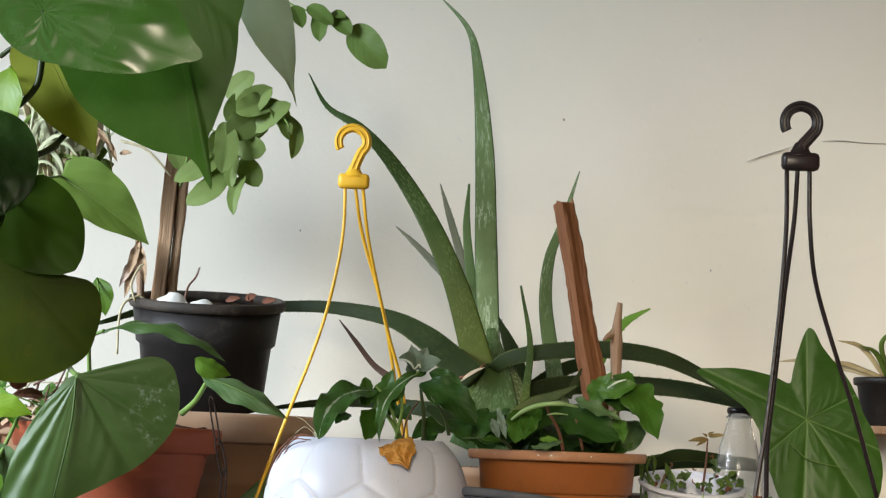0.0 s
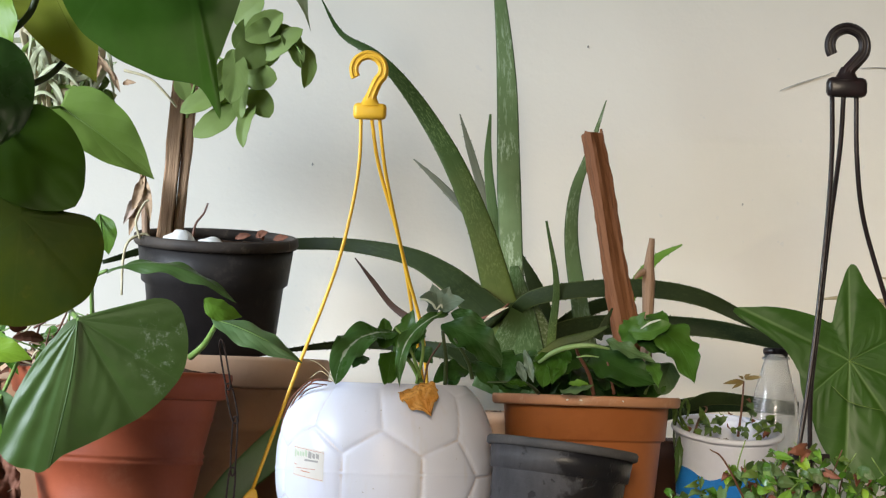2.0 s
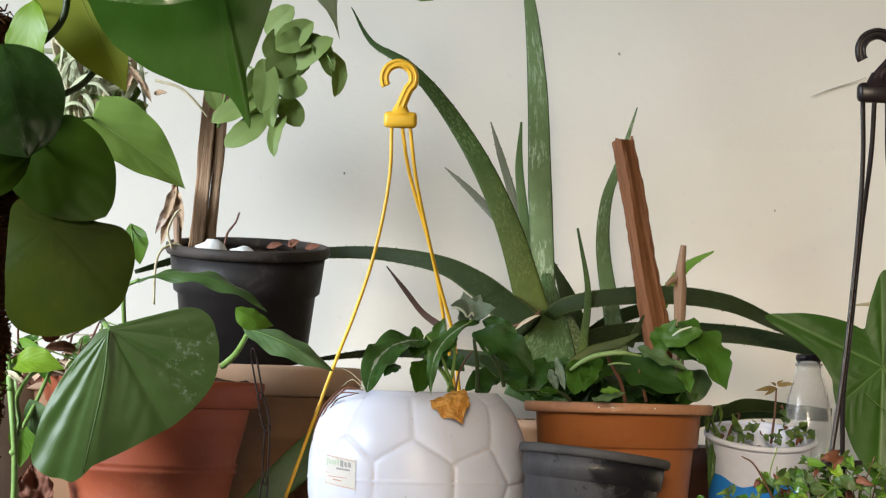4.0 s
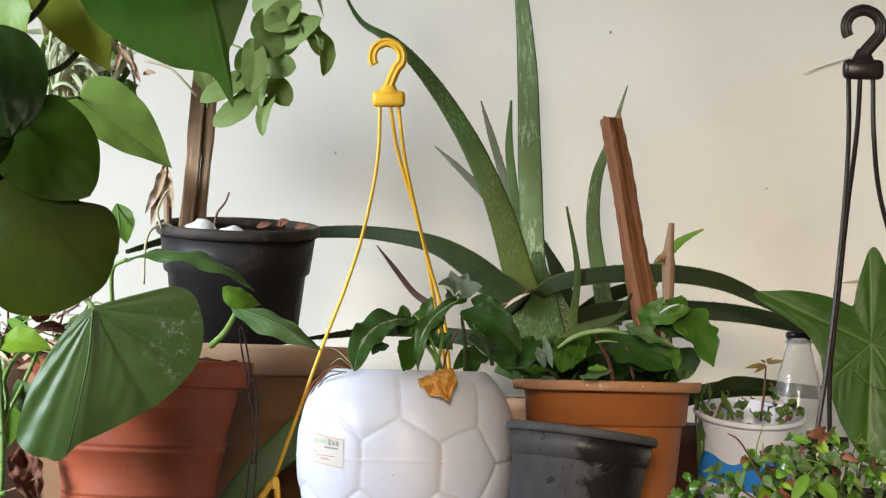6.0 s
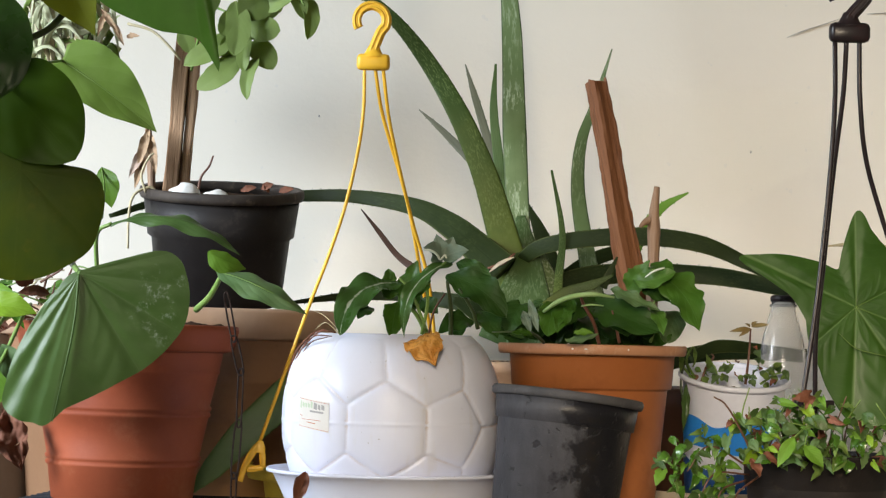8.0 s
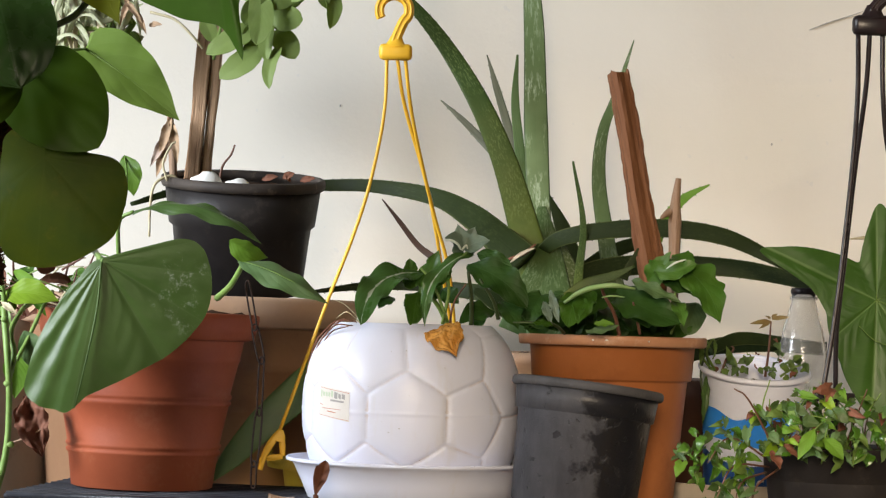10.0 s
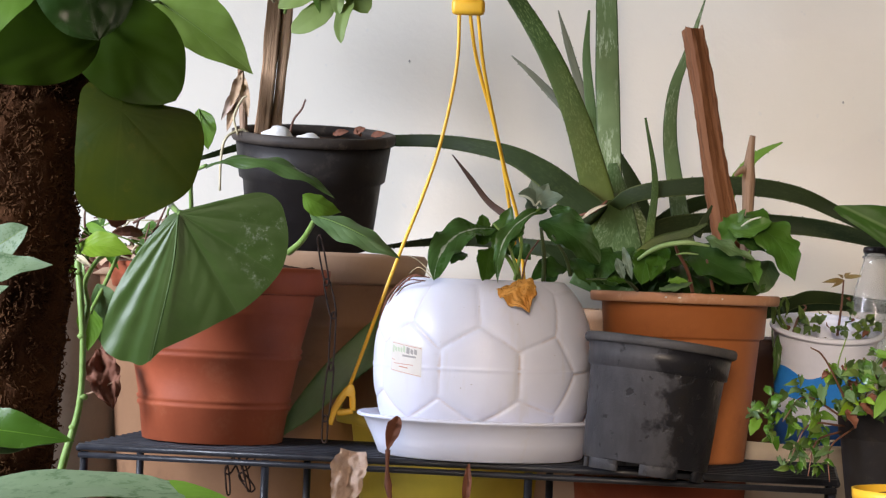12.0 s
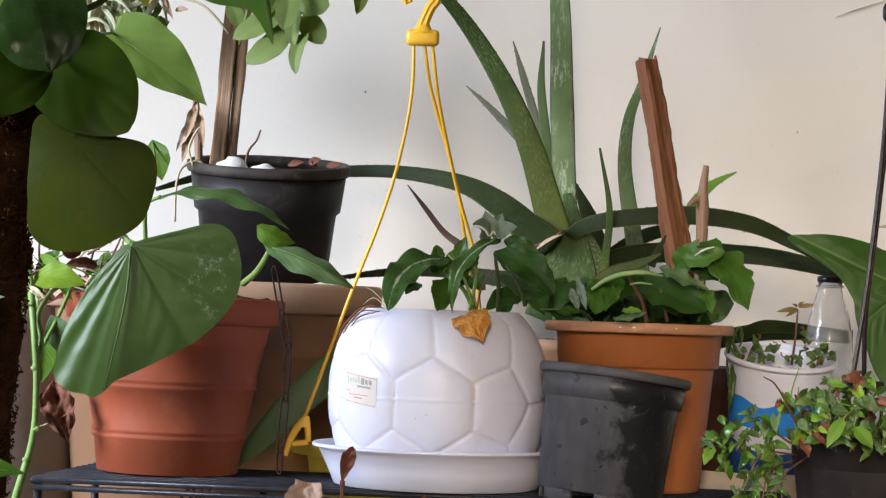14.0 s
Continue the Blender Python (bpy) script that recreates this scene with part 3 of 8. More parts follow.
SHAPES = dict(
    heart=([0, 0.03, 0.1, 0.25, 0.45, 0.65, 0.82, 0.93, 1], [0.45, 0.70, 0.90, 1.0, 0.93, 0.70, 0.38, 0.13, 0.0], 0.20),
    round=([0, 0.03, 0.12, 0.3, 0.5, 0.7, 0.86, 0.96, 1], [0.26, 0.56, 0.88, 1.0, 0.98, 0.82, 0.52, 0.24, 0.0], 0.16),
    ovate=([0, 0.08, 0.2, 0.38, 0.6, 0.8, 0.92, 1], [0.05, 0.42, 0.78, 1.0, 0.90, 0.54, 0.22, 0.0], 0.0),
    lance=([0, 0.1, 0.3, 0.5, 0.7, 0.88, 1], [0.22, 0.5, 0.9, 1.0, 0.80, 0.38, 0.0], 0.0),
    arrow=([0, 0.03, 0.1, 0.2, 0.4, 0.6, 0.8, 0.92, 1], [0.34, 0.62, 0.95, 1.0, 0.80, 0.58, 0.30, 0.10, 0.0], 0.34),
    drip=([0, 0.04, 0.15, 0.35, 0.55, 0.7, 0.8, 0.87, 0.93, 1], [0.4, 0.68, 0.95, 1.0, 0.88, 0.60, 0.30, 0.10, 0.045, 0.0], 0.2),
    square=([0, 0.03, 0.1, 0.3, 0.5, 0.7, 0.84, 0.94, 1], [0.30, 0.58, 0.84, 1.0, 1.0, 0.92, 0.74, 0.44, 0.0], 0.08),
    late=([0, 0.15, 0.3, 0.5, 0.73, 0.86, 0.95, 1], [0.15, 0.60, 0.82, 0.93, 1.0, 0.94, 0.70, 0.0], 0.0),
    oval=([0, 0.05, 0.18, 0.38, 0.6, 0.8, 0.93, 1], [0.12, 0.42, 0.82, 1.0, 0.97, 0.76, 0.44, 0.0], 0.0),
    blunt=([0, 0.1, 0.3, 0.5, 0.72, 0.9, 0.97, 1], [0.3, 0.5, 0.82, 0.97, 1.0, 0.66, 0.36, 0.0], 0.0),
    strip=([0, 0.2, 0.5, 0.8, 1], [0.8, 1.0, 0.9, 0.6, 0.0], 0.0),
)


def ease(xs, ys, x):
    """Smooth reading of a table."""
    k = min(max(int(np.searchsorted(xs, x, "right")) - 1, 0), len(xs) - 2)
    slope = [(ys[min(j + 1, len(xs) - 1)] - ys[max(j - 1, 0)]) / (xs[min(j + 1, len(xs) - 1)] - xs[max(j - 1, 0)]) for j in (k, k + 1)]
    h = xs[k + 1] - xs[k]
    t = (x - xs[k]) / h
    return ((2 * t ** 3 - 3 * t * t + 1) * ys[k] + (t ** 3 - 2 * t * t + t) * h * slope[0] + (3 * t * t - 2 * t ** 3) * ys[k + 1] + (t ** 3 - t * t) * h * slope[1])


def blade(base, tip, width, shape="ovate", facing=(0, -1, 0.25), bend=0.08, sweep=0.0, fold=0.12, wave=0.02, curl=0.0, rows=16, cols=10, thick=0.0007, ripple=3.0, seed=0, halves=(1.0, 1.0), lobe=None, pleat=(0.0, 0.0), pleats=5.0, rake=0.7, rag=0.0, crumple=0.0):
    """One leaf blade from base to tip. bend: bow towards the viewer; sweep: bow sideways; fold: halves raised; curl: edges rolled back;
    shape: one for both halves or a pair; halves: their widths; lobe: how far the base reaches back;
    pleat: height of the swellings between the side veins of each half; rag: uneven edge; crumple: dried-up dents."""
    pair = (shape, shape) if isinstance(shape, str) else shape
    back_lobe = SHAPES[pair[0]][2]
    back_lobe = back_lobe if lobe is None else lobe
    lobes = back_lobe if isinstance(back_lobe, tuple) else (back_lobe, back_lobe)
    b, t = Vector(base), Vector(tip)
    e1, size = (t - b).normalized(), (t - b).length
    e2 = e1.cross(Vector(facing)).normalized()
    e3 = e2.cross(e1)
    bm = bmesh.new()
    uv = bm.loops.layers.uv.new("blade")
    top, low, tex = [], [], {}
    for i in range(rows + 1):
        s = (i / rows) ** 1.35
        both = [max(ease(*SHAPES[name][:2], s), 0.0) * width / 2 for name in pair]
        arch = 4 * s * (1 - s)
        rt, rl = [], []
        for j in range(cols + 1):
            u = 2 * j / cols - 1
            a, w = abs(u), both[1 if u > 0 else 0]
            w *= 1 + rag * noise.noise(Vector((s * 9.0, 3.7 * seed, 5.0 if u > 0 else 0.0)))
            along = s * size - lobes[1 if u > 0 else 0] * size * a ** 1.4 * (1 - s) ** 3
            lift = bend * size * arch + fold * a * w - curl * a * a * w
            lift += wave * size * a * a * math.sin(ripple * math.pi * s * 2 + 2.1 * seed + (1.3 if u > 0 else 0.0)) * min(1.0, 4 * (1 - s))
            rise = pleat[1 if u > 0 else 0]
            if rise:
                lift += rise * size * math.sin(2 * math.pi * pleats * (s - rake * a + 0.04 * noise.noise(Vector((s * 3, u * 2, seed))))) * min(1.0, 3 * a) * (1 - 0.55 * a * a) * min(1.0, 3.0 * (1 - s))
            if crumple:
                lift += crumple * size * (noise.noise(Vector((s * 5, u * 2.4, seed * 1.9))) + 0.5 * noise.noise(Vector((s * 12, u * 6, seed))))
            p = b + e1 * along + e2 * (u * w * halves[1 if u > 0 else 0] + sweep * size * arch) + e3 * lift
            va, vb = bm.verts.new(p + e3 * thick / 2), bm.verts.new(p - e3 * thick / 2)
            tex[va] = tex[vb] = (u / 2 + 0.5, s)
            rt.append(va), rl.append(vb)
        top.append(rt), low.append(rl)
    for i in range(rows):
        for j in range(cols):
            bm.faces.new((top[i][j], top[i][j + 1], top[i + 1][j + 1], top[i + 1][j]))
            bm.faces.new((low[i][j], low[i + 1][j], low[i + 1][j + 1], low[i][j + 1]))
        for j in (0, cols):
            bm.faces.new((top[i][j], top[i + 1][j], low[i + 1][j], low[i][j]))
    for j in range(cols):
        bm.faces.new((top[0][j], low[0][j], low[0][j + 1], top[0][j + 1]))
    for grid in (top, low):
        for i in range(rows):
            for j in (0, cols):
                bm.edges.get((grid[i][j], grid[i + 1][j])).smooth = False
    for f in bm.faces:
        for loop in f.loops:
            loop[uv].uv = tex[loop.vert]
    bmesh.ops.recalc_face_normals(bm, faces=bm.faces)
    return bm


def lobed(node, reach, veins, scale, facing=(0, -1, 0), cup=0.08, rings=36, spokes=220, thick=0.0008, seam=90, crease=0.045, swell=0.0085, edge=0.014, fold=None, pleats=(), puffs=(4.2, 1.6)):
    """One broad leaf round its node. reach: (angle, length) stops of its margin; veins: angles of the main ribs, between which it swells;
    fold: (angle of the midrib, slope of the half after it, slope of the half before it); pleats: (from, to, count, height) of radial folds."""
    b, e3 = Vector(node), Vector(facing).normalized()
    e1 = Vector((1, 0, 0))
    e1 = (e1 - e3 * e1.dot(e3)).normalized()
    e2 = e3.cross(e1)
    bm = bmesh.new()
    uv = bm.loops.layers.uv.new("blade")
    stops = sorted((a + turn, r) for a, r in reach for turn in (-720, -360, 0, 360, 720))
    xs, ys = [a for a, _ in stops], [r for _, r in stops]
    top, low, tex = [], [], {}
    for i in range(rings + 1):
        rt, rl = [], []
        for k in range(spokes):
            deg = seam - 360 + 360 * k / spokes
            t = radians(deg)
            r = scale * ease(xs, ys, deg)
            f = 0.02 + 0.98 * i / rings
            off = min(abs((deg - a + 180) % 360 - 180) for a in veins)
            apart = min(1.0, off / 26.0)
            lift = r * f * cup * (1 - f) - crease * r * f * math.exp(-(off / 5.0) ** 2) * (1 - 0.6 * f)
            lift += swell * r * math.sin(2 * math.pi * (puffs[0] * f - puffs[1] * apart)) * min(1.0, 3 * apart) * f * (1 - 0.5 * f)
            lift += edge * r * f * f * math.sin(5 * t + 0.6)
            if fold:
                away = r * f * math.sin(t - radians(fold[0]))
                lift += away * fold[1] if away > 0 else -away * fold[2]
            for a0, a1, count, height in pleats:
                if a0 < deg < a1:
                    lift += height * r * f * math.sin(2 * math.pi * count * (deg - a0) / (a1 - a0)) * math.sin(math.pi * (deg - a0) / (a1 - a0)) ** 0.5 * (1 - 0.35 * f)
            p = b + (e1 * math.cos(t) + e2 * math.sin(t)) * r * f + e3 * lift
            va, vb = bm.verts.new(p + e3 * thick / 2), bm.verts.new(p - e3 * thick / 2)
            tex[va] = tex[vb] = (k / spokes, f)
            rt.append(va), rl.append(vb)
        top.append(rt), low.append(rl)
    for i in range(rings):
        for k in range(spokes):
            j = (k + 1) % spokes
            bm.faces.new((top[i][k], top[i][j], top[i + 1][j], top[i + 1][k]))
            bm.faces.new((low[i][k], low[i + 1][k], low[i + 1][j], low[i][j]))
    for k in range(spokes):
        j = (k + 1) % spokes
        bm.faces.new((top[-1][k], top[-1][j], low[-1][j], low[-1][k]))
        for ring in (top[-1], low[-1]):
            bm.edges.get((ring[k], ring[j])).smooth = False
    bm.faces.new(top[0]), bm.faces.new(low[0])
    for f in bm.faces:
        for loop in f.loops:
            loop[uv].uv = tex[loop.vert]
    bmesh.ops.recalc_face_normals(bm, faces=bm.faces)
    return bm


def rough_slab(lo, hi, rx, ry, seed, rows=70, n=40, grooves=0.22, ragged=0.10, ridge=0.0):
    """A split piece of wood or bark from lo to hi, with long grooves, chipped edges and broken ends; made along z, to be turned."""
    size = (Vector(hi) - Vector(lo)).length
    bm = bmesh.new()
    grid = []
    for i in range(rows + 1):
        row = []
        for k in range(n):
            a = 2 * math.pi * k / n
            c, s = math.cos(a), math.sin(a)
            z = size * i / rows
            g = 1 + grooves * noise.noise(Vector((1.9 * c, 1.9 * s, z * 7 + seed))) + 0.5 * grooves * noise.noise(Vector((5.0 * c, 5.0 * s, z * 11 + seed))) + ragged * noise.noise(Vector((7 * c, 7 * s, z * 60 + seed)))
            x = rx * g * math.copysign(abs(c) ** 0.6, c) * (1.12 - 0.30 * i / rows)
            y = ry * g * math.copysign(abs(s) ** 0.6, s)
            if s < 0:
                y -= ridge * math.exp(-((x / rx + 0.25 + 0.2 * noise.noise(Vector((0, seed, z * 9)))) / 0.35) ** 2)
            end = 0.010 * noise.noise(Vector((c * 2, s * 2, seed + 9))) if i == rows else 0.0
            row.append(bm.verts.new((x + 0.0016 * math.sin(z * 19 + seed), y, z + end)))
        grid.append(row)
    for a, b in zip(grid, grid[1:]):
        for k in range(n):
            bm.faces.new((a[k], a[(k + 1) % n], b[(k + 1) % n], b[k]))
    bm.faces.new(grid[0]), bm.faces.new(grid[-1])
    bmesh.ops.recalc_face_normals(bm, faces=bm.faces)
    return bm


def fleshy(points, widths, n=12, count=None, thin=0.34, teeth=0.0, facing=(0, -1, 0.1), seed=0):
    """An aloe leaf: thick, hollowed towards the viewer, with small teeth along both edges."""
    count = count or 8 * (len(points) - 1) + 1
    line, wid = spline(points, count), values(widths, count)
    bm = bmesh.new()
    uv = bm.loops.layers.uv.new("blade")
    rings, tex = [], {}
    for k, p in enumerate(line):
        d = (line[min(k + 1, count - 1)] - line[max(k - 1, 0)]).normalized()
        side = d.cross(Vector(facing)).normalized()
        up = side.cross(d)
        ring = []
        for j in range(n):
            a = 2 * math.pi * j / n
            c, s = math.cos(a), math.sin(a)
            depth = thin * s if s < 0 else thin * (0.35 * s - 0.10 * (1 - c * c))
            v = bm.verts.new(p + wid[k] / 2 * (c * side + depth * up))
            tex[v] = (c / 2 + 0.5, k / (count - 1))
            ring.append(v)
        rings.append(ring)
    for a, b in zip(rings, rings[1:]):
        for j in range(n):
            bm.faces.new((a[j], a[(j + 1) % n], b[(j + 1) % n], b[j]))
    bm.faces.new(rings[0]), bm.faces.new(rings[-1])
    if teeth:
        pick = random.Random(seed)
        steps = spline(points, 3 * count)
        wide = values(widths, 3 * count)
        travel = {1: 0.0, -1: 0.006}
        for k in range(2, 3 * count - 3):
            d = (steps[k + 1] - steps[k - 1]).normalized()
            side = d.cross(Vector(facing)).normalized()
            for sign in (1, -1):
                travel[sign] -= (steps[k] - steps[k - 1]).length
                if wide[k] < 0.004 or travel[sign] > 0:
                    continue
                travel[sign] = pick.uniform(0.009, 0.017)
                root = steps[k] + sign * side * wide[k] / 2 * 0.97
                h = teeth * pick.uniform(0.6, 1.2)
                q = [root - d * h * 0.7, root + d * h * 0.7, root + sign * side * h + d * h * 0.6, root + Vector((0, -1, 0)) * h * 0.5]
                vs = [bm.verts.new(x) for x in q]
                for v in vs:
                    tex[v] = (0.1, k / (3 * count))
                for tri in ((0, 1, 2), (0, 3, 2), (1, 3, 2), (0, 1, 3)):
                    bm.faces.new([vs[x] for x in tri])
    for f in bm.faces:
        for loop in f.loops:
            loop[uv].uv = tex[loop.vert]
    bmesh.ops.recalc_face_normals(bm, faces=bm.faces)
    return bm


def lump(place, size, detail=2, rough=0.25, seed=0):
    bm = bmesh.new()
    bmesh.ops.create_icosphere(bm, subdivisions=detail, radius=1.0)
    for v in bm.verts:
        k = 1 + rough * noise.noise(v.co * 1.7 + Vector((seed * 3.1, seed, 0)))
        v.co = Vector((v.co.x * size[0] * k, v.co.y * size[1] * k, v.co.z * size[2] * k)) + Vector(place)
    return bm


def soil(parent, m, r, z, seed=0):
    """A crumbly bed of soil in a pot."""
    bm = bmesh.new()
    rings = 12
    grid = []
    for i in range(rings + 1):
        row = []
        for k in range(40):
            a, d = 2 * math.pi * k / 40, r * i / rings
            q = Vector((d * math.cos(a), d * math.sin(a), 0))
            q.z = z + 0.006 * noise.noise(q * 60 + Vector((seed, 0, 0))) + 0.004 * noise.noise(q * 190) + 0.006 * (1 - i / rings)
            row.append(bm.verts.new(m @ q))
        grid.append(row)
    low = [bm.verts.new(m @ Vector((r * math.cos(2 * math.pi * k / 40), r * math.sin(2 * math.pi * k / 40), z - 0.02))) for k in range(40)]
    grid.append(low)
    for a, b in zip(grid, grid[1:]):
        for k in range(40):
            bm.faces.new((a[k], a[(k + 1) % 40], b[(k + 1) % 40], b[k]))
    bmesh.ops.remove_doubles(bm, verts=bm.verts, dist=1e-5)
    bmesh.ops.recalc_face_normals(bm, faces=bm.faces)
    return part("soil", bm, "soil", parent, "dark crumbly potting soil")


# ---- the balcony ----
WALL = 3.36
structure("floor", box(-3.1, -1.5, -0.12, 1.9, WALL + 0.15, 0.0), "floor", "worn grey cement floor of the balcony", "floor")
structure("ceiling", box(-3.1, -1.5, 2.6, 1.9, WALL + 0.15, 2.72), "ceiling", "white painted ceiling", "ceiling")
back = structure("wall_north", box(-3.1, WALL, 0.0, 1.9, WALL + 0.15, 2.6), "wall", "off-white plastered wall with faint stains behind plants", "wall")
structure("wall_east", box(1.9, -1.5, -0.12, 2.05, WALL + 0.15, 2.72), "side", "cream painted side wall", "wall")


def wall_with_opening(name, fixed, lo, hi, a, b, z0, z1, along, label):
    """A wall 0.15 thick with one opening from a to b and z0 to z1."""
    spans = [(lo, a, 0, 2.6), (b, hi, 0, 2.6), (a, b, 0, z0), (a, b, z1, 2.6)]
    made = []
    for p, q, s, t in spans:
        made.append(box(fixed, p, s, fixed + 0.15, q, t) if along == "y" else box(p, fixed, s, q, fixed + 0.15, t))
    return structure(name, join(*made), "side", label, "wall")


wall_with_opening("wall_west", -3.25, -1.5, WALL + 0.15, 0.5, 2.25, 0.80, 2.05, "y", "cream side wall with a wide open window")
wall_with_opening("wall_south", -1.65, -3.1, 1.9, -0.5, 1.75, 0.50, 1.9, "x", "cream wall with a wide opening to daylight")
# hairline crack and chips on the wall
part("crack", tube([(0.609, 3.357, 0.936), (0.635, 3.357, 0.947), (0.675, 3.357, 0.961), (0.690, 3.357, 0.967)], [0.0004, 0.0012, 0.0007, 0.0003], 5), "crack", back, "grey hairline crack")
part("crack", tube([(0.728, 3.357, 0.974), (0.759, 3.357, 0.976), (0.795, 3.357, 0.974), (0.858, 3.357, 0.974)], [0.0004, 0.0011, 0.0008, 0.0003], 5), "crack", back)
for spot in ((0.321, 3.359, 0.992), (0.558, 3.359, 0.764), (-0.083, 3.359, 0.802)):
    part("chip", lump(spot, (0.0016, 0.0008, 0.0022), 1), "crack", back)

# ---- the plant stand ----
SHELF = 0.271
LEFT, RIGHT = Vector((-0.442, 2.70, SHELF)), Vector((0.433, 2.57, SHELF))
ALONG = (RIGHT - LEFT).normalized()
DEEP = Vector((-ALONG.y, ALONG.x, 0))
DEPTH = 0.25
stand = thing("plant_stand", (-0.442, 2.70, 0), "low black enamelled wire plant stand holding pots", "plant stand")


def on_stand(a, d, z=0.0):
    return LEFT + ALONG * a + DEEP * d + Vector((0, 0, z))


LENGTH = (RIGHT - LEFT).length
for k in range(11):
    d = DEPTH * k / 10
    r = 0.0042 if k in (0, 10) else 0.0026
    part("wire", tube([on_stand(0, d, -r), on_stand(LENGTH / 2, d, -r), on_stand(LENGTH, d, -r)], [r, r], 8, 4), "rod", stand)
part("front_rail", tube([on_stand(0, 0.0, -0.014), on_stand(LENGTH / 2, 0, -0.014), on_stand(LENGTH, 0, -0.014)], [0.0035, 0.0035], 8, 4), "rod", stand)
part("end_rail", tube([on_stand(0, 0, -0.006), on_stand(0, DEPTH / 2, -0.006), on_stand(0, DEPTH, -0.006)], [0.004, 0.004], 8, 4), "rod", stand)
part("end_rail", tube([on_stand(LENGTH, 0, -0.006), on_stand(LENGTH, DEPTH / 2, -0.006), on_stand(LENGTH, DEPTH, -0.006)], [0.004, 0.004], 8, 4), "rod", stand)
for a in (0.005, 0.225, 0.535, LENGTH - 0.005):
    for d in (0.006, DEPTH - 0.006):
        top, foot = on_stand(a, d, -0.010), on_stand(a, d)
        foot.z = 0.0
        part("leg", tube([top, (top + foot) / 2, foot], [0.0048, 0.0048], 8, 4), "rod", stand)

# ---- large pots behind the stand ----


def simple_pot(name, m, outer, material, label, category="plant pot", wall=0.003, soil_z=None, soil_r=None, n=56):
    base = m.translation
    t = thing(name, base, label, category)
    part("body", lathe(pot_outline(outer, wall), m, n), material, t)
    if soil_z:
        soil(t, m, soil_r, soil_z, seed=len(BASE))
    return t


PX = -0.281
RIMZ = 0.511
planter = thing("large_planter", (PX, 3.13, 0), "large oval beige plastic planter standing behind the stand", "planter")
m = pose(PX, 3.13, 0) @ Matrix.Diagonal((1.17, 0.92, 1, 1))
part("body", lathe(pot_outline([(0.130, 0.0), (0.135, 0.004), (0.162, RIMZ - 0.16), (0.168, RIMZ - 0.155), (0.168, RIMZ - 0.148), (0.164, RIMZ - 0.143), (0.180, RIMZ - 0.10), (0.184, RIMZ - 0.095), (0.180, RIMZ - 0.088), (0.186, RIMZ - 0.04), (0.188, RIMZ - 0.032)], 0.004), m, 72), "tan", planter)
part("rim", lathe([(0.186, RIMZ - 0.042), (0.200, RIMZ - 0.038), (0.204, RIMZ - 0.006), (0.200, RIMZ), (0.190, RIMZ), (0.187, RIMZ - 0.008), (0.184, RIMZ - 0.010)], m, 72), "beige", planter, "thick rolled beige rim")
soil(planter, m, 0.171, RIMZ - 0.022, 3)

# yellow hanging pot with its straps and hook
YX = -0.001
YZ = 0.309
yellow = thing("yellow_hanging_pot", (YX, 3.0, 0), "yellow plastic hanging pot with three straps and hook", "hanging pot")
m = pose(YX, 3.0, 0)
part("body", lathe(pot_outline([(0.085, 0.0), (0.092, 0.003), (0.132, YZ - 0.022), (0.134, YZ - 0.020), (0.152, YZ - 0.018), (0.155, YZ - 0.004), (0.152, YZ)], 0.003), m, 64), "lemon", yellow)
soil(yellow, m, 0.128, YZ - 0.03, 5)


def hanger(parent, material, hub, scale, straps, r, hook_label, eye_of_hook):
    """A moulded strap hanger: hook, hub with a flared foot, and straps."""
    h = Vector(hub)
    s = scale
    cx, cz, ring = eye_of_hook
    turns = [radians(a) for a in (-52, -20, 15, 50, 90, 130, 165, 195, 212)]
    arc = [h + Vector((x * s, 0, z * s)) for x, z in [(0.0, 0.35), (cx * 0.3 + 0.05, 0.62)] + [(cx + ring * math.cos(a), cz + ring * math.sin(a)) for a in turns]]
    hook = part("hook", tube(arc, [0.26 * s, 0.25 * s, 0.24 * s, 0.23 * s, 0.22 * s, 0.22 * s], 12, 60, flat=0.7), material, parent, hook_label)
    for side in (-0.11, 0.11):
        rail = [h + Vector((x * s, -0.13 * s, z * s)) for x, z in [(side, 0.40), (cx * 0.3 + 0.05 + side, 0.66)] + [(cx + (ring + side) * math.cos(a), cz + (ring + side) * math.sin(a)) for a in turns]]
        part("ridge", tube(rail, [0.07 * s, 0.07 * s, 0.06 * s], 8, 50), material, hook)
    hub_ob = part("hub", box(h.x - 0.78 * s, h.y - 0.30 * s, h.z - 0.40 * s, h.x + 0.78 * s, h.y + 0.30 * s, h.z + 0.36 * s, 0.2 * s), material, parent)
    part("collar", tube([h + Vector((0, 0, 0.22 * s)), h + Vector((0, 0, 0.42 * s)), h + Vector((0.02 * s, 0, 0.75 * s))], [0.62 * s, 0.40 * s, 0.25 * s], 14, 12, flat=0.6), material, hub_ob)
    for line in straps:
        part("strap", tube(line, [r, r], 8, 40, flat=0.75), material, parent)


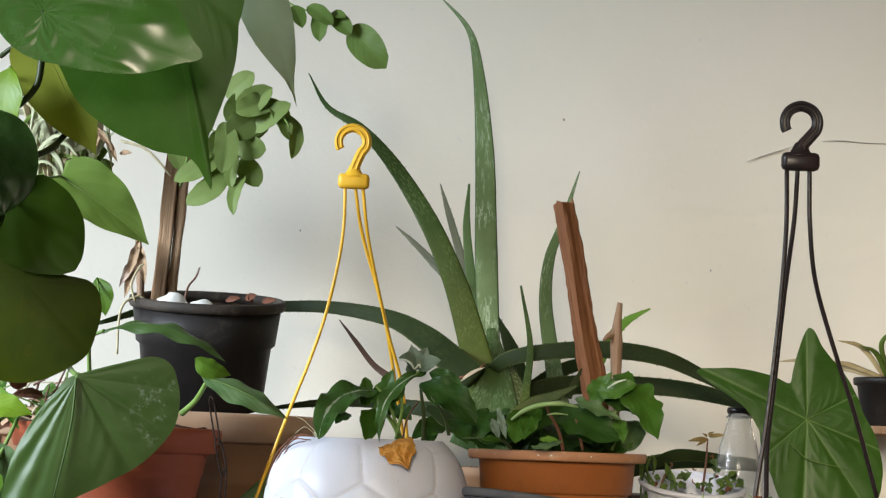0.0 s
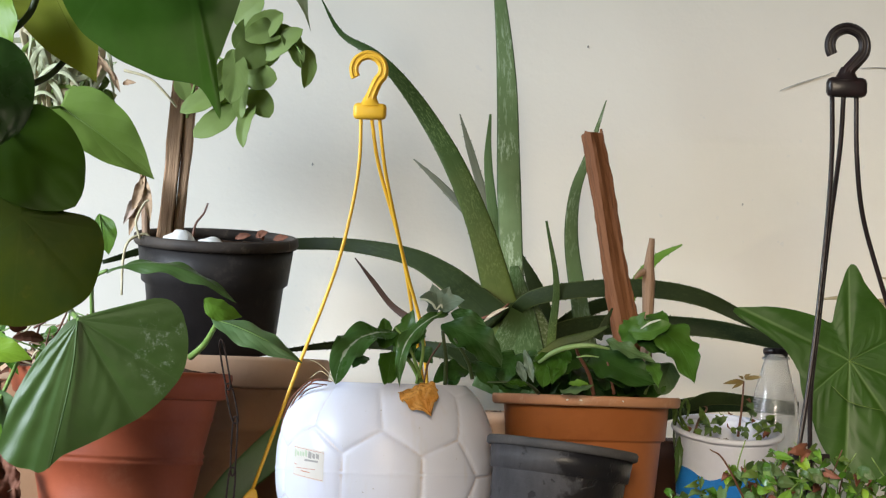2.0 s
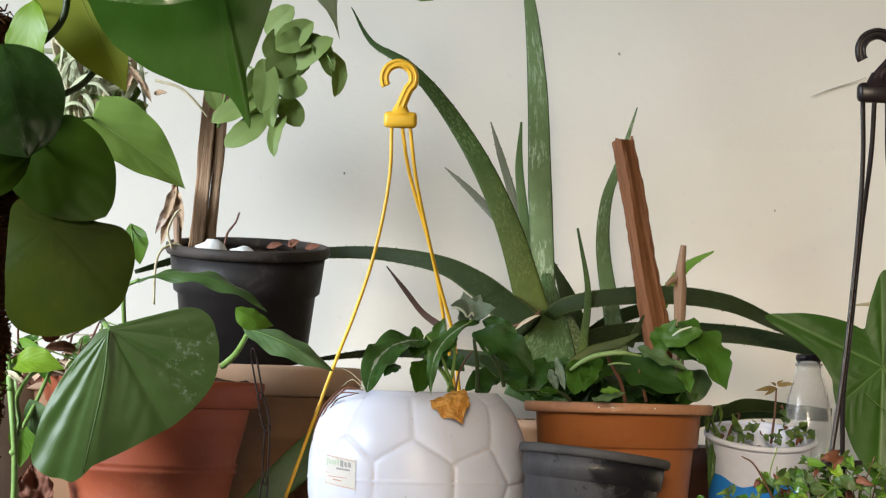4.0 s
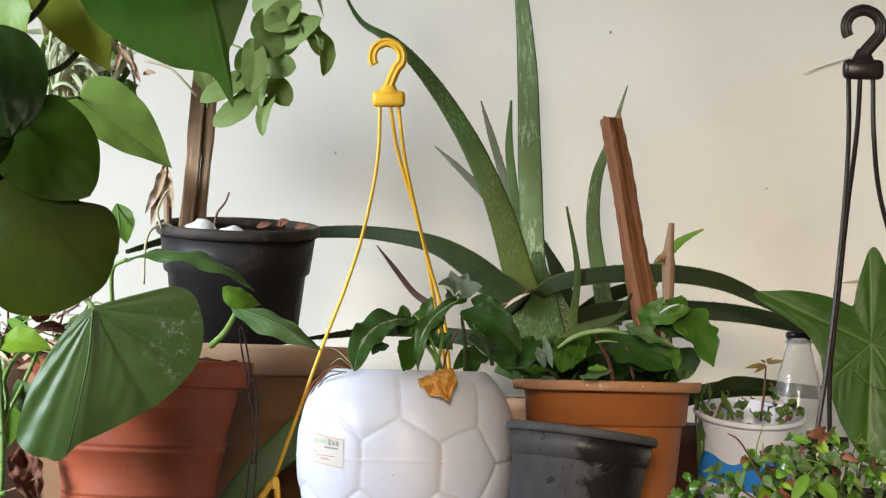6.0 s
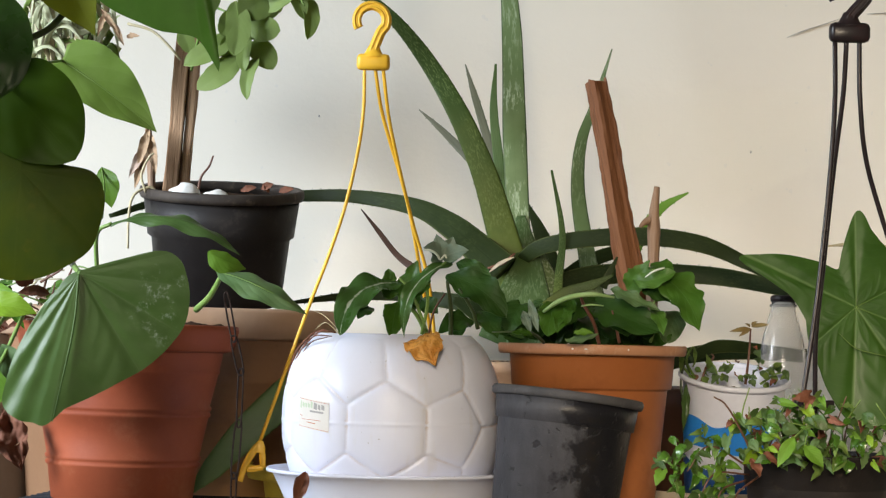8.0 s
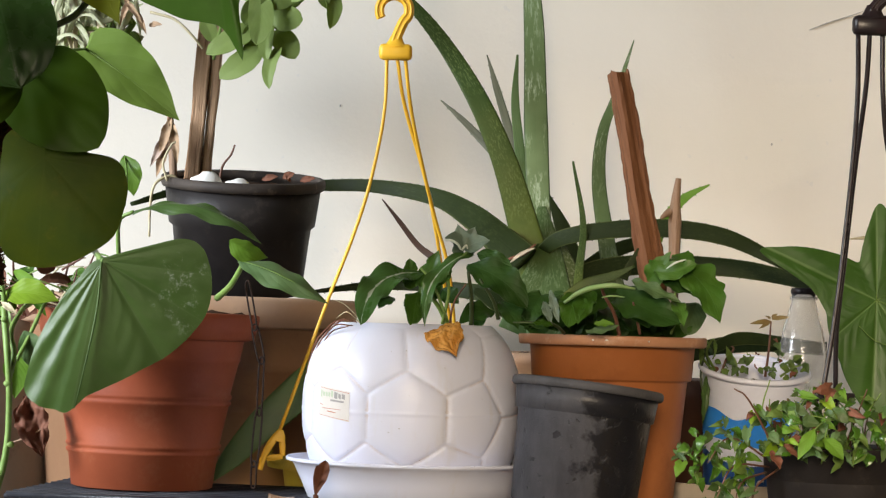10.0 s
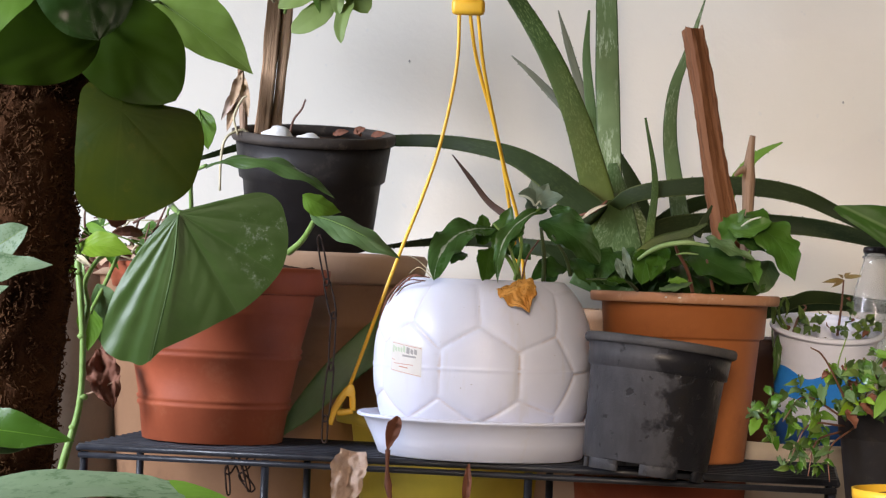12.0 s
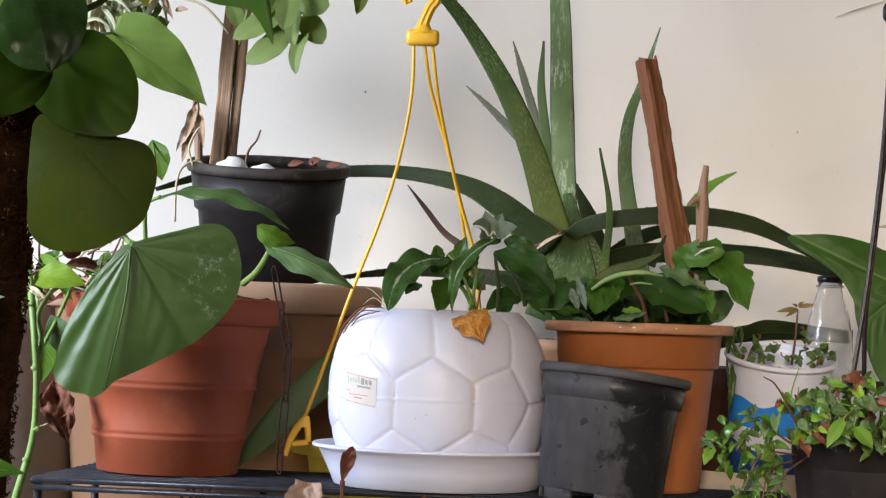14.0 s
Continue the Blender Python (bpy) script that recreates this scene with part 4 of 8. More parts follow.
hanger(yellow, "yellow", (-0.000, 2.860, 0.824), 0.0269, [
    [(-0.011, 2.860, 0.818), (-0.011, 2.860, 0.763), (-0.017, 2.860, 0.710), (-0.031, 2.860, 0.642), (-0.051, 2.860, 0.577), (-0.078, 2.860, 0.502), (-0.132, 2.860, 0.340)],
    [(0.002, 2.860, 0.818), (0.013, 2.880, 0.759), (0.037, 2.920, 0.686), (0.052, 2.960, 0.635), (0.068, 3.020, 0.560), (0.086, 3.100, 0.474)],
    [(0.012, 2.860, 0.819), (0.022, 2.880, 0.751), (0.041, 2.920, 0.675), (0.057, 2.960, 0.620), (0.078, 3.000, 0.552), (0.090, 3.050, 0.466)]], 0.0023, "yellow plastic hook", (-0.12, 1.95, 0.70))
part("buckle", join(
    tube([(-0.129, 2.85, 0.345), (-0.14, 2.85, 0.329), (-0.149, 2.85, 0.312), (-0.154, 2.85, 0.294)], [0.0028, 0.0050, 0.0042, 0.0034], 10, 14, flat=0.35),
    tube([(-0.129, 2.85, 0.341), (-0.127, 2.85, 0.327), (-0.126, 2.85, 0.312)], [0.0028, 0.0042, 0.0036], 10, 10, flat=0.35),
    tube([(-0.129, 2.85, 0.345), (-0.131, 2.85, 0.337), (-0.133, 2.85, 0.33)], [0.0030, 0.0082, 0.0090], 10, 10, flat=0.2),
    tube([(-0.146, 2.85, 0.309), (-0.137, 2.85, 0.31), (-0.126, 2.85, 0.312)], [0.0036, 0.0040, 0.0036], 10, 8, flat=0.35)), "yellow", yellow, "flat yellow slotted clip")

# aloe's own pot, mostly hidden
AX = 0.188
simple_pot("beige_pot", pose(AX, 3.02, 0.0), [(0.095, 0), (0.10, 0.004), (0.118, 0.430), (0.126, 0.434), (0.127, 0.447), (0.124, 0.449)], "beige", "beige plastic pot holding the aloe behind other pots", soil_z=0.441, soil_r=0.113)

# grey planter of the spider plant, and a brown pot behind the orange one
GX = -0.568
GZ = 0.483
simple_pot("grey_planter", pose(GX, 3.16, 0.0), [(0.108, 0), (0.112, 0.004), (0.121, GZ - 0.05), (0.126, GZ - 0.046), (0.129, GZ - 0.006), (0.126, GZ)], "clay", "dusty grey-brown planter against the wall", soil_z=GZ - 0.015, soil_r=0.118)
NX = 0.381
NZ = 0.418
simple_pot("brown_pot", pose(NX, 3.10, 0.0), [(0.085, 0), (0.09, 0.004), (0.098, NZ - 0.035), (0.106, NZ - 0.031), (0.108, NZ - 0.004), (0.105, NZ)], "umber", "dark brown plastic pot against the wall", soil_z=NZ - 0.012, soil_r=0.10)

# dark red pot below the stand
LX = 0.266
simple_pot("red_pot", pose(LX, 2.94, 0.0), [(0.075, 0), (0.08, 0.004), (0.098, 0.20), (0.110, 0.203), (0.113, 0.236), (0.110, 0.24)], "brick", "dark red plastic pot on the floor under the stand", soil_z=0.225, soil_r=0.10)

# beige pot at the right end, carrying the cup and the bottle
BX = 0.454
BZ = 0.290
simple_pot("pale_planter", pose(BX, 2.95, 0.0), [(0.075, 0), (0.08, 0.004), (0.088, BZ - 0.04), (0.096, BZ - 0.035), (0.104, BZ - 0.015), (0.100, BZ)], "cream_plastic", "pale cream planter at the end of the stand", soil_z=BZ - 0.012, soil_r=0.094)

# ---- pots on the stand ----
# ribbed red pot
RX = -0.298
RZ = SHELF
ribbed = thing("ribbed_pot", (RX, 2.83, RZ), "red terracotta-coloured pot with raised bands on the stand", "plant pot")
m = pose(RX, 2.83, RZ, 0, 0.6, 0)
K = 0.0007
part("body", lathe(pot_outline([(118 * K, 0), (124 * K, 2 * K), (131 * K, 58 * K), (135 * K, 61 * K), (136 * K, 66 * K), (132 * K, 69 * K), (136 * K, 72 * K), (137 * K, 77 * K), (134 * K, 80 * K), (147 * K, 146 * K), (151 * K, 149 * K), (151 * K, 154 * K), (148 * K, 157 * K), (152 * K, 160 * K), (152 * K, 165 * K), (149 * K, 168 * K), (162 * K, 224 * K), (165 * K, 227 * K), (164 * K, 231 * K), (170 * K, 262 * K), (176 * K, 268 * K)], 0.004), m, 72), "brick", ribbed)
part("rim", lathe([(174 * K, 262 * K), (188 * K, 266 * K), (196 * K, 300 * K), (195 * K, 308 * K), (188 * K, 310 * K), (182 * K, 308 * K), (172 * K, 268 * K)], m, 72), "brick", ribbed, "flared rim")
soil(ribbed, m, 178 * K, 309 * K, 8)

# white football planter and saucer
WX, WY = 0.033, 2.735
saucer = thing("saucer", (WX, WY, SHELF), "white plastic saucer under the white planter", "saucer")
k = 0.0007
part("dish", lathe(pot_outline([(168 * k, 0.0), (174 * k, 2 * k), (186 * k, 30 * k), (202 * k, 62 * k), (209 * k, 64 * k), (209 * k, 69 * k)], 0.0025), pose(WX, WY, SHELF), 80), "white", saucer)
part("lip", lathe([(207 * k, 64 * k), (212 * k, 64 * k), (213 * k, 67 * k), (211 * k, 70 * k), (207 * k, 70 * k)], pose(WX, WY, SHELF), 80), "white", saucer)
# dried leaf over the saucer's edge
part_leaf = thing("fallen_leaf", (-0.068, 2.590, 0.318), "curled brown dried leaf hanging over the saucer edge", "leaf")
part("blade", blade((-0.063, 2.590, 0.322), (-0.074, 2.575, 0.283), 0.0167, "ovate", bend=0.15, fold=0.9, wave=0.08, seed=3), "dead", part_leaf)
part("stalk", tube([(-0.073, 2.575, 0.285), (-0.073, 2.570, 0.265), (-0.071, 2.572, 0.245), (-0.067, 2.575, 0.220)], [0.0032, 0.0019, 0.0045, 0.0013], 7), "dead", part_leaf)


def ball_seams():
    """Centres of a football's 12 five-sided and 20 six-sided panels, with the distance of each panel's plane."""
    g = (1 + 5 ** 0.5) / 2
    five = [Vector(v).normalized() for a in (1, -1) for b in (g, -g) for v in ((0, a, b), (a, b, 0), (b, 0, a))]
    six = []
    for i in range(12):
        for j in range(i):
            for h in range(j):
                if min(five[i].dot(five[j]), five[j].dot(five[h]), five[i].dot(five[h])) > 0.4:
                    six.append((five[i] + five[j] + five[h]).normalized())
    return [(c, 0.9393) for c in five] + [(c, 0.9149) for c in six]


def football(m, r, cut_low, cut_high, wall):
    """A ball-shaped planter, open above and cut flat below, its panels swelling between sunk seams."""
    seams = ball_seams()
    front = seams[12][0]
    side = max((c for c, _ in seams[:12]), key=lambda c: c.dot(front))
    side = (side - front * side.dot(front)).normalized()
    turn = Matrix((side, -front, side.cross(-front))).transposed() @ Euler((radians(-4), 0, radians(3))).to_matrix()
    n, rows = 260, 140
    bm = bmesh.new()
    outer, inner = [], []
    for i in range(rows + 1):
        z = cut_low + (cut_high - cut_low) * i / rows
        ring, ring_in = [], []
        for k in range(n):
            a = 2 * math.pi * k / n
            flat = math.sqrt(max(1 - abs(z) ** 2.5, 0.0))
            d = Vector((flat * math.cos(a), flat * math.sin(a), z)).normalized()
            q = turn @ d
            near = sorted((q.dot(c) / dist for c, dist in seams), reverse=True)
            gap = near[0] - near[1]
            groove = math.exp(-(gap / 0.012) ** 2) * 0.012 - 0.012 * math.sin(min(gap / 0.10, 1.0) * math.pi / 2)
            edge = 0.014 * max(0.0, 1 - abs(z + 0.02) / 0.020)
            g = 1 - groove * min(1.0, (rows - i) / 10) + 0.5 * edge
            ring.append(bm.verts.new(m @ Vector((r * g * flat * math.cos(a), r * g * flat * math.sin(a), r * 1.04 * z))))
            ring_in.append(bm.verts.new(m @ Vector(((r * flat - wall) * math.cos(a), (r * flat - wall) * math.sin(a), r * 1.04 * z))))
        outer.append(ring), inner.append(ring_in)
    for grid in (outer, inner):
        for a, b in zip(grid, grid[1:]):
            for k in range(n):
                bm.faces.new((a[k], a[(k + 1) % n], b[(k + 1) % n], b[k]))
    for k in range(n):
        bm.faces.new((outer[-1][k], outer[-1][(k + 1) % n], inner[-1][(k + 1) % n], inner[-1][k]))
    bm.faces.new(outer[0]), bm.faces.new(inner[0])
    bmesh.ops.recalc_face_normals(bm, faces=bm.faces)
    return bm


WR = 185.5 * k
WZ = 0.380
ball = thing("football_planter", (WX, WY, SHELF + 0.004), "white plastic planter shaped like a football in a saucer", "plant pot")
ball_m = pose(WX, WY, WZ)
part("body", football(ball_m, WR, -0.70, 0.75, 0.003), "white", ball)
soil(ball, ball_m, WR * 0.66, WR * 1.04 * 0.62, 4)


def on_ball(a, z, out=0.0006):
    """A place on the planter's skin, by the angle from straight ahead (to the right) and the height over its middle."""
    f = math.sqrt(max(1 - abs(z) ** 2.5, 0.0)) * (WR * 1.0125 + out)
    return ball_m @ Vector((f * math.sin(a), -f * math.cos(a), WR * 1.04 * z))


def sticker(name, a0, a1, z0, z1, out, material, parent, skew=0.0):
    bm = bmesh.new()
    n = 8
    grid = [[bm.verts.new(on_ball(a0 + (a1 - a0) * i / n, z0 + (z1 - z0) * j / n + skew * i / n, out)) for i in range(n + 1)] for j in range(n + 1)]
    for j in range(n):
        for i in range(n):
            bm.faces.new((grid[j][i], grid[j][i + 1], grid[j + 1][i + 1], grid[j + 1][i]))
    return part(name, bm, material, parent)


label = sticker("sticker", -0.96, -0.58, -0.06, 0.20, 0.0008, "paper", ball, -0.045)
tagged(label, "faded paper sticker")
for a0, a1, z0, z1, mat in ((-0.935, -0.915, 0.105, 0.165, "ink_green"), (-0.905, -0.875, 0.115, 0.150, "ink_green"), (-0.865, -0.840, 0.112, 0.148, "ink_green"), (-0.830, -0.805, 0.110, 0.146, "ink_green"),
                            (-0.795, -0.770, 0.108, 0.160, "ink_green"), (-0.755, -0.715, 0.095, 0.150, "ink"), (-0.705, -0.675, 0.095, 0.135, "ink"), (-0.665, -0.630, 0.093, 0.133, "ink"),
                            (-0.80, -0.64, 0.066, 0.082, "ink"), (-0.91, -0.67, 0.004, 0.009, "ink_red"), (-0.84, -0.73, -0.024, -0.016, "ink_red"), (-0.94, -0.90, 0.040, 0.046, "ink_red"),
                            (-0.955, -0.585, 0.182, 0.186, "ink_red"), (-0.955, -0.585, -0.052, -0.048, "ink_red")):
    sticker("print_bar", a0, a1, z0, z1, 0.0012, mat, label, -0.012 if a1 - a0 < 0.3 else -0.045)

# orange-brown pot
TX = 0.277
q = 0.0007
terra = thing("terracotta_pot", (TX, 2.79, SHELF), "orange-brown plastic pot with a wide collar on the stand", "plant pot")
m = pose(TX, 2.79, SHELF)
TZ = 0.474 - SHELF
part("body", lathe(pot_outline([(108 * q, 0), (112 * q, 2 * q), (113 * q, 8 * q), (132 * q, TZ - 80 * q), (133 * q, TZ - 77 * q), (138 * q, TZ - 76 * q), (140 * q, TZ - 74 * q), (144 * q, TZ - 20 * q), (147 * q, TZ - 14 * q)], 0.003), m, 72), "terra", terra)
part("rim", lathe([(145 * q, TZ - 18 * q), (161 * q, TZ - 18 * q), (164 * q, TZ - 15 * q), (165 * q, TZ - 3 * q), (163 * q, TZ), (147 * q, TZ), (143 * q, TZ - 14 * q)], m, 96), "terra_rim", terra, "faded pale orange rim")
soil(terra, m, 137 * q, TZ - 12 * q, 6)
# small highlights on the rim, modelled as pale lumps
for a, size in ((-1.86, 2.6), (-1.72, 3.4), (-1.28, 2.0)):
    part("chip", lump(m @ Vector((164.5 * q * math.cos(a), 164.5 * q * math.sin(a), TZ - 8 * q)), (0.0007 * size, 0.0006, 0.0012), 1), "paper", terra, "pale fleck in place of a highlight")

# tilted grey nursery pot at the stand's edge
g = 0.00065
grey = thing("nursery_pot", (0.225, 2.600, 0.263), "scuffed dark grey plastic nursery pot leaning on the stand edge", "plant pot")
m = Matrix.Translation((0.219, 2.612, 0.269)) @ pose(0, 0, 0, -3, 6.2, 0)
part("body", lathe(pot_outline([(106 * g, 12 * g), (110 * g, 14 * g), (118 * g, 172 * g), (119 * g, 174 * g), (123 * g, 175 * g), (127 * g, 220 * g)], 0.0022), m, 72), "grey", grey)
part("rim", lathe([(124 * g, 214 * g), (132 * g, 214 * g), (135 * g, 218 * g), (135 * g, 226 * g), (132 * g, 230 * g), (126 * g, 230 * g), (122 * g, 222 * g)], m, 72), "grey_dusty", grey, "dusty rolled grey lip")
for a in range(6):
    bm = bmesh.new()
    t0 = 2 * math.pi * a / 6 + 0.35
    vs = []
    for r0, r1, z in ((107, 99, 14), (106, 98, -6)):
        for t in (0, 0.13, 0.26, 0.39, 0.52, 0.65):
            vs.append((Vector((r0 * g * math.cos(t0 + t), r0 * g * math.sin(t0 + t), z * g)), Vector((r1 * g * math.cos(t0 + t), r1 * g * math.sin(t0 + t), z * g))))
    vs = [(bm.verts.new(m @ o), bm.verts.new(m @ i)) for o, i in vs]
    for i in range(5):
        (a0, b0), (a1, b1), (c0, d0), (c1, d1) = vs[i], vs[i + 1], vs[i + 6], vs[i + 7]
        for f in ((a0, a1, c1, c0), (b0, d0, d1, b1), (c0, c1, d1, d0)):
            bm.faces.new(f)
    for i in (0, 5):
        bm.faces.new((vs[i][0], vs[i][1], vs[i + 6][1], vs[i + 6][0]))
    bmesh.ops.recalc_face_normals(bm, faces=bm.faces)
    part("foot", bm, "grey", grey)
soil(grey, m, 112 * g, 165 * g, 2)

# black pot on the planter
b, br_ = 0.0008, 0.00077
pot_m = Matrix.Translation((-0.202, 3.066, 0.519)) @ pose(0, 0, 0, 8.5, 0.9, 0)
black = thing("black_pot", (-0.196, 3.060, 0.519), "black plastic pot with stones set on the large planter", "plant pot")
part("body", lathe(pot_outline([(104 * br_, 0), (108 * br_, 3 * b), (120 * br_, 110 * b), (127 * br_, 115 * b), (135 * br_, 176 * b)], 0.003), pot_m, 72), "black", black)
part("rim", lathe([(132 * br_, 176 * b), (140 * br_, 176 * b), (143 * br_, 182 * b), (142 * br_, 192 * b), (138 * br_, 194 * b), (131 * br_, 192 * b)], pot_m, 72), "black_dusty", black, "dusty rolled black lip")
soil(black, pot_m, 128 * br_, 174 * b, 9)
for name, place, size, seed in (("pebble", (-0.245, 2.990, 0.655), (0.022, 0.017, 0.019), 1), ("pebble", (-0.204, 2.990, 0.655), (0.018, 0.012, 0.011), 5)):
    t = thing(name, place, "smooth white pebble lying on the soil", "pebble", group="pebbles in the black pot")
    part("body", lump(place, size, 3, 0.25, seed), "stone", t)
stick = thing("twig", (-0.229, 3.020, 0.671), "thin dark bent twig stuck in soil", "twig")
part("body", tube([(-0.230, 3.020, 0.665), (-0.226, 3.020, 0.685), (-0.216, 3.020, 0.699), (-0.211, 3.020, 0.713)], [0.0021, 0.0016, 0.0014, 0.0012], 7), "stem_red", stick)

# ---- stakes ----
stake = thing("wooden_stake", (-0.270, 3.070, 0.669), "weathered square wooden stake standing in the black pot", "stake")
lo, hi = Vector((-0.265, 3.080, 0.662)), Vector((-0.241, 3.080, 1.053))
axis = (hi - lo)
rot = Vector((0, 0, 1)).rotation_difference(axis).to_matrix().to_4x4()
bm = join(box(-0.0168, -0.012, 0, 0.0030, 0.010, axis.length, 0.0022), box(0.0042, -0.007, 0, 0.0168, 0.013, axis.length, 0.0022))
bmesh.ops.subdivide_edges(bm, edges=[e for e in bm.edges if e.calc_length() > 0.2], cuts=40)
for v in bm.verts:
    v.co.x += 0.0022 * noise.noise(Vector((v.co.x * 20, v.co.y * 20, v.co.z * 22)))
    v.co.y += 0.002 * noise.noise(Vector((v.co.x * 20, 7, v.co.z * 22)))
me_stake = part("post", bm, "stake", stake, smooth=False)
me_stake.data.transform(Matrix.Translation(BASE[stake]))
me_stake.matrix_local = Matrix.Translation(lo - BASE[stake]) @ rot

slab = thing("bark_slab", (0.326, 2.800, 0.545), "reddish brown bark slab supporting the plant in its pot", "stake")
lo, hi = Vector((0.343, 2.800, 0.476)), Vector((0.275, 2.800, 0.798))
axis = hi - lo
rot = Vector((0, 0, 1)).rotation_difference(axis).to_matrix().to_4x4()
bm = rough_slab(lo, hi, 0.0158, 0.010, 2.0, grooves=0.20, ragged=0.16, ridge=0.008)
ob = part("slab", bm, "bark", slab, smooth=False)
ob.data.transform(Matrix.Translation(BASE[slab]))
ob.matrix_local = Matrix.Translation(lo - BASE[slab]) @ rot

short = thing("dry_branch", (0.349, 2.780, 0.573), "short forked dry branch standing in the orange-brown pot", "branch")
part("stem", tube([(0.347, 2.780, 0.476), (0.349, 2.780, 0.573), (0.349, 2.780, 0.614), (0.349, 2.780, 0.638), (0.352, 2.780, 0.669)], [0.0076, 0.0069, 0.0083, 0.0062, 0.0035], 8), "twig", short)
part("fork", tube([(0.345, 2.780, 0.628), (0.338, 2.775, 0.625), (0.331, 2.770, 0.619)], [0.0056, 0.0042, 0.0021], 7), "twig", short)

# ---- plants ----


def leaf(parent, material, base, tip, width, shape="ovate", stalk=None, stalk_r=0.0015, stalk_material="stem", name="leaf", midrib="", **more):
    ob = part(name, blade(base, tip, width, shape, **more), material, parent)
    if midrib:
        b, t = Vector(base), Vector(tip)
        e1, size = (t - b).normalized(), (t - b).length
        e2 = e1.cross(Vector(more["facing"])).normalized()
        e3 = e2.cross(e1)
        line = [b + e1 * size * u + (e2 * more.get("sweep", 0.0) + e3 * more.get("bend", 0.08)) * size * 4 * u * (1 - u) + e3 * 0.0002 for u in (0.0, 0.2, 0.4, 0.6, 0.8, 0.93)]
        part("midrib", tube(line, [0.0011, 0.0009, 0.0007, 0.0005, 0.0002], 6), midrib, ob)
    if stalk:
        part("petiole", tube(list(stalk) + [base], [stalk_r * 1.2, stalk_r, stalk_r * 0.8], 7), stalk_material, parent)
    return ob


# the big aloe
aloe = thing("aloe_plant", (AX, 3.02, 0.40), "large aloe with long speckled toothed green leaves", "aloe")


def aloe_leaf(points, widths, material="aloe_mid", y=3.0, teeth=0.0017, seed=0, thin=0.34):
    part("leaf", fleshy(points, [w * y / 4000 for w in widths], 14, None, thin, teeth, seed=seed), material, aloe)


aloe_leaf([(0.211, 3.020, 0.534), (0.199, 3.040, 0.621), (0.191, 3.060, 0.750), (0.186, 3.100, 0.901), (0.174, 3.140, 1.031), (0.158, 3.160, 1.093), (0.115, 3.180, 1.144)], [44, 40, 44, 37, 21, 11, 2], "aloe", seed=1, thin=0.2, teeth=0.0010)
aloe_leaf([(0.200, 2.980, 0.525), (0.173, 2.980, 0.617), (0.145, 2.980, 0.702), (0.107, 2.990, 0.784), (0.057, 3.020, 0.864), (0.007, 3.040, 0.920), (-0.042, 3.060, 0.952), (-0.072, 3.080, 1.003)], [60, 54, 44, 37, 28, 18, 10, 2], seed=2)
aloe_leaf([(0.184, 3.080, 0.630), (0.171, 3.100, 0.728), (0.164, 3.110, 0.794), (0.166, 3.120, 0.857)], [22, 19, 15, 4], "sage", seed=3, teeth=0)
aloe_leaf([(0.174, 3.100, 0.696), (0.154, 3.120, 0.762), (0.139, 3.140, 0.813), (0.125, 3.150, 0.859)], [18, 16, 13, 2], "aloe_grey", seed=4)
aloe_leaf([(0.153, 3.080, 0.702), (0.120, 3.100, 0.736), (0.091, 3.110, 0.765), (0.062, 3.120, 0.791)], [20, 16, 11, 2], "aloe_grey", seed=5)
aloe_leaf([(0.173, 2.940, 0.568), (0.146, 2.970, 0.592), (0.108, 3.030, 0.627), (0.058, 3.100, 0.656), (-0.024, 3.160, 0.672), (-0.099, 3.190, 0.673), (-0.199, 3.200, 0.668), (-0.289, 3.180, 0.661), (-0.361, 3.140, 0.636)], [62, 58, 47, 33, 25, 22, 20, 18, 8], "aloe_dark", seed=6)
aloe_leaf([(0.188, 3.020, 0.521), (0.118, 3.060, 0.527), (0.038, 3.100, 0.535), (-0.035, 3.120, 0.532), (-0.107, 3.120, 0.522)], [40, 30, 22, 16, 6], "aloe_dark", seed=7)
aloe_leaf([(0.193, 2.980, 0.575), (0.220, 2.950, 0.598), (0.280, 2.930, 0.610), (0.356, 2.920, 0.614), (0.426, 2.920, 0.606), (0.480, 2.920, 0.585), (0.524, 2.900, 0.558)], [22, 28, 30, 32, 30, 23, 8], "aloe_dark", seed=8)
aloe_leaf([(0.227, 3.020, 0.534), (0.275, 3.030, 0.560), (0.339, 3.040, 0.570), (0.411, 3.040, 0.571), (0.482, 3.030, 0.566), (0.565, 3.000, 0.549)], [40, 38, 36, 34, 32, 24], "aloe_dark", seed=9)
aloe_leaf([(0.243, 2.950, 0.503), (0.245, 2.940, 0.556), (0.248, 2.930, 0.618), (0.232, 2.920, 0.697)], [21, 15, 11, 4], "aloe_mid", seed=10, teeth=0.0007)
aloe_leaf([(0.305, 3.050, 0.522), (0.291, 3.070, 0.602), (0.281, 3.100, 0.684), (0.286, 3.120, 0.751), (0.305, 3.140, 0.807), (0.330, 3.160, 0.887)], [38, 31, 26, 21, 14, 2], "aloe", seed=11, teeth=0.0009)
aloe_leaf([(0.352, 3.020, 0.602), (0.365, 3.000, 0.633), (0.387, 2.990, 0.659), (0.417, 2.980, 0.676)], [22, 20, 15, 3], "fresh", seed=12)
aloe_leaf([(0.212, 2.920, 0.470), (0.208, 2.930, 0.520), (0.206, 2.960, 0.570), (0.203, 3.010, 0.615), (0.200, 3.050, 0.650)], [92, 80, 56, 34, 12], "aloe_pale", seed=13, thin=0.25, teeth=0.0012)
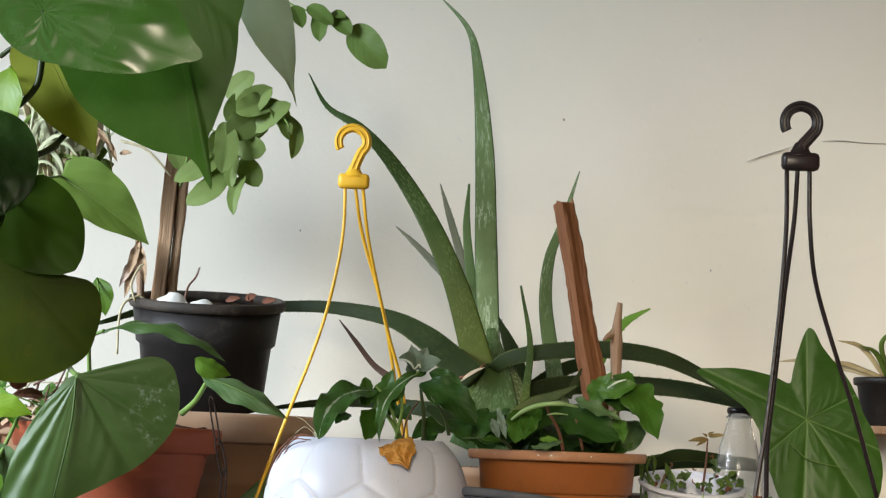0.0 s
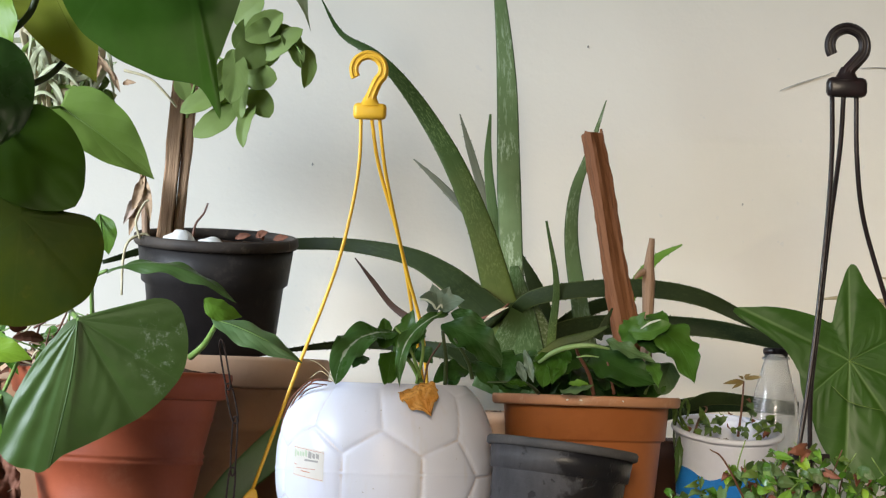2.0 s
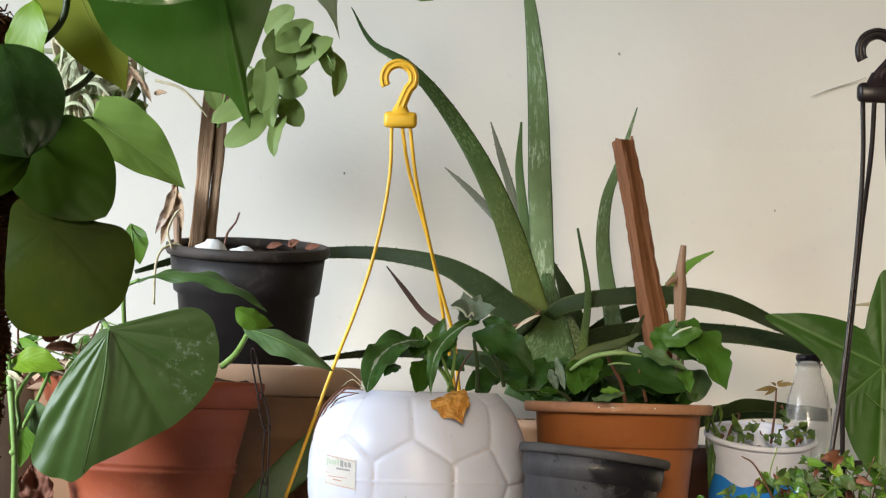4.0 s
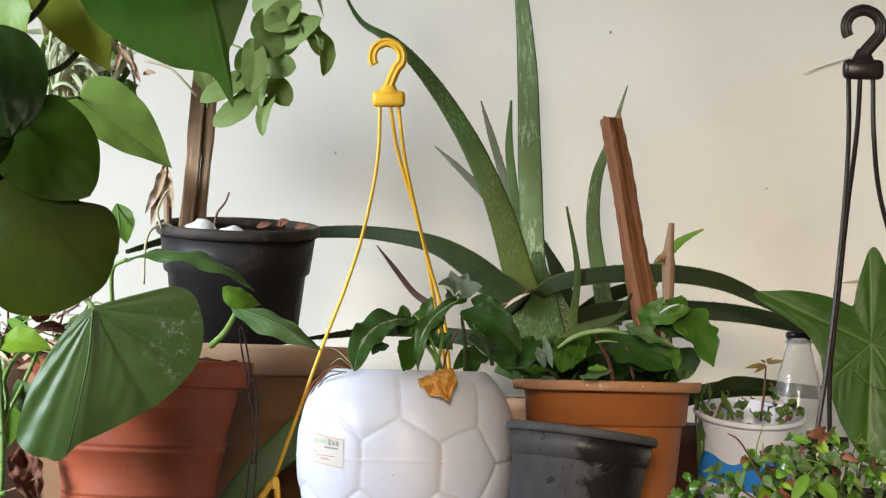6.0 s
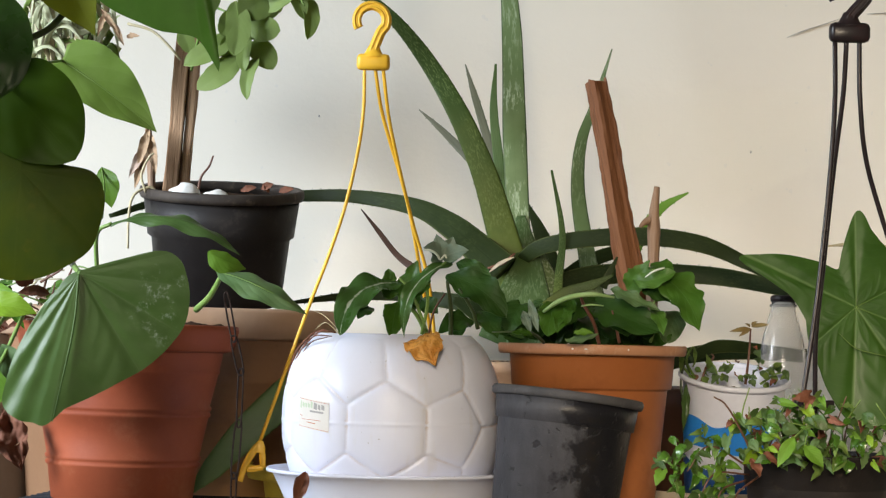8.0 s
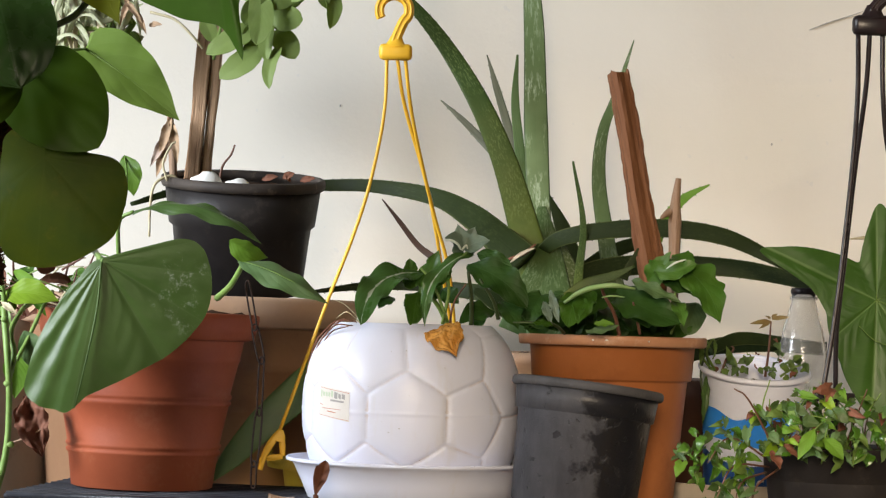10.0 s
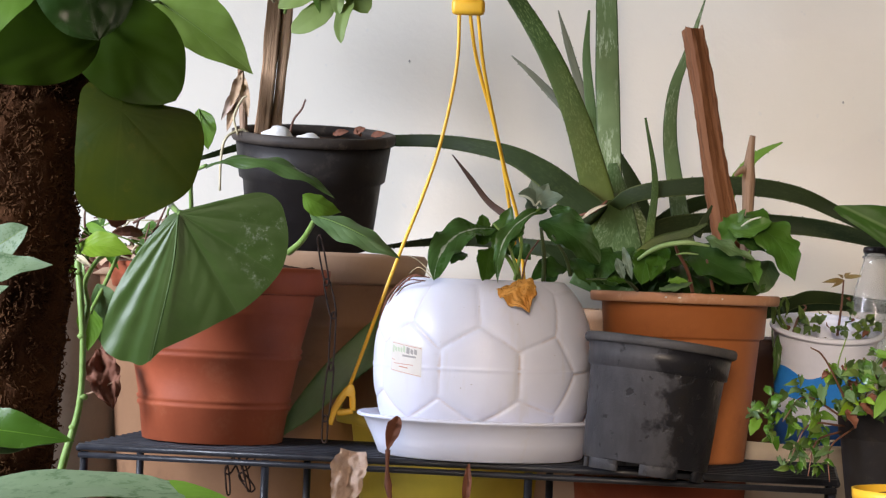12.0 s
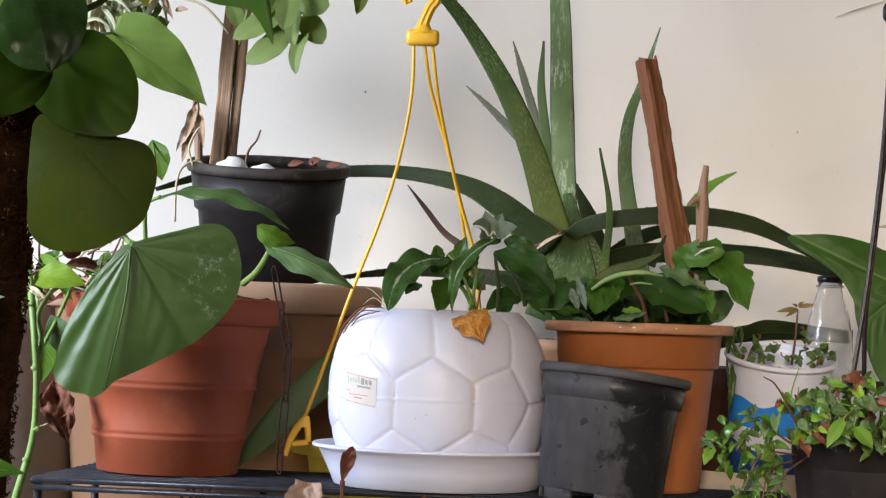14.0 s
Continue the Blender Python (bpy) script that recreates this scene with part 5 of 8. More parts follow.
aloe_leaf([(0.160, 2.930, 0.475), (0.178, 2.930, 0.520), (0.196, 2.950, 0.560), (0.207, 2.990, 0.600)], [50, 52, 46, 30], "aloe_pale", seed=23, thin=0.25, teeth=0.0012)
aloe_leaf([(0.252, 2.960, 0.480), (0.240, 2.960, 0.520), (0.232, 2.975, 0.560), (0.222, 3.010, 0.600)], [40, 44, 36, 10], "aloe", seed=24, thin=0.25, teeth=0.0012)
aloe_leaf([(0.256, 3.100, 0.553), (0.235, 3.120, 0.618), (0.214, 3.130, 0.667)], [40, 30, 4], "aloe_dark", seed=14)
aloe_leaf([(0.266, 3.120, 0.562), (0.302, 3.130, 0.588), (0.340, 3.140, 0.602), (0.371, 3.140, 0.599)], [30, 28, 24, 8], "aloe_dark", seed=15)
aloe_leaf([(-0.066, 2.960, 0.432), (-0.107, 2.930, 0.395), (-0.156, 2.920, 0.348), (-0.194, 2.920, 0.305), (-0.227, 2.920, 0.268)], [60, 62, 54, 38, 3], "sage", seed=16)
aloe_leaf([(0.060, 3.050, 0.570), (0.036, 3.060, 0.588), (0.011, 3.070, 0.619), (-0.014, 3.080, 0.650)], [14, 11, 9, 2], "umber", seed=17, teeth=0)
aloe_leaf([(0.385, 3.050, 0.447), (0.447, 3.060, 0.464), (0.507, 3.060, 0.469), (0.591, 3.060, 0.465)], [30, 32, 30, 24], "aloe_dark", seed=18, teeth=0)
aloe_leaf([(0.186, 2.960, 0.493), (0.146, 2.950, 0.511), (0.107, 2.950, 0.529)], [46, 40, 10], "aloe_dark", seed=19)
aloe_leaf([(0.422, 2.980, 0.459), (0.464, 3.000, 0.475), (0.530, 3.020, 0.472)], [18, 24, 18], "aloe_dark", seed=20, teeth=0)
aloe_leaf([(0.212, 2.72, 0.52), (0.237, 2.72, 0.536), (0.268, 2.72, 0.545), (0.295, 2.72, 0.558)], [10, 15, 15, 3], "aloe_mid", seed=21, teeth=0.0016)
aloe_leaf([(0.283, 2.73, 0.542), (0.291, 2.73, 0.561), (0.3, 2.73, 0.58)], [13, 11, 3], "aloe_dark", seed=22, teeth=0.0016)
# cut end of a leaf
part("cut_end", blade((0.155, 2.925, 0.564), (0.187, 2.920, 0.584), 0.0046, "lance", sweep=-0.06, bend=0.04, fold=0.3, thick=0.002), "cut", aloe, "pale brown dried cut end")
part("cut_end", tube([(0.153, 2.930, 0.569), (0.172, 2.925, 0.576), (0.187, 2.925, 0.589)], [0.0015, 0.0026, 0.0011], 6), "dead", aloe, "dark brown dried skin")

# variegated arrowhead plant in the football planter
fp = thing("arrowhead_plant", (WX, WY, WZ + 0.07), "small arrowhead plant with white-veined dark leaves", "arrowhead plant", group="small arrowhead plants")
leaf(fp, "syng_white", (0.04, 2.68, 0.541), (-0.029, 2.61, 0.478), 0.0367, "oval", facing=(-0.2, -1, 0.4), bend=0.1, fold=0.2, sweep=0.17, wave=0.045, ripple=2.6, rows=24, cols=12, rag=0.18, pleat=(0.009, 0.010), seed=1)
leaf(fp, "syng", (0.027, 2.69, 0.522), (0.025, 2.68, 0.558), 0.0200, "oval", facing=(0.2, -1, 0.1), bend=0.08, fold=0.22, sweep=0, wave=0.045, ripple=2.6, rows=24, cols=12, rag=0.3, pleat=(0.009, 0.010), seed=2)
leaf(fp, "syng", (0.05, 2.69, 0.505), (0.059, 2.68, 0.569), 0.0333, "ovate", facing=(-0.3, -1, 0.1), bend=0.06, fold=0.2, sweep=-0.04, wave=0.045, ripple=2.6, rows=24, cols=12, rag=0.35, pleat=(0.009, 0.010), seed=3)
leaf(fp, "syng", (0.036, 2.67, 0.519), (0.03, 2.64, 0.474), 0.0276, "ovate", facing=(0.2, -1, 0.2), bend=0.08, fold=0.24, sweep=0.03, wave=0.045, ripple=2.6, rows=24, cols=12, rag=0.3, pleat=(0.009, 0.010), seed=4)
leaf(fp, "syng_white", (0.098, 2.67, 0.567), (0.045, 2.62, 0.477), 0.0197, "lance", facing=(-0.35, -1, 0.2), bend=0.08, fold=0.2, sweep=0.16, wave=0.045, ripple=2.6, rows=24, cols=12, rag=0.1, pleat=(0.009, 0.010), seed=5)
leaf(fp, "syng", (0.072, 2.68, 0.549), (0.054, 2.66, 0.522), 0.0172, "ovate", facing=(0.1, -1, 0.3), bend=0.08, fold=0.2, sweep=0, wave=0.045, ripple=2.6, rows=24, cols=12, rag=0.3, pleat=(0.009, 0.010), seed=6)
leaf(fp, "silver", (0.088, 2.66, 0.572), (0.065, 2.64, 0.582), 0.0197, "ovate", facing=(-0.1, -1, 0.5), bend=0.06, fold=0.2, sweep=0.1, wave=0.045, ripple=2.6, rows=24, cols=12, rag=0.25, pleat=(0.009, 0.010), seed=7)
leaf(fp, "silver", (0.089, 2.67, 0.571), (0.08, 2.665, 0.6), 0.0291, "arrow", facing=(0, -1, 0.35), bend=0.05, fold=0.2, sweep=0, wave=0.045, ripple=2.6, rows=24, cols=12, rag=0.2, pleat=(0.009, 0.010), seed=8)
leaf(fp, "silver", (0.088, 2.66, 0.57), (0.118, 2.65, 0.581), 0.0224, "ovate", facing=(0.2, -1, 0.45), bend=0.06, fold=0.2, sweep=-0.05, wave=0.045, ripple=2.6, rows=24, cols=12, rag=0.25, pleat=(0.009, 0.010), seed=9)
leaf(fp, "silver", (0.089, 2.68, 0.572), (0.101, 2.675, 0.597), 0.0199, "ovate", facing=(0.2, -1, 0.3), bend=0.06, fold=0.2, sweep=0, wave=0.045, ripple=2.6, rows=24, cols=12, rag=0.25, pleat=(0.009, 0.010), seed=10)
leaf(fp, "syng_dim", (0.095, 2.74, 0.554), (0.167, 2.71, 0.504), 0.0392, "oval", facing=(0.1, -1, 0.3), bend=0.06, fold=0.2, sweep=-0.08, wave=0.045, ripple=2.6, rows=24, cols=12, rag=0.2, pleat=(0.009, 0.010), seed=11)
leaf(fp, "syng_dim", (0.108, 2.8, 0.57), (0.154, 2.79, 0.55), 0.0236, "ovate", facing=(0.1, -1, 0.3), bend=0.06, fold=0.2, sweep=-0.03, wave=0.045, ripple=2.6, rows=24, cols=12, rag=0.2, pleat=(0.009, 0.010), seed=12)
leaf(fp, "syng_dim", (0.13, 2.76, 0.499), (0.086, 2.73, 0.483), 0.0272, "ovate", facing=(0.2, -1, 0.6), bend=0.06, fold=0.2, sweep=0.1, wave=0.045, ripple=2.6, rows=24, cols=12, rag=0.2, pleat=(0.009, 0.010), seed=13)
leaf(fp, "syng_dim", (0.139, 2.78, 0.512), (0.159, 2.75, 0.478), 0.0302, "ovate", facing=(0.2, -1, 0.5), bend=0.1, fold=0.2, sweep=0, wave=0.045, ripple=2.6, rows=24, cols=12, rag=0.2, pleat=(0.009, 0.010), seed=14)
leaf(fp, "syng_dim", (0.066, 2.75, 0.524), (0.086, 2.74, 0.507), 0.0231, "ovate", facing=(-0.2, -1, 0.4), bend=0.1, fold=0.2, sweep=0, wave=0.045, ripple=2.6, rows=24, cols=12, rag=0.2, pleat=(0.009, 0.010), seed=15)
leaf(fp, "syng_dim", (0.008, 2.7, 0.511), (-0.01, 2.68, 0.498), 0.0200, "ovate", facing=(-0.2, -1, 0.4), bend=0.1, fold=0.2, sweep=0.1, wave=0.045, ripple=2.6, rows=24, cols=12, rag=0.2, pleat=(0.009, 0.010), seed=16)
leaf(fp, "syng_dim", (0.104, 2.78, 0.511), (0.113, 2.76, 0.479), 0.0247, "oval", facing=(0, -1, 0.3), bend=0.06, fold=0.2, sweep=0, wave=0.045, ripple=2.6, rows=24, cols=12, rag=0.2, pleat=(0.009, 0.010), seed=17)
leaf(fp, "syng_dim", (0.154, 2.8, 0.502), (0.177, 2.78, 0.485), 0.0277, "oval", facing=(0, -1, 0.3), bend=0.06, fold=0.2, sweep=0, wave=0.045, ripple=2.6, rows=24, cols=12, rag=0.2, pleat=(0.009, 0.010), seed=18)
part("petiole", tube([(0.074, 2.7, 0.478), (0.063, 2.69, 0.499), (0.049, 2.68, 0.517)], [0.0040, 0.0030, 0.0022], 7), "stem", fp)
part("petiole", tube([(0.101, 2.72, 0.482), (0.1, 2.71, 0.514), (0.095, 2.7, 0.545)], [0.0030, 0.0026, 0.0020], 7), "stem_dark", fp)
part("petiole", tube([(0.134, 2.74, 0.49), (0.127, 2.73, 0.511), (0.11, 2.72, 0.537)], [0.0026, 0.0022, 0.0016], 7), "stem_dark", fp)
part("petiole", tube([(0.074, 2.69, 0.48), (0.079, 2.68, 0.508), (0.092, 2.67, 0.53)], [0.0013, 0.0012, 0.0010], 7), "stem_red", fp)
part("petiole", tube([(0.07, 2.665, 0.489), (0.053, 2.66, 0.529), (0.038, 2.66, 0.547)], [0.0020, 0.0018, 0.0014], 7), "stem", fp)
part("petiole", tube([(0.066, 2.69, 0.482), (0.072, 2.68, 0.518), (0.072, 2.67, 0.546), (0.093, 2.665, 0.568)], [0.0022, 0.0020, 0.0016], 7), "stem", fp)
part("stripe", tube([(0.065, 2.63, 0.579), (0.072, 2.63, 0.579), (0.08, 2.63, 0.575), (0.084, 2.635, 0.569)], [0.0012, 0.0016, 0.0014], 7), "white_vein", fp)
part("stripe", tube([(0.085, 2.635, 0.568), (0.09, 2.635, 0.574), (0.092, 2.635, 0.57)], [0.0010, 0.0012, 0.0008], 7), "white_vein", fp)
part("root", tube([(-0.034, 2.65, 0.481), (-0.051, 2.66, 0.483), (-0.066, 2.69, 0.472), (-0.08, 2.715, 0.454), (-0.09, 2.73, 0.426), (-0.094, 2.735, 0.396), (-0.096, 2.735, 0.365)], [0.0007, 0.0011, 0.0012, 0.0011, 0.0006], 5), "rootlet", fp)
part("root", tube([(-0.039, 2.65, 0.477), (-0.059, 2.66, 0.477), (-0.074, 2.69, 0.463), (-0.085, 2.715, 0.442), (-0.092, 2.73, 0.413), (-0.094, 2.735, 0.379), (-0.092, 2.735, 0.345)], [0.0006, 0.0010, 0.0010, 0.0009, 0.0005], 5), "rootlet", fp)
part("root", tube([(-0.044, 2.65, 0.476), (-0.064, 2.68, 0.469), (-0.078, 2.705, 0.449), (-0.087, 2.72, 0.429), (-0.092, 2.725, 0.402)], [0.0005, 0.0008, 0.0009, 0.0005], 5), "rootlet", fp)
part("root", tube([(-0.048, 2.66, 0.485), (-0.062, 2.68, 0.48), (-0.074, 2.7, 0.469), (-0.084, 2.72, 0.456), (-0.092, 2.735, 0.431), (-0.097, 2.74, 0.406)], [0.0005, 0.0009, 0.0009, 0.0004], 5), "rootlet", fp)
part("root", tube([(-0.029, 2.63, 0.479), (-0.042, 2.63, 0.491), (-0.049, 2.64, 0.492), (-0.058, 2.65, 0.485)], [0.0006, 0.0006, 0.0004], 5), "straw", fp)
part("root", tube([(-0.027, 2.63, 0.481), (-0.047, 2.64, 0.5), (-0.06, 2.65, 0.506)], [0.0006, 0.0006, 0.0003], 5), "straw", fp)
wither = thing("withered_leaf", (0.064, 2.630, 0.472), "crumpled orange-brown withered leaf draped over planter rim", "leaf")
part("blade", blade((0.062, 2.636, 0.478), (0.082, 2.604, 0.446), 0.0460, "heart", facing=(0, -1, 0.35), bend=0.20, fold=-0.22, wave=0.07, thick=0.0012, seed=5, rows=36, cols=26, ripple=3, crumple=0.10, rag=0.12, lobe=0.10), "dead_orange", wither)

# arrowhead plant in the orange-brown pot
tp = thing("arrowhead_plant", (TX, 2.79, SHELF + TZ), "leafy arrowhead plant with white-veined leaves in a pot", "arrowhead plant", group="small arrowhead plants")
leaf(tp, "syng", (0.337, 2.660, 0.560), (0.384, 2.610, 0.492), 0.0440, "ovate", facing=(0.2, -1, 0.3), bend=0.08, fold=0.15, sweep=-0.08, wave=0.045, ripple=2.6, rows=28, cols=14, rag=0.5, pleat=(0.009, 0.010), seed=1, lobe=0.12)
leaf(tp, "syng_big", (0.306, 2.68, 0.54), (0.33, 2.65, 0.574), 0.0291, "ovate", facing=(-0.2, -1, 0.4), bend=0.1, fold=0.2, sweep=0.1, wave=0.045, ripple=2.6, rows=24, cols=12, rag=0.3, pleat=(0.009, 0.010), seed=2)
leaf(tp, "syng_big", (0.311, 2.65, 0.551), (0.358, 2.63, 0.56), 0.0236, "oval", facing=(0.1, -1, 0.5), bend=0.1, fold=0.2, sweep=0.16, wave=0.045, ripple=2.6, rows=24, cols=12, rag=0.3, pleat=(0.009, 0.010), seed=3)
leaf(tp, "syng", (0.332, 2.66, 0.569), (0.355, 2.64, 0.551), 0.0250, "ovate", facing=(0.3, -1, 0.4), bend=0.1, fold=0.2, sweep=-0.1, wave=0.045, ripple=2.6, rows=24, cols=12, rag=0.3, pleat=(0.009, 0.010), seed=4)
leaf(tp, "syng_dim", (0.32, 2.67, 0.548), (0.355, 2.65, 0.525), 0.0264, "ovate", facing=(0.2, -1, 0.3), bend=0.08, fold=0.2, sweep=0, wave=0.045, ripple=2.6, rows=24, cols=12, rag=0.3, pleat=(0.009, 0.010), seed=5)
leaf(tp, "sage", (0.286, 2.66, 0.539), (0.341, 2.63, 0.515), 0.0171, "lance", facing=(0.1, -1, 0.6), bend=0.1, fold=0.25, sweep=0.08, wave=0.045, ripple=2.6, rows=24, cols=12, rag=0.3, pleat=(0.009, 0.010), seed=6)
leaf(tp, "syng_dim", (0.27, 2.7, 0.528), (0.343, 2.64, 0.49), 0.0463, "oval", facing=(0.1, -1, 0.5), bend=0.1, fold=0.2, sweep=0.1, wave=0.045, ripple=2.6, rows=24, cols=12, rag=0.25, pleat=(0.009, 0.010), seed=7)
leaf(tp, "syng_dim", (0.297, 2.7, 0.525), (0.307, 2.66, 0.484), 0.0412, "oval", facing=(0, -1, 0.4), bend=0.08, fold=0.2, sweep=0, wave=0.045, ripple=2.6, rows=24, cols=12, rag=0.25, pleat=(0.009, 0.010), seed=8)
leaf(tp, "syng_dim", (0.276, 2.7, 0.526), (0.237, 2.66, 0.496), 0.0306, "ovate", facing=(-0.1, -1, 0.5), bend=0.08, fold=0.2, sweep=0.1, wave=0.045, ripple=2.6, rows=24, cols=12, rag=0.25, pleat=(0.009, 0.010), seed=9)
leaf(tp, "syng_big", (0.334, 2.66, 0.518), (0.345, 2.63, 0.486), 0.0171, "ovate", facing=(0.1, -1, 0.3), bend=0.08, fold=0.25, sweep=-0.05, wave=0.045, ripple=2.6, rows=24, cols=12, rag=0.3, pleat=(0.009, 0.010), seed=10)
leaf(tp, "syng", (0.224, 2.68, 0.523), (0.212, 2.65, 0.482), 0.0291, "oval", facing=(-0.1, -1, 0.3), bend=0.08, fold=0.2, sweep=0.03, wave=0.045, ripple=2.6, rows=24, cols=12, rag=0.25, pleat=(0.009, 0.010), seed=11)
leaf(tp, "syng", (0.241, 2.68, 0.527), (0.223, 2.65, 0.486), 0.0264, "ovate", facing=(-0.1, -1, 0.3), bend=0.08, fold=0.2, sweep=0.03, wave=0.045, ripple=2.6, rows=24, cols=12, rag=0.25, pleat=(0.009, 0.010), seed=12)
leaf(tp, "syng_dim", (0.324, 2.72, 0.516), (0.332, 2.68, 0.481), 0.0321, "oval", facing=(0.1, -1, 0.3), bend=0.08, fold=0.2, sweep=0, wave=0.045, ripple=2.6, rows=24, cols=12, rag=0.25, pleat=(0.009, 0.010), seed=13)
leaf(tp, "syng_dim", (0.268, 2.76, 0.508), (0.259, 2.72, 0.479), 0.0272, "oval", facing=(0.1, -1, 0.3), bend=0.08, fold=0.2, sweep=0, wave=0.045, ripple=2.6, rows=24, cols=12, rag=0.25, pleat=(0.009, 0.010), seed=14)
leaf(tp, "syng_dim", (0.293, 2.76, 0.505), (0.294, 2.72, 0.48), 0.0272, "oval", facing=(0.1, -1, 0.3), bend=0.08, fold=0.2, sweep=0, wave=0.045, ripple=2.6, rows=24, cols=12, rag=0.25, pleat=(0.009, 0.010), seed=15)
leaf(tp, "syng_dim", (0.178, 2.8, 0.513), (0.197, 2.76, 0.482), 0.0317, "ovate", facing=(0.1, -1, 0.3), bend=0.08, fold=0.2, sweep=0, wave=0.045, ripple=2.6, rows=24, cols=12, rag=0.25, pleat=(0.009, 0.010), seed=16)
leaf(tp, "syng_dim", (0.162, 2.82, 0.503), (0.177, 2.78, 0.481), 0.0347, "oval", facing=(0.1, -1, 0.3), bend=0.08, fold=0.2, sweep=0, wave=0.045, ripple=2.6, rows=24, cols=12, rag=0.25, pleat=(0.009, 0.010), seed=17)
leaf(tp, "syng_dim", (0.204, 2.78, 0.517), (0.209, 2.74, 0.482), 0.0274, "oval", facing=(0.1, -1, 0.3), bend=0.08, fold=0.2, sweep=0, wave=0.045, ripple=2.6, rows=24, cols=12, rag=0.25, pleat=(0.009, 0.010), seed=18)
leaf(tp, "silver", (0.191, 2.67, 0.525), (0.202, 2.66, 0.487), 0.0099, "lance", facing=(-0.1, -1, 0.2), bend=0.05, fold=0.2, sweep=0, wave=0.045, ripple=2.6, rows=24, cols=12, rag=0.2, pleat=(0.009, 0.010), seed=19)
leaf(tp, "syng_white", (0.207, 2.69, 0.521), (0.218, 2.67, 0.493), 0.0146, "lance", facing=(0.1, -1, 0.2), bend=0.05, fold=0.2, sweep=0, wave=0.045, ripple=2.6, rows=24, cols=12, rag=0.3, pleat=(0.009, 0.010), seed=20)
leaf(tp, "silver", (0.185, 2.69, 0.512), (0.194, 2.68, 0.486), 0.0107, "ovate", facing=(0.1, -1, 0.2), bend=0.05, fold=0.2, sweep=0, wave=0.045, ripple=2.6, rows=24, cols=12, rag=0.4, pleat=(0.009, 0.010), seed=21)
leaf(tp, "sage", (0.378, 2.78, 0.517), (0.363, 2.76, 0.477), 0.0302, "oval", facing=(0.1, -1, 0.2), bend=0.05, fold=0.2, sweep=0, wave=0.045, ripple=2.6, rows=24, cols=12, rag=0.1, pleat=(0.009, 0.010), seed=22)
leaf(tp, "syng", (0.193, 2.64, 0.484), (0.169, 2.63, 0.486), 0.0091, "lance", facing=(0, -1, 0.6), bend=0.05, fold=0.3, sweep=0, wave=0.045, ripple=2.6, rows=24, cols=12, rag=0.2, pleat=(0.009, 0.010), seed=23)
leaf(tp, "fresh", (0.242, 2.64, 0.487), (0.264, 2.63, 0.487), 0.0091, "lance", facing=(0, -1, 0.6), bend=0.05, fold=0.3, sweep=0, wave=0.045, ripple=2.6, rows=24, cols=12, rag=0.2, pleat=(0.009, 0.010), seed=24)
leaf(tp, "sage", (0.234, 2.66, 0.478), (0.272, 2.65, 0.487), 0.0105, "lance", facing=(0, -1, 0.6), bend=0.05, fold=0.3, sweep=0.1, wave=0.045, ripple=2.6, rows=24, cols=12, rag=0.2, pleat=(0.009, 0.010), seed=25)
part("leaf_edge", tube([(0.207, 2.65, 0.511), (0.221, 2.635, 0.522), (0.238, 2.625, 0.529), (0.262, 2.62, 0.532), (0.287, 2.63, 0.529)], [0.0018, 0.0030, 0.0032, 0.0028, 0.0014], 7), "pale_stem", tp)
part("leaf_edge", tube([(0.249, 2.632, 0.518), (0.26, 2.63, 0.52), (0.275, 2.632, 0.519)], [0.0008, 0.0014, 0.0007], 7), "pale_stem", tp)
part("stripe", tube([(0.321, 2.615, 0.553), (0.331, 2.61, 0.56), (0.343, 2.61, 0.564)], [0.0008, 0.0014, 0.0010], 7), "white_vein", tp)
part("petiole", tube([(0.275, 2.68, 0.475), (0.267, 2.67, 0.5), (0.253, 2.66, 0.523), (0.25, 2.65, 0.533)], [0.0024, 0.0022, 0.0020, 0.0012], 7), "stem_red", tp)
part("petiole", tube([(0.299, 2.68, 0.477), (0.294, 2.67, 0.494), (0.288, 2.66, 0.514)], [0.0020, 0.0016, 0.0012], 7), "stem_red", tp)
part("petiole", tube([(0.209, 2.67, 0.475), (0.197, 2.65, 0.484), (0.183, 2.65, 0.487), (0.148, 2.66, 0.486)], [0.0022, 0.0018, 0.0016, 0.0010], 7), "stem_dark", tp)
part("petiole", tube([(0.333, 2.66, 0.515), (0.34, 2.66, 0.532), (0.347, 2.66, 0.547)], [0.0018, 0.0016, 0.0014], 7), "stem", tp)
part("petiole", tube([(0.338, 2.7, 0.478), (0.343, 2.69, 0.502), (0.333, 2.67, 0.525)], [0.0018, 0.0016, 0.0014], 7), "stem", tp)

# extra leaves that fill the hollow, two in three in the darkened copy
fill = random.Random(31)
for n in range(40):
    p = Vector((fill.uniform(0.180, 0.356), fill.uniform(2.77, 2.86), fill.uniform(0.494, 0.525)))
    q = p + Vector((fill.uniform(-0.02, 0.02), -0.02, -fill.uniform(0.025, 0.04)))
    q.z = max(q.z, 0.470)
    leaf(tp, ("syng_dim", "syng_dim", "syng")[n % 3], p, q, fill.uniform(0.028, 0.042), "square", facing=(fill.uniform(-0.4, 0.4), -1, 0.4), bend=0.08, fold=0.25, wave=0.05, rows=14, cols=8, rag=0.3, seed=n)

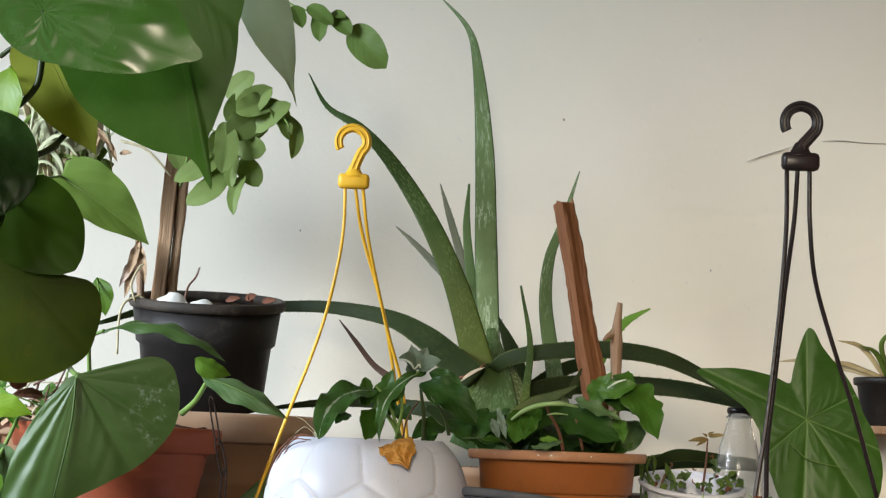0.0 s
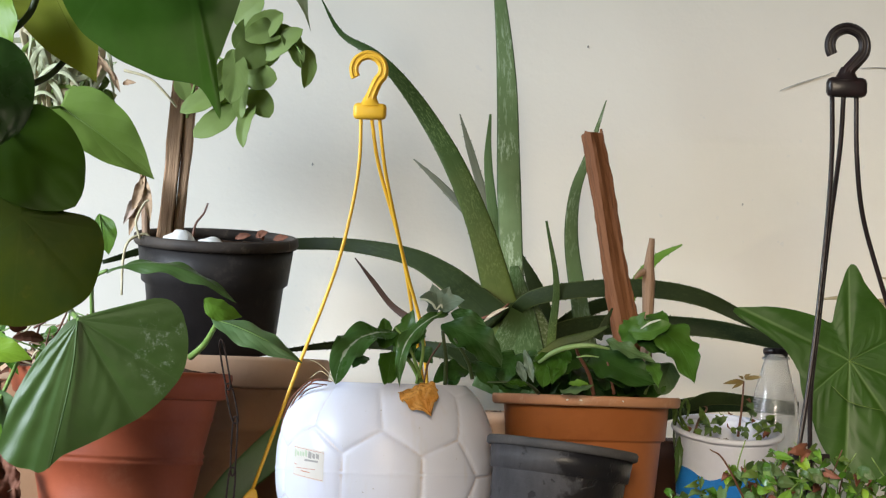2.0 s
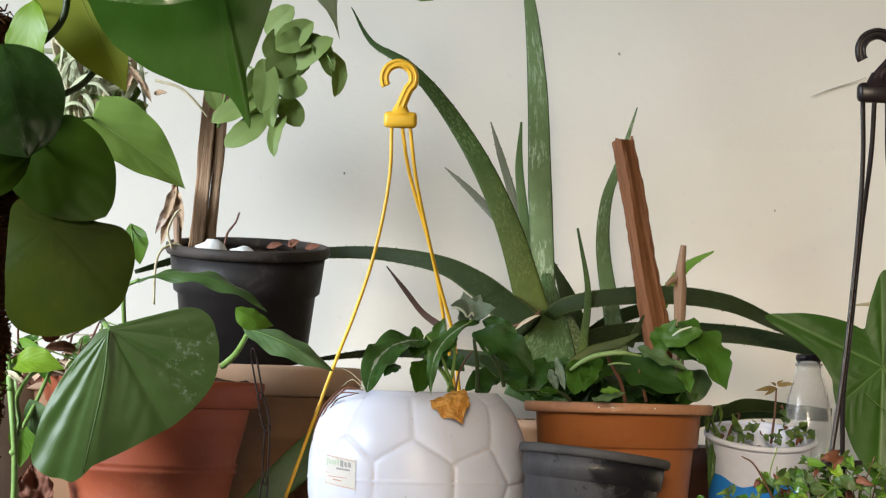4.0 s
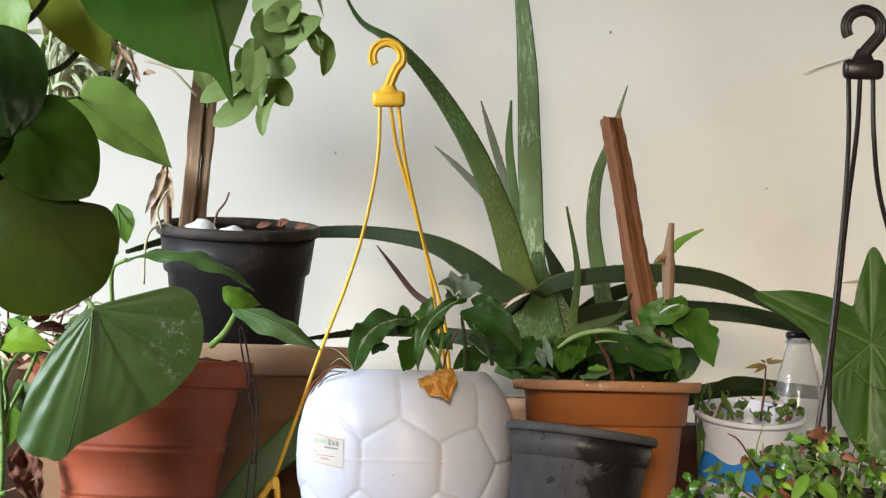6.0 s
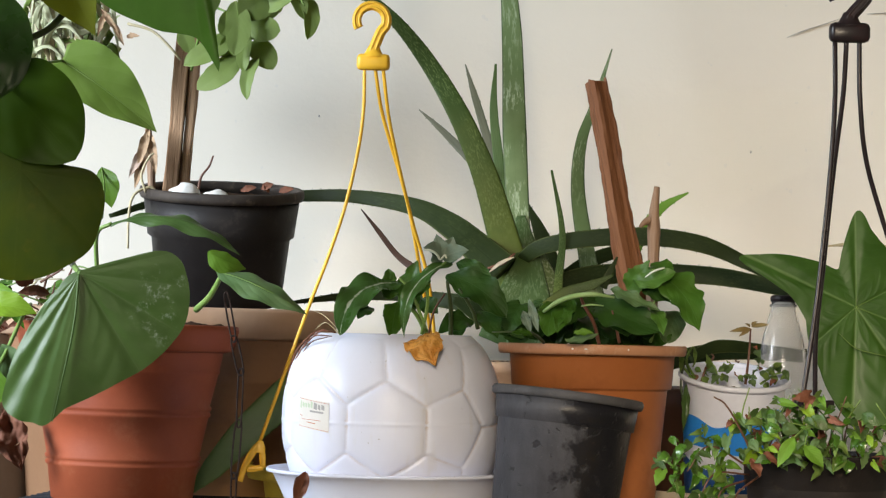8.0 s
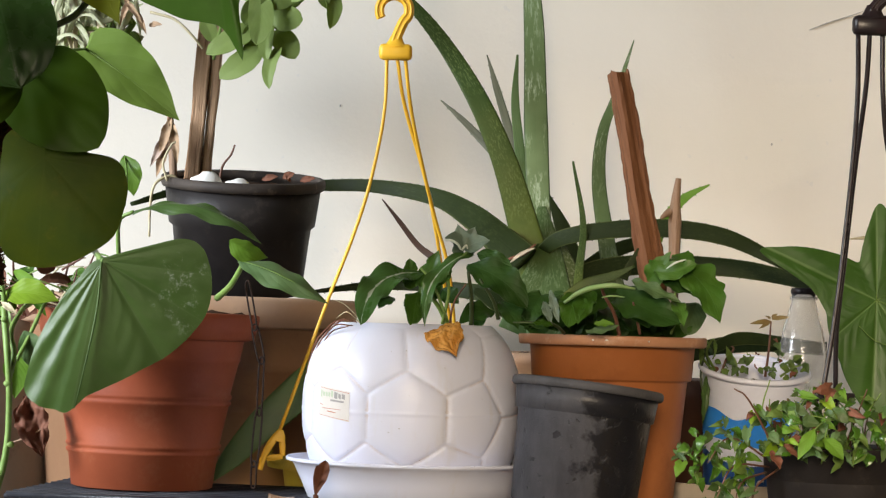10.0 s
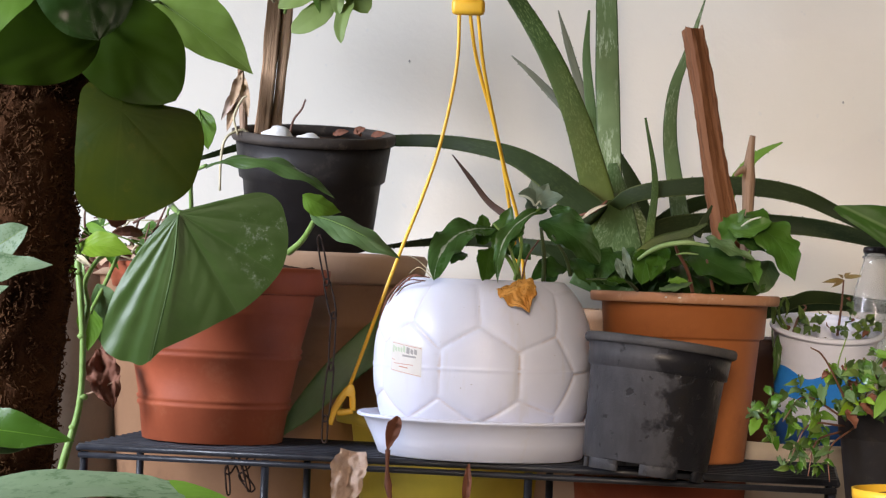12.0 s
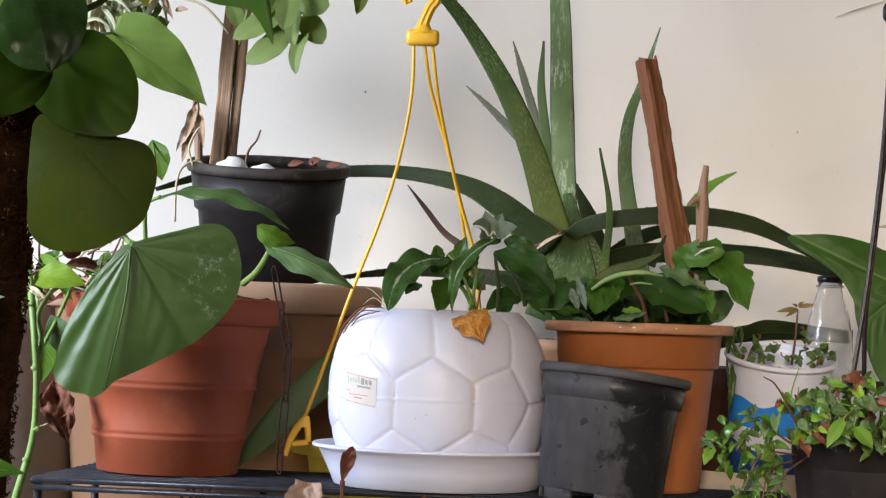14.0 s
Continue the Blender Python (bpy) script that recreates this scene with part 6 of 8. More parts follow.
# philodendron on its moss pole
pole = thing("moss_pole", (-0.455, 2.360, 0.470), "thick coconut-fibre moss pole wrapped in shaggy brown coir", "moss pole")
PXX, PYY = -0.469, 2.36
PTOP = 0.858
bm = bmesh.new()
NP, RP = 64, 90
grid = []
for i in range(RP + 1):
    z = PTOP * i / RP
    row = []
    for k in range(NP):
        a = 2 * math.pi * k / NP
        r = 0.0609 * (1 + 0.14 * noise.noise(Vector((3 * math.cos(a), 3 * math.sin(a), z * 26))) + 0.10 * noise.noise(Vector((9 * math.cos(a), 9 * math.sin(a), z * 70))))
        if i == RP:
            r *= 0.6
        row.append(bm.verts.new((PXX + r * math.cos(a) + 0.060 * (z - 0.42), PYY + r * math.sin(a), z)))
    grid.append(row)
for a, b2 in zip(grid, grid[1:]):
    for k in range(NP):
        bm.faces.new((a[k], a[(k + 1) % NP], b2[(k + 1) % NP], b2[k]))
bm.faces.new(grid[-1])
part("core", bm, "coir", pole)
verts, faces = [], []
hr = random.Random(3)
for i in range(15000):
    a, z = hr.uniform(math.pi * 0.95, math.pi * 2.05), hr.uniform(0.12, PTOP)
    r = 0.0609 * hr.uniform(0.96, 1.06)
    p = Vector((PXX + r * math.cos(a) + 0.060 * (z - 0.42), PYY + r * math.sin(a), z))
    out = Vector((math.cos(a), math.sin(a), 0))
    tang = Vector((-math.sin(a), math.cos(a), 0))
    d = (tang * hr.gauss(0, 0.7) + Vector((0, 0, hr.gauss(-0.3, 0.8))) + out * hr.uniform(0.0, 0.35)).normalized()
    turn = (d.cross(out)).normalized()
    clump = noise.noise(Vector((6 * math.cos(a), 6 * math.sin(a), z * 32)))
    if clump < hr.uniform(-0.5, 0.35):
        continue
    d = (d + Vector((noise.noise(p * 40), 0, noise.noise(p * 40 + Vector((9, 0, 0))))) * 1.6).normalized()
    turn = (d.cross(out)).normalized()
    size, wide = hr.uniform(0.003, 0.011), hr.uniform(0.0004, 0.0013)
    last = None
    for s in range(4):
        c = p + d * size * s / 3 + out * 0.004 * math.sin(s * 1.3) * hr.uniform(0.3, 1) + turn * size * hr.uniform(0.05, 0.4) * (s / 3) ** 2 * (1 if i % 2 else -1)
        n0 = len(verts)
        verts += [c + turn * wide, c - turn * wide, c + out * wide]
        if last is not None:
            for u in range(3):
                v = (u + 1) % 3
                faces.append((last + u, last + v, n0 + v, n0 + u))
        last = n0
me = bpy.data.meshes.new("fibres")
me.from_pydata([v - BASE[pole] for v in verts], [], faces)
me.materials.append(M["hair"])
fib = new("coir_fuzz", me)
fib.parent = pole
tagged(fib, "loose reddish coir fibres", kind="stuff")
BASE[fib] = BASE[pole]

ph = thing("philodendron", (PXX, PYY, 0.12), "climbing philodendron with large glossy heart-shaped leaves", "philodendron")
DEEP_LEAF = [(-150, 250), (-134.5, 264), (-126.2, 280), (-119, 294), (-111.7, 302), (-105.3, 311), (-98, 319), (-91.4, 330), (-85.2, 336), (-81.3, 345), (-79.3, 364), (-78.2, 385), (-77.6, 396), (-77.1, 404), (-77, 365), (-76.9, 382), (-76.9, 404), (-76.7, 350), (-76.7, 399), (-75.3, 322), (-72.9, 300), (-69, 274), (-62.4, 241), (-55.6, 215), (-46.8, 184), (-35.7, 157), (10, 130), (42, 150), (90, 60), (140, 200), (180, 215)]
part("leaf", lobed((-0.204, 2.27, 0.98), DEEP_LEAF, (-77, -118, -38, -158, 22), 0.000610, (-0.02, -1, -0.02), seam=95, cup=0.05, crease=0.008, swell=0.0012, edge=0.004, fold=(-77, -0.04, -0.03), rings=36, spokes=640), "philo_deep", ph, "large deep green drip-tipped heart leaf")
part("petiole", tube([(-0.363, 2.360, 0.993), (-0.298, 2.320, 1.044), (-0.204, 2.27, 0.98)], [0.0036, 0.003, 0.0026], 7), "stem_dark", ph)
GLOSSY = [(-155.1, 85), (-133, 82), (-100.2, 85), (-69.6, 101), (-47.6, 142), (-35.8, 186), (-26.1, 229), (-19.6, 260), (-14.5, 296), (-9.2, 272), (2.5, 240), (14.8, 212), (32, 164), (49.2, 91), (92, 24), (116.3, 68), (147.3, 83), (182, 86)]
part("leaf", lobed((-0.322, 2.17, 0.905), GLOSSY, (-15, -48, 20, -100, 150), 0.000580, (-0.05, -1, 0.13), seam=95, puffs=(2.4, 1.1), cup=0.05, crease=0.008, swell=0.012, edge=0.008, fold=(-15, 0.02, -0.06), pleats=((-42, 30, 2.5, 0.016),), rings=44, spokes=320), "philo_gloss", ph, "large glossy bright green heart leaf")
part("petiole", tube([(-0.403, 2.320, 0.920), (-0.362, 2.250, 0.926), (-0.322, 2.17, 0.905)], [0.0036, 0.003, 0.0026], 7), "stem_dark", ph)
leaf(ph, "olive", (-0.353, 2.340, 0.919), (-0.279, 2.320, 0.778), 0.0922, "heart", [(-0.395, 2.360, 0.889)], 0.0025, "stem_dark", facing=(-0.2, -1, -0.1), bend=0.02, fold=0.08, wave=0.01, rows=24, cols=18, seed=3, lobe=0.0, midrib="olive")
leaf(ph, "wilted", (-0.146, 2.420, 1.035), (-0.065, 2.400, 0.852), 0.0607, "drip", [(-0.199, 2.400, 1.061)], 0.002, facing=(-0.3, -1, 0.1), bend=0.04, fold=0.1, sweep=-0.05, wave=0.015, seed=4)
leaf(ph, "pale", (-0.362, 2.660, 0.792), (-0.247, 2.640, 0.709), 0.0780, "heart", [(-0.375, 2.500, 0.767), (-0.372, 2.600, 0.782)], 0.002, facing=(0.2, -1, 0.3), bend=0.06, fold=0.12, wave=0.012, rows=22, cols=16, seed=5, lobe=0.06, halves=(1.1, 0.85), midrib="pale")
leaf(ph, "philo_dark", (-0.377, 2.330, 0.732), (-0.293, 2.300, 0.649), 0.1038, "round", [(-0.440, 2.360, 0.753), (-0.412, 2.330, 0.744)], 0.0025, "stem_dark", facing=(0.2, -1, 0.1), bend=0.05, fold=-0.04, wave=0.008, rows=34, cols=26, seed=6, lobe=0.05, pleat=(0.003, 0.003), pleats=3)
OLIVE = [(-150.3, 91), (-126.6, 131), (-115.8, 172), (-106.7, 191), (-94.4, 196), (-78.1, 194), (-63.3, 189), (-47.8, 186), (-34, 170), (-12.7, 150), (0.9, 125), (9.8, 76), (60, 55), (110, 60), (150, 80), (176.3, 77)]
part("leaf", lobed((-0.349, 2.31, 0.638), OLIVE, (-92, -45, -8, -140, 160), 0.000570, (0.05, -1, 0.02), seam=90, cup=0.10, crease=0.012, swell=0.0015, edge=0.025, fold=(-92, -0.06, -0.10), rings=36, spokes=220), "philo_olive", ph, "ageing olive-green leaf with a rusty blotch")
part("petiole", tube([(-0.400, 2.380, 0.690), (-0.375, 2.390, 0.680), (-0.362, 2.4, 0.645)], [0.003, 0.0027, 0.0024], 7), "stem_dark", ph)
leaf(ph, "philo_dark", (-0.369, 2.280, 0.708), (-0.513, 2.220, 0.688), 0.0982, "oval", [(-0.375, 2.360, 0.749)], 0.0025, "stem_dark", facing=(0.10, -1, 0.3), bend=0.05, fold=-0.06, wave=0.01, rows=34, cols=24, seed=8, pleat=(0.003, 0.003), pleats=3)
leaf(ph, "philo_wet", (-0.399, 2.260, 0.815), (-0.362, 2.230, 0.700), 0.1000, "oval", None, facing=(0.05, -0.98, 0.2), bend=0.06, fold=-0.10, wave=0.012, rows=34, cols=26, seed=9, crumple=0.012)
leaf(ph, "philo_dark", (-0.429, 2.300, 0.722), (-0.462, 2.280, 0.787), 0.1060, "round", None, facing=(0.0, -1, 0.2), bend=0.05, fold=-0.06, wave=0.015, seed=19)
leaf(ph, "fresh", (-0.437, 2.180, 0.790), (-0.475, 2.140, 0.670), 0.1018, "heart", [(-0.501, 2.300, 0.823)], 0.0025, facing=(-0.2, -1, 0.4), bend=0.05, fold=-0.05, seed=10)
leaf(ph, "lime", (-0.374, 2.300, 0.868), (-0.376, 2.300, 0.775), 0.0500, "ovate", [(-0.397, 2.400, 0.857)], 0.002, facing=(-0.5, -1, 0.1), fold=0.1, seed=11)
leaf(ph, "fresh", (-0.298, 2.550, 0.660), (-0.286, 2.550, 0.615), 0.0291, "ovate", [(-0.290, 2.500, 0.601), (-0.292, 2.530, 0.634)], 0.0012, facing=(-0.4, -1, 0.1), fold=0.15, seed=12, sweep=-0.1)
HEART = [(-146.7, 45), (-137.6, 92), (-132.4, 138), (-128.5, 181), (-123.7, 231), (-120, 270), (-111.8, 282), (-106.3, 278), (-101.7, 277), (-94.3, 240), (-72.7, 208), (-53, 203), (-37, 203), (-25.3, 204), (-12.3, 197), (-0.6, 187), (11, 173), (18.4, 139), (20.6, 82), (25, 40), (40, 12), (120, 8), (170, 9)]
part("leaf", lobed((-0.281, 2.27, 0.534), HEART, (-100, -58, -30, -6, 14), 0.000560, seam=100, cup=0.06, crease=0.03, swell=0.003, edge=0.006, fold=(-100, -0.16, -0.22), pleats=((-140, -104, 3.0, 0.017), (-16, 22, 1.5, 0.009)), rings=44, spokes=420), "heart", ph, "broad waxy heart-shaped leaf with painted pale glints")
part("midrib", tube([(-0.282, 2.268, 0.533), (-0.286, 2.266, 0.477), (-0.304, 2.268, 0.386)], [0.0012, 0.0010, 0.0004], 6), "sage", ph)
part("petiole", tube([(-0.310, 2.380, 0.554), (-0.294, 2.320, 0.542), (-0.281, 2.27, 0.534)], [0.0036, 0.003, 0.0026], 7), "stem", ph)
part("petiole", tube([(-0.340, 2.300, 0.881), (-0.344, 2.300, 0.850), (-0.363, 2.310, 0.829), (-0.389, 2.340, 0.823)], [0.004, 0.0036, 0.004], 8), "stem_dark", ph)
part("petiole", tube([(-0.320, 2.380, 0.809), (-0.335, 2.370, 0.790), (-0.358, 2.360, 0.777), (-0.383, 2.360, 0.774)], [0.0034, 0.0036, 0.0042], 8), "stem_dark", ph)

# runner beside the pole
vine = thing("pothos_vine", (-0.437, 2.560, 0.231), "pale green trailing vine beside the moss pole", "vine")
part("stem", tube([(-0.445, 2.560, 0.180), (-0.438, 2.560, 0.250), (-0.421, 2.560, 0.320), (-0.419, 2.560, 0.384), (-0.423, 2.560, 0.434), (-0.432, 2.580, 0.485), (-0.440, 2.600, 0.520)], [0.0048, 0.0048, 0.0036, 0.0036, 0.0042, 0.0030], 9), "stem", vine)
part("stem", tube([(-0.421, 2.560, 0.402), (-0.417, 2.570, 0.434), (-0.423, 2.580, 0.460), (-0.415, 2.610, 0.486), (-0.405, 2.640, 0.496)], [0.0036, 0.0030, 0.0024], 8), "stem", vine)
part("stem", tube([(-0.419, 2.600, 0.427), (-0.409, 2.620, 0.454), (-0.398, 2.640, 0.487), (-0.395, 2.690, 0.507)], [0.0024, 0.0024], 8), "stem", vine)
leaf(vine, "lime", (-0.436, 2.600, 0.501), (-0.370, 2.580, 0.495), 0.0361, "ovate", None, facing=(0, -0.9, 0.6), bend=0.12, fold=0.2, seed=1)
leaf(vine, "fresh", (-0.425, 2.640, 0.433), (-0.423, 2.620, 0.382), 0.0279, "ovate", None, facing=(0.3, -1, 0.1), fold=0.3, seed=2)
leaf(vine, "sage", (-0.419, 2.700, 0.446), (-0.418, 2.700, 0.387), 0.0372, "ovate", None, facing=(0.3, -1, 0.1), fold=0.3, seed=3)
leaf(vine, "stem", (-0.439, 2.600, 0.491), (-0.425, 2.590, 0.465), 0.0085, "lance", None, name="sheath", facing=(0.3, -1, 0.1), fold=0.5, seed=4)

for place, size in (((-0.421, 2.560, 0.401), 0.0052), ((-0.416, 2.560, 0.333), 0.0048), ((-0.427, 2.560, 0.298), 0.0050), ((-0.429, 2.570, 0.472), 0.0042)):
    part("node", lump(place, (size, size, size * 0.8), 2, 0.35, size * 900), "stem", vine)
leaf(vine, "straw", (-0.435, 2.570, 0.492), (-0.413, 2.560, 0.478), 0.0076, "lance", None, name="sheath", facing=(0.2, -1, 0.3), fold=0.5, crumple=0.05, seed=8)
leaf(vine, "fresh", (-0.417, 2.570, 0.437), (-0.425, 2.570, 0.405), 0.0114, "lance", None, name="sheath", facing=(-0.2, -1, 0.1), fold=0.6, seed=9)
leaf(vine, "sage", (-0.415, 2.620, 0.460), (-0.392, 2.620, 0.411), 0.0297, "ovate", None, facing=(0.1, -1, 0.1), fold=0.2, bend=0.06, seed=10)

# variegated plant in front of the pole
vp = thing("variegated_plant", (-0.513, 2.180, 0.062), "low plant with pale variegated and green lance leaves", "houseplant")
crown = (-0.514, 2.200, 0.391)
leaf(vp, "variegated", (-0.495, 2.180, 0.452), (-0.407, 2.140, 0.513), 0.0418, "oval", [crown], facing=(0.2, -1, 0.4), bend=0.06, fold=0.15, rows=34, cols=18, seed=1, midrib="pale")
leaf(vp, "variegated", (-0.492, 2.140, 0.457), (-0.375, 2.100, 0.478), 0.0347, "ovate", [crown], facing=(0, -1, 0.7), bend=0.06, fold=0.1, rows=34, cols=18, seed=2)
leaf(vp, "variegated", (-0.481, 2.120, 0.421), (-0.415, 2.100, 0.457), 0.0260, "lance", [crown], facing=(0, -1, 0.8), bend=0.05, fold=0.1, seed=3)
low = (-0.513, 2.180, 0.062)
leaf(vp, "philo", (-0.493, 2.120, 0.326), (-0.346, 2.080, 0.318), 0.0437, "lance", [low], facing=(0, -0.9, 0.6), bend=0.12, fold=0.2, sweep=0.05, seed=4, midrib="fresh")
leaf(vp, "sage", (-0.492, 2.120, 0.294), (-0.361, 2.100, 0.316), 0.0208, "lance", [low], facing=(0, -0.9, 0.6), bend=-0.05, fold=0.2, sweep=-0.06, seed=5)
leaf(vp, "variegated", (-0.504, 2.050, 0.251), (-0.192, 1.980, 0.278), 0.0645, "lance", [low], facing=(0, -0.35, 1.0), bend=0.06, fold=0.08, wave=0.004, seed=6)
leaf(vp, "fresh", (-0.333, 2.030, 0.254), (-0.190, 1.970, 0.280), 0.0446, "lance", None, facing=(0.1, -0.6, 1.0), wave=0.004, bend=0.08, fold=0.12, seed=7)
floor_pot = simple_pot("floor_pot", pose(PXX, 2.32, 0.0), [(0.09, 0), (0.094, 0.003), (0.115, 0.13), (0.124, 0.132), (0.126, 0.15), (0.122, 0.153)], "brick", "terracotta pot on the floor holding the moss pole", soil_z=0.14, soil_r=0.111)

# plants in the ribbed pot
rp = thing("pothos_plant", (RX, 2.83, RZ + 300 * K), "pothos plant with narrow arched green leaves in ribbed pot", "pothos")
leaf(rp, "sage", (-0.171, 2.700, 0.549), (-0.069, 2.660, 0.502), 0.0370, "ovate", [(-0.208, 2.780, 0.506), (-0.188, 2.730, 0.522)], 0.0036, facing=(0.15, -0.8, 0.7), bend=0.12, fold=-0.32, sweep=0.05, wave=0.02, rows=26, cols=14, seed=1, lobe=0.08, crumple=0.01, midrib="pothos")
leaf(rp, "pothos_dim", (-0.299, 2.66, 0.603), (-0.146, 2.62, 0.568), 0.0270, "lance", [(-0.326, 2.760, 0.487), (-0.319, 2.700, 0.540), (-0.317, 2.670, 0.590)], 0.0027, facing=(0.1, -0.7, 0.9), bend=0.14, fold=-0.35, sweep=-0.05, wave=0.02, rows=30, cols=14, seed=2)
leaf(rp, "fresh", (-0.183, 2.620, 0.571), (-0.138, 2.615, 0.552), 0.0300, "ovate", None, facing=(0.1, -0.8, 0.6), bend=0.14, fold=-0.25, sweep=0.16, rows=20, cols=12, seed=3)
for n in range(9):
    foot = Vector((-0.439, 2.800, 0.478)) + Vector((0.0152 * n + rnd.uniform(-0.014, 0.014), 0, 0))
    part("stem", tube([foot, foot + Vector((rnd.uniform(-0.025, 0.025), -0.06, 0.026)), foot + Vector((rnd.uniform(-0.035, 0.035), -0.08, rnd.uniform(0.04, 0.06)))], [0.0016, 0.0012, 0.0008], 6), "stem" if n % 2 else "stem_red", rp)
for n in range(16):
    root_ = Vector((-0.470, 2.760, 0.482)) + Vector((rnd.uniform(0, 0.14), 0, rnd.uniform(0, 0.058)))
    leaf(rp, ("fresh", "philo", "dead")[n % 3], root_, root_ + Vector((rnd.uniform(-0.038, 0.038), -0.03, rnd.uniform(-0.030, 0.003))), rnd.uniform(0.008, 0.018), "ovate", None, facing=(rnd.uniform(-0.6, 0.6), -1, rnd.uniform(0, 0.8)), fold=0.3, rows=8, cols=6, seed=n)

litter = thing("leaf_litter", (-0.419, 2.900, 0.485), "tangle of dry stems and shed leaves behind the pots", "litter")
for n in range(78):
    p = Vector((-0.543, 2.950, 0.470)) + Vector((rnd.uniform(0, 0.25), rnd.uniform(-0.06, 0.06), rnd.uniform(0, 0.075)))
    if n % 2:
        part("stem", tube([p, p + Vector((rnd.uniform(-0.03, 0.03), -0.01, 0.02)), p + Vector((rnd.uniform(-0.05, 0.05), -0.02, rnd.uniform(0.015, 0.05)))], [0.0016, 0.0014, 0.0008], 6), ("stem_red", "twig", "stem", "straw")[n // 2 % 4], litter)
    else:
        leaf(litter, ("philo_dark", "dead", "philo", "pothos", "syng")[n // 2 % 5], p, p + Vector((rnd.uniform(-0.04, 0.04), -0.02, rnd.uniform(-0.03, 0.02))), rnd.uniform(0.012, 0.026), facing=(rnd.uniform(-0.6, 0.6), -1, rnd.uniform(0, 0.8)), fold=0.3, rows=8, cols=6, seed=n)

bits = thing("dry_leaf_bits", (-0.149, 2.990, 0.666), "brown dry leaf bits scattered on the soil of the black pot", "leaf bits")
leaf(bits, "dead", (-0.171, 2.985, 0.665), (-0.150, 2.980, 0.670), 0.0089, "lance", fold=0.4, wave=0.06, rows=10, cols=6, seed=0, name="flake")
leaf(bits, "dead", (-0.144, 2.985, 0.668), (-0.128, 2.980, 0.675), 0.0103, "lance", fold=0.4, wave=0.06, rows=10, cols=6, seed=1, name="flake")
leaf(bits, "dead", (-0.121, 2.985, 0.665), (-0.101, 2.980, 0.669), 0.0089, "lance", fold=0.4, wave=0.06, rows=10, cols=6, seed=2, name="flake")
leaf(bits, "dead", (-0.134, 2.985, 0.664), (-0.141, 2.980, 0.673), 0.0059, "lance", fold=0.4, wave=0.06, rows=10, cols=6, seed=3, name="flake")

# leafy branches on the stake
br = thing("leafy_branch", (-0.241, 3.000, 0.823), "branch with drooping pale green oval leaves on stake", "branch")
part("stem", tube([(-0.243, 3.020, 0.826), (-0.220, 2.980, 0.909), (-0.182, 2.950, 0.969), (-0.141, 2.920, 0.950), (-0.108, 2.900, 0.925), (-0.089, 2.880, 0.896)], [0.0022, 0.002, 0.0016, 0.001], 7), "stem", br)
part("stem", tube([(-0.220, 2.980, 0.909), (-0.186, 2.950, 0.890), (-0.160, 2.940, 0.851), (-0.156, 2.940, 0.828)], [0.0016, 0.0012, 0.0008], 7), "stem", br)
leaf(br, "spray", (-0.177, 2.921, 0.938), (-0.141, 2.907, 0.972), 0.0323, "oval", facing=(-0.30, -1, 0.10), bend=0.06, fold=0.12, sweep=0.00, wave=0.012, rows=18, cols=12, rag=0.04, crumple=0.006, seed=0)
leaf(br, "spray", (-0.151, 2.923, 0.943), (-0.177, 2.909, 0.905), 0.0323, "oval", facing=(0.25, -1, 0.00), bend=0.06, fold=0.10, sweep=0.00, wave=0.012, rows=18, cols=12, rag=0.04, crumple=0.006, seed=1)
leaf(br, "spray", (-0.160, 2.911, 0.914), (-0.115, 2.897, 0.951), 0.0366, "oval", facing=(-0.10, -1, 0.15), bend=0.05, fold=0.42, sweep=0.00, wave=0.012, rows=18, cols=12, rag=0.04, crumple=0.006, seed=2)
leaf(br, "spray", (-0.140, 2.905, 0.891), (-0.089, 2.891, 0.930), 0.0309, "oval", facing=(-0.50, -1, 0.20), bend=0.06, fold=0.15, sweep=0.00, wave=0.012, rows=18, cols=12, rag=0.04, crumple=0.006, seed=3)
leaf(br, "spray", (-0.132, 2.907, 0.916), (-0.174, 2.893, 0.883), 0.0428, "oval", facing=(0.30, -1, 0.00), bend=0.05, fold=0.10, sweep=0.00, wave=0.012, rows=18, cols=12, rag=0.04, crumple=0.006, seed=4)
leaf(br, "spray", (-0.178, 2.899, 0.902), (-0.177, 2.885, 0.830), 0.0330, "oval", facing=(0.05, -1, -0.05), bend=0.04, fold=0.12, sweep=-0.06, wave=0.012, rows=18, cols=12, rag=0.04, crumple=0.006, seed=5)
leaf(br, "spray", (-0.164, 2.915, 0.872), (-0.120, 2.901, 0.866), 0.0345, "oval", facing=(0.35, -1, -0.10), bend=0.05, fold=0.10, sweep=0.00, wave=0.012, rows=18, cols=12, rag=0.04, crumple=0.006, seed=6)
leaf(br, "spray", (-0.155, 2.917, 0.854), (-0.128, 2.903, 0.816), 0.0330, "oval", facing=(0.30, -1, 0.05), bend=0.06, fold=0.10, sweep=0.00, wave=0.012, rows=18, cols=12, rag=0.04, crumple=0.006, seed=7)
leaf(br, "spray", (-0.161, 2.911, 0.860), (-0.165, 2.897, 0.811), 0.0197, "oval", facing=(-0.20, -1, 0.00), bend=0.08, fold=0.25, sweep=0.05, wave=0.012, rows=18, cols=12, rag=0.04, crumple=0.006, seed=8)
leaf(br, "spray", (-0.147, 2.905, 0.832), (-0.160, 2.891, 0.775), 0.0190, "oval", facing=(-0.35, -1, 0.00), bend=0.10, fold=0.25, sweep=0.08, wave=0.012, rows=18, cols=12, rag=0.04, crumple=0.006, seed=9)
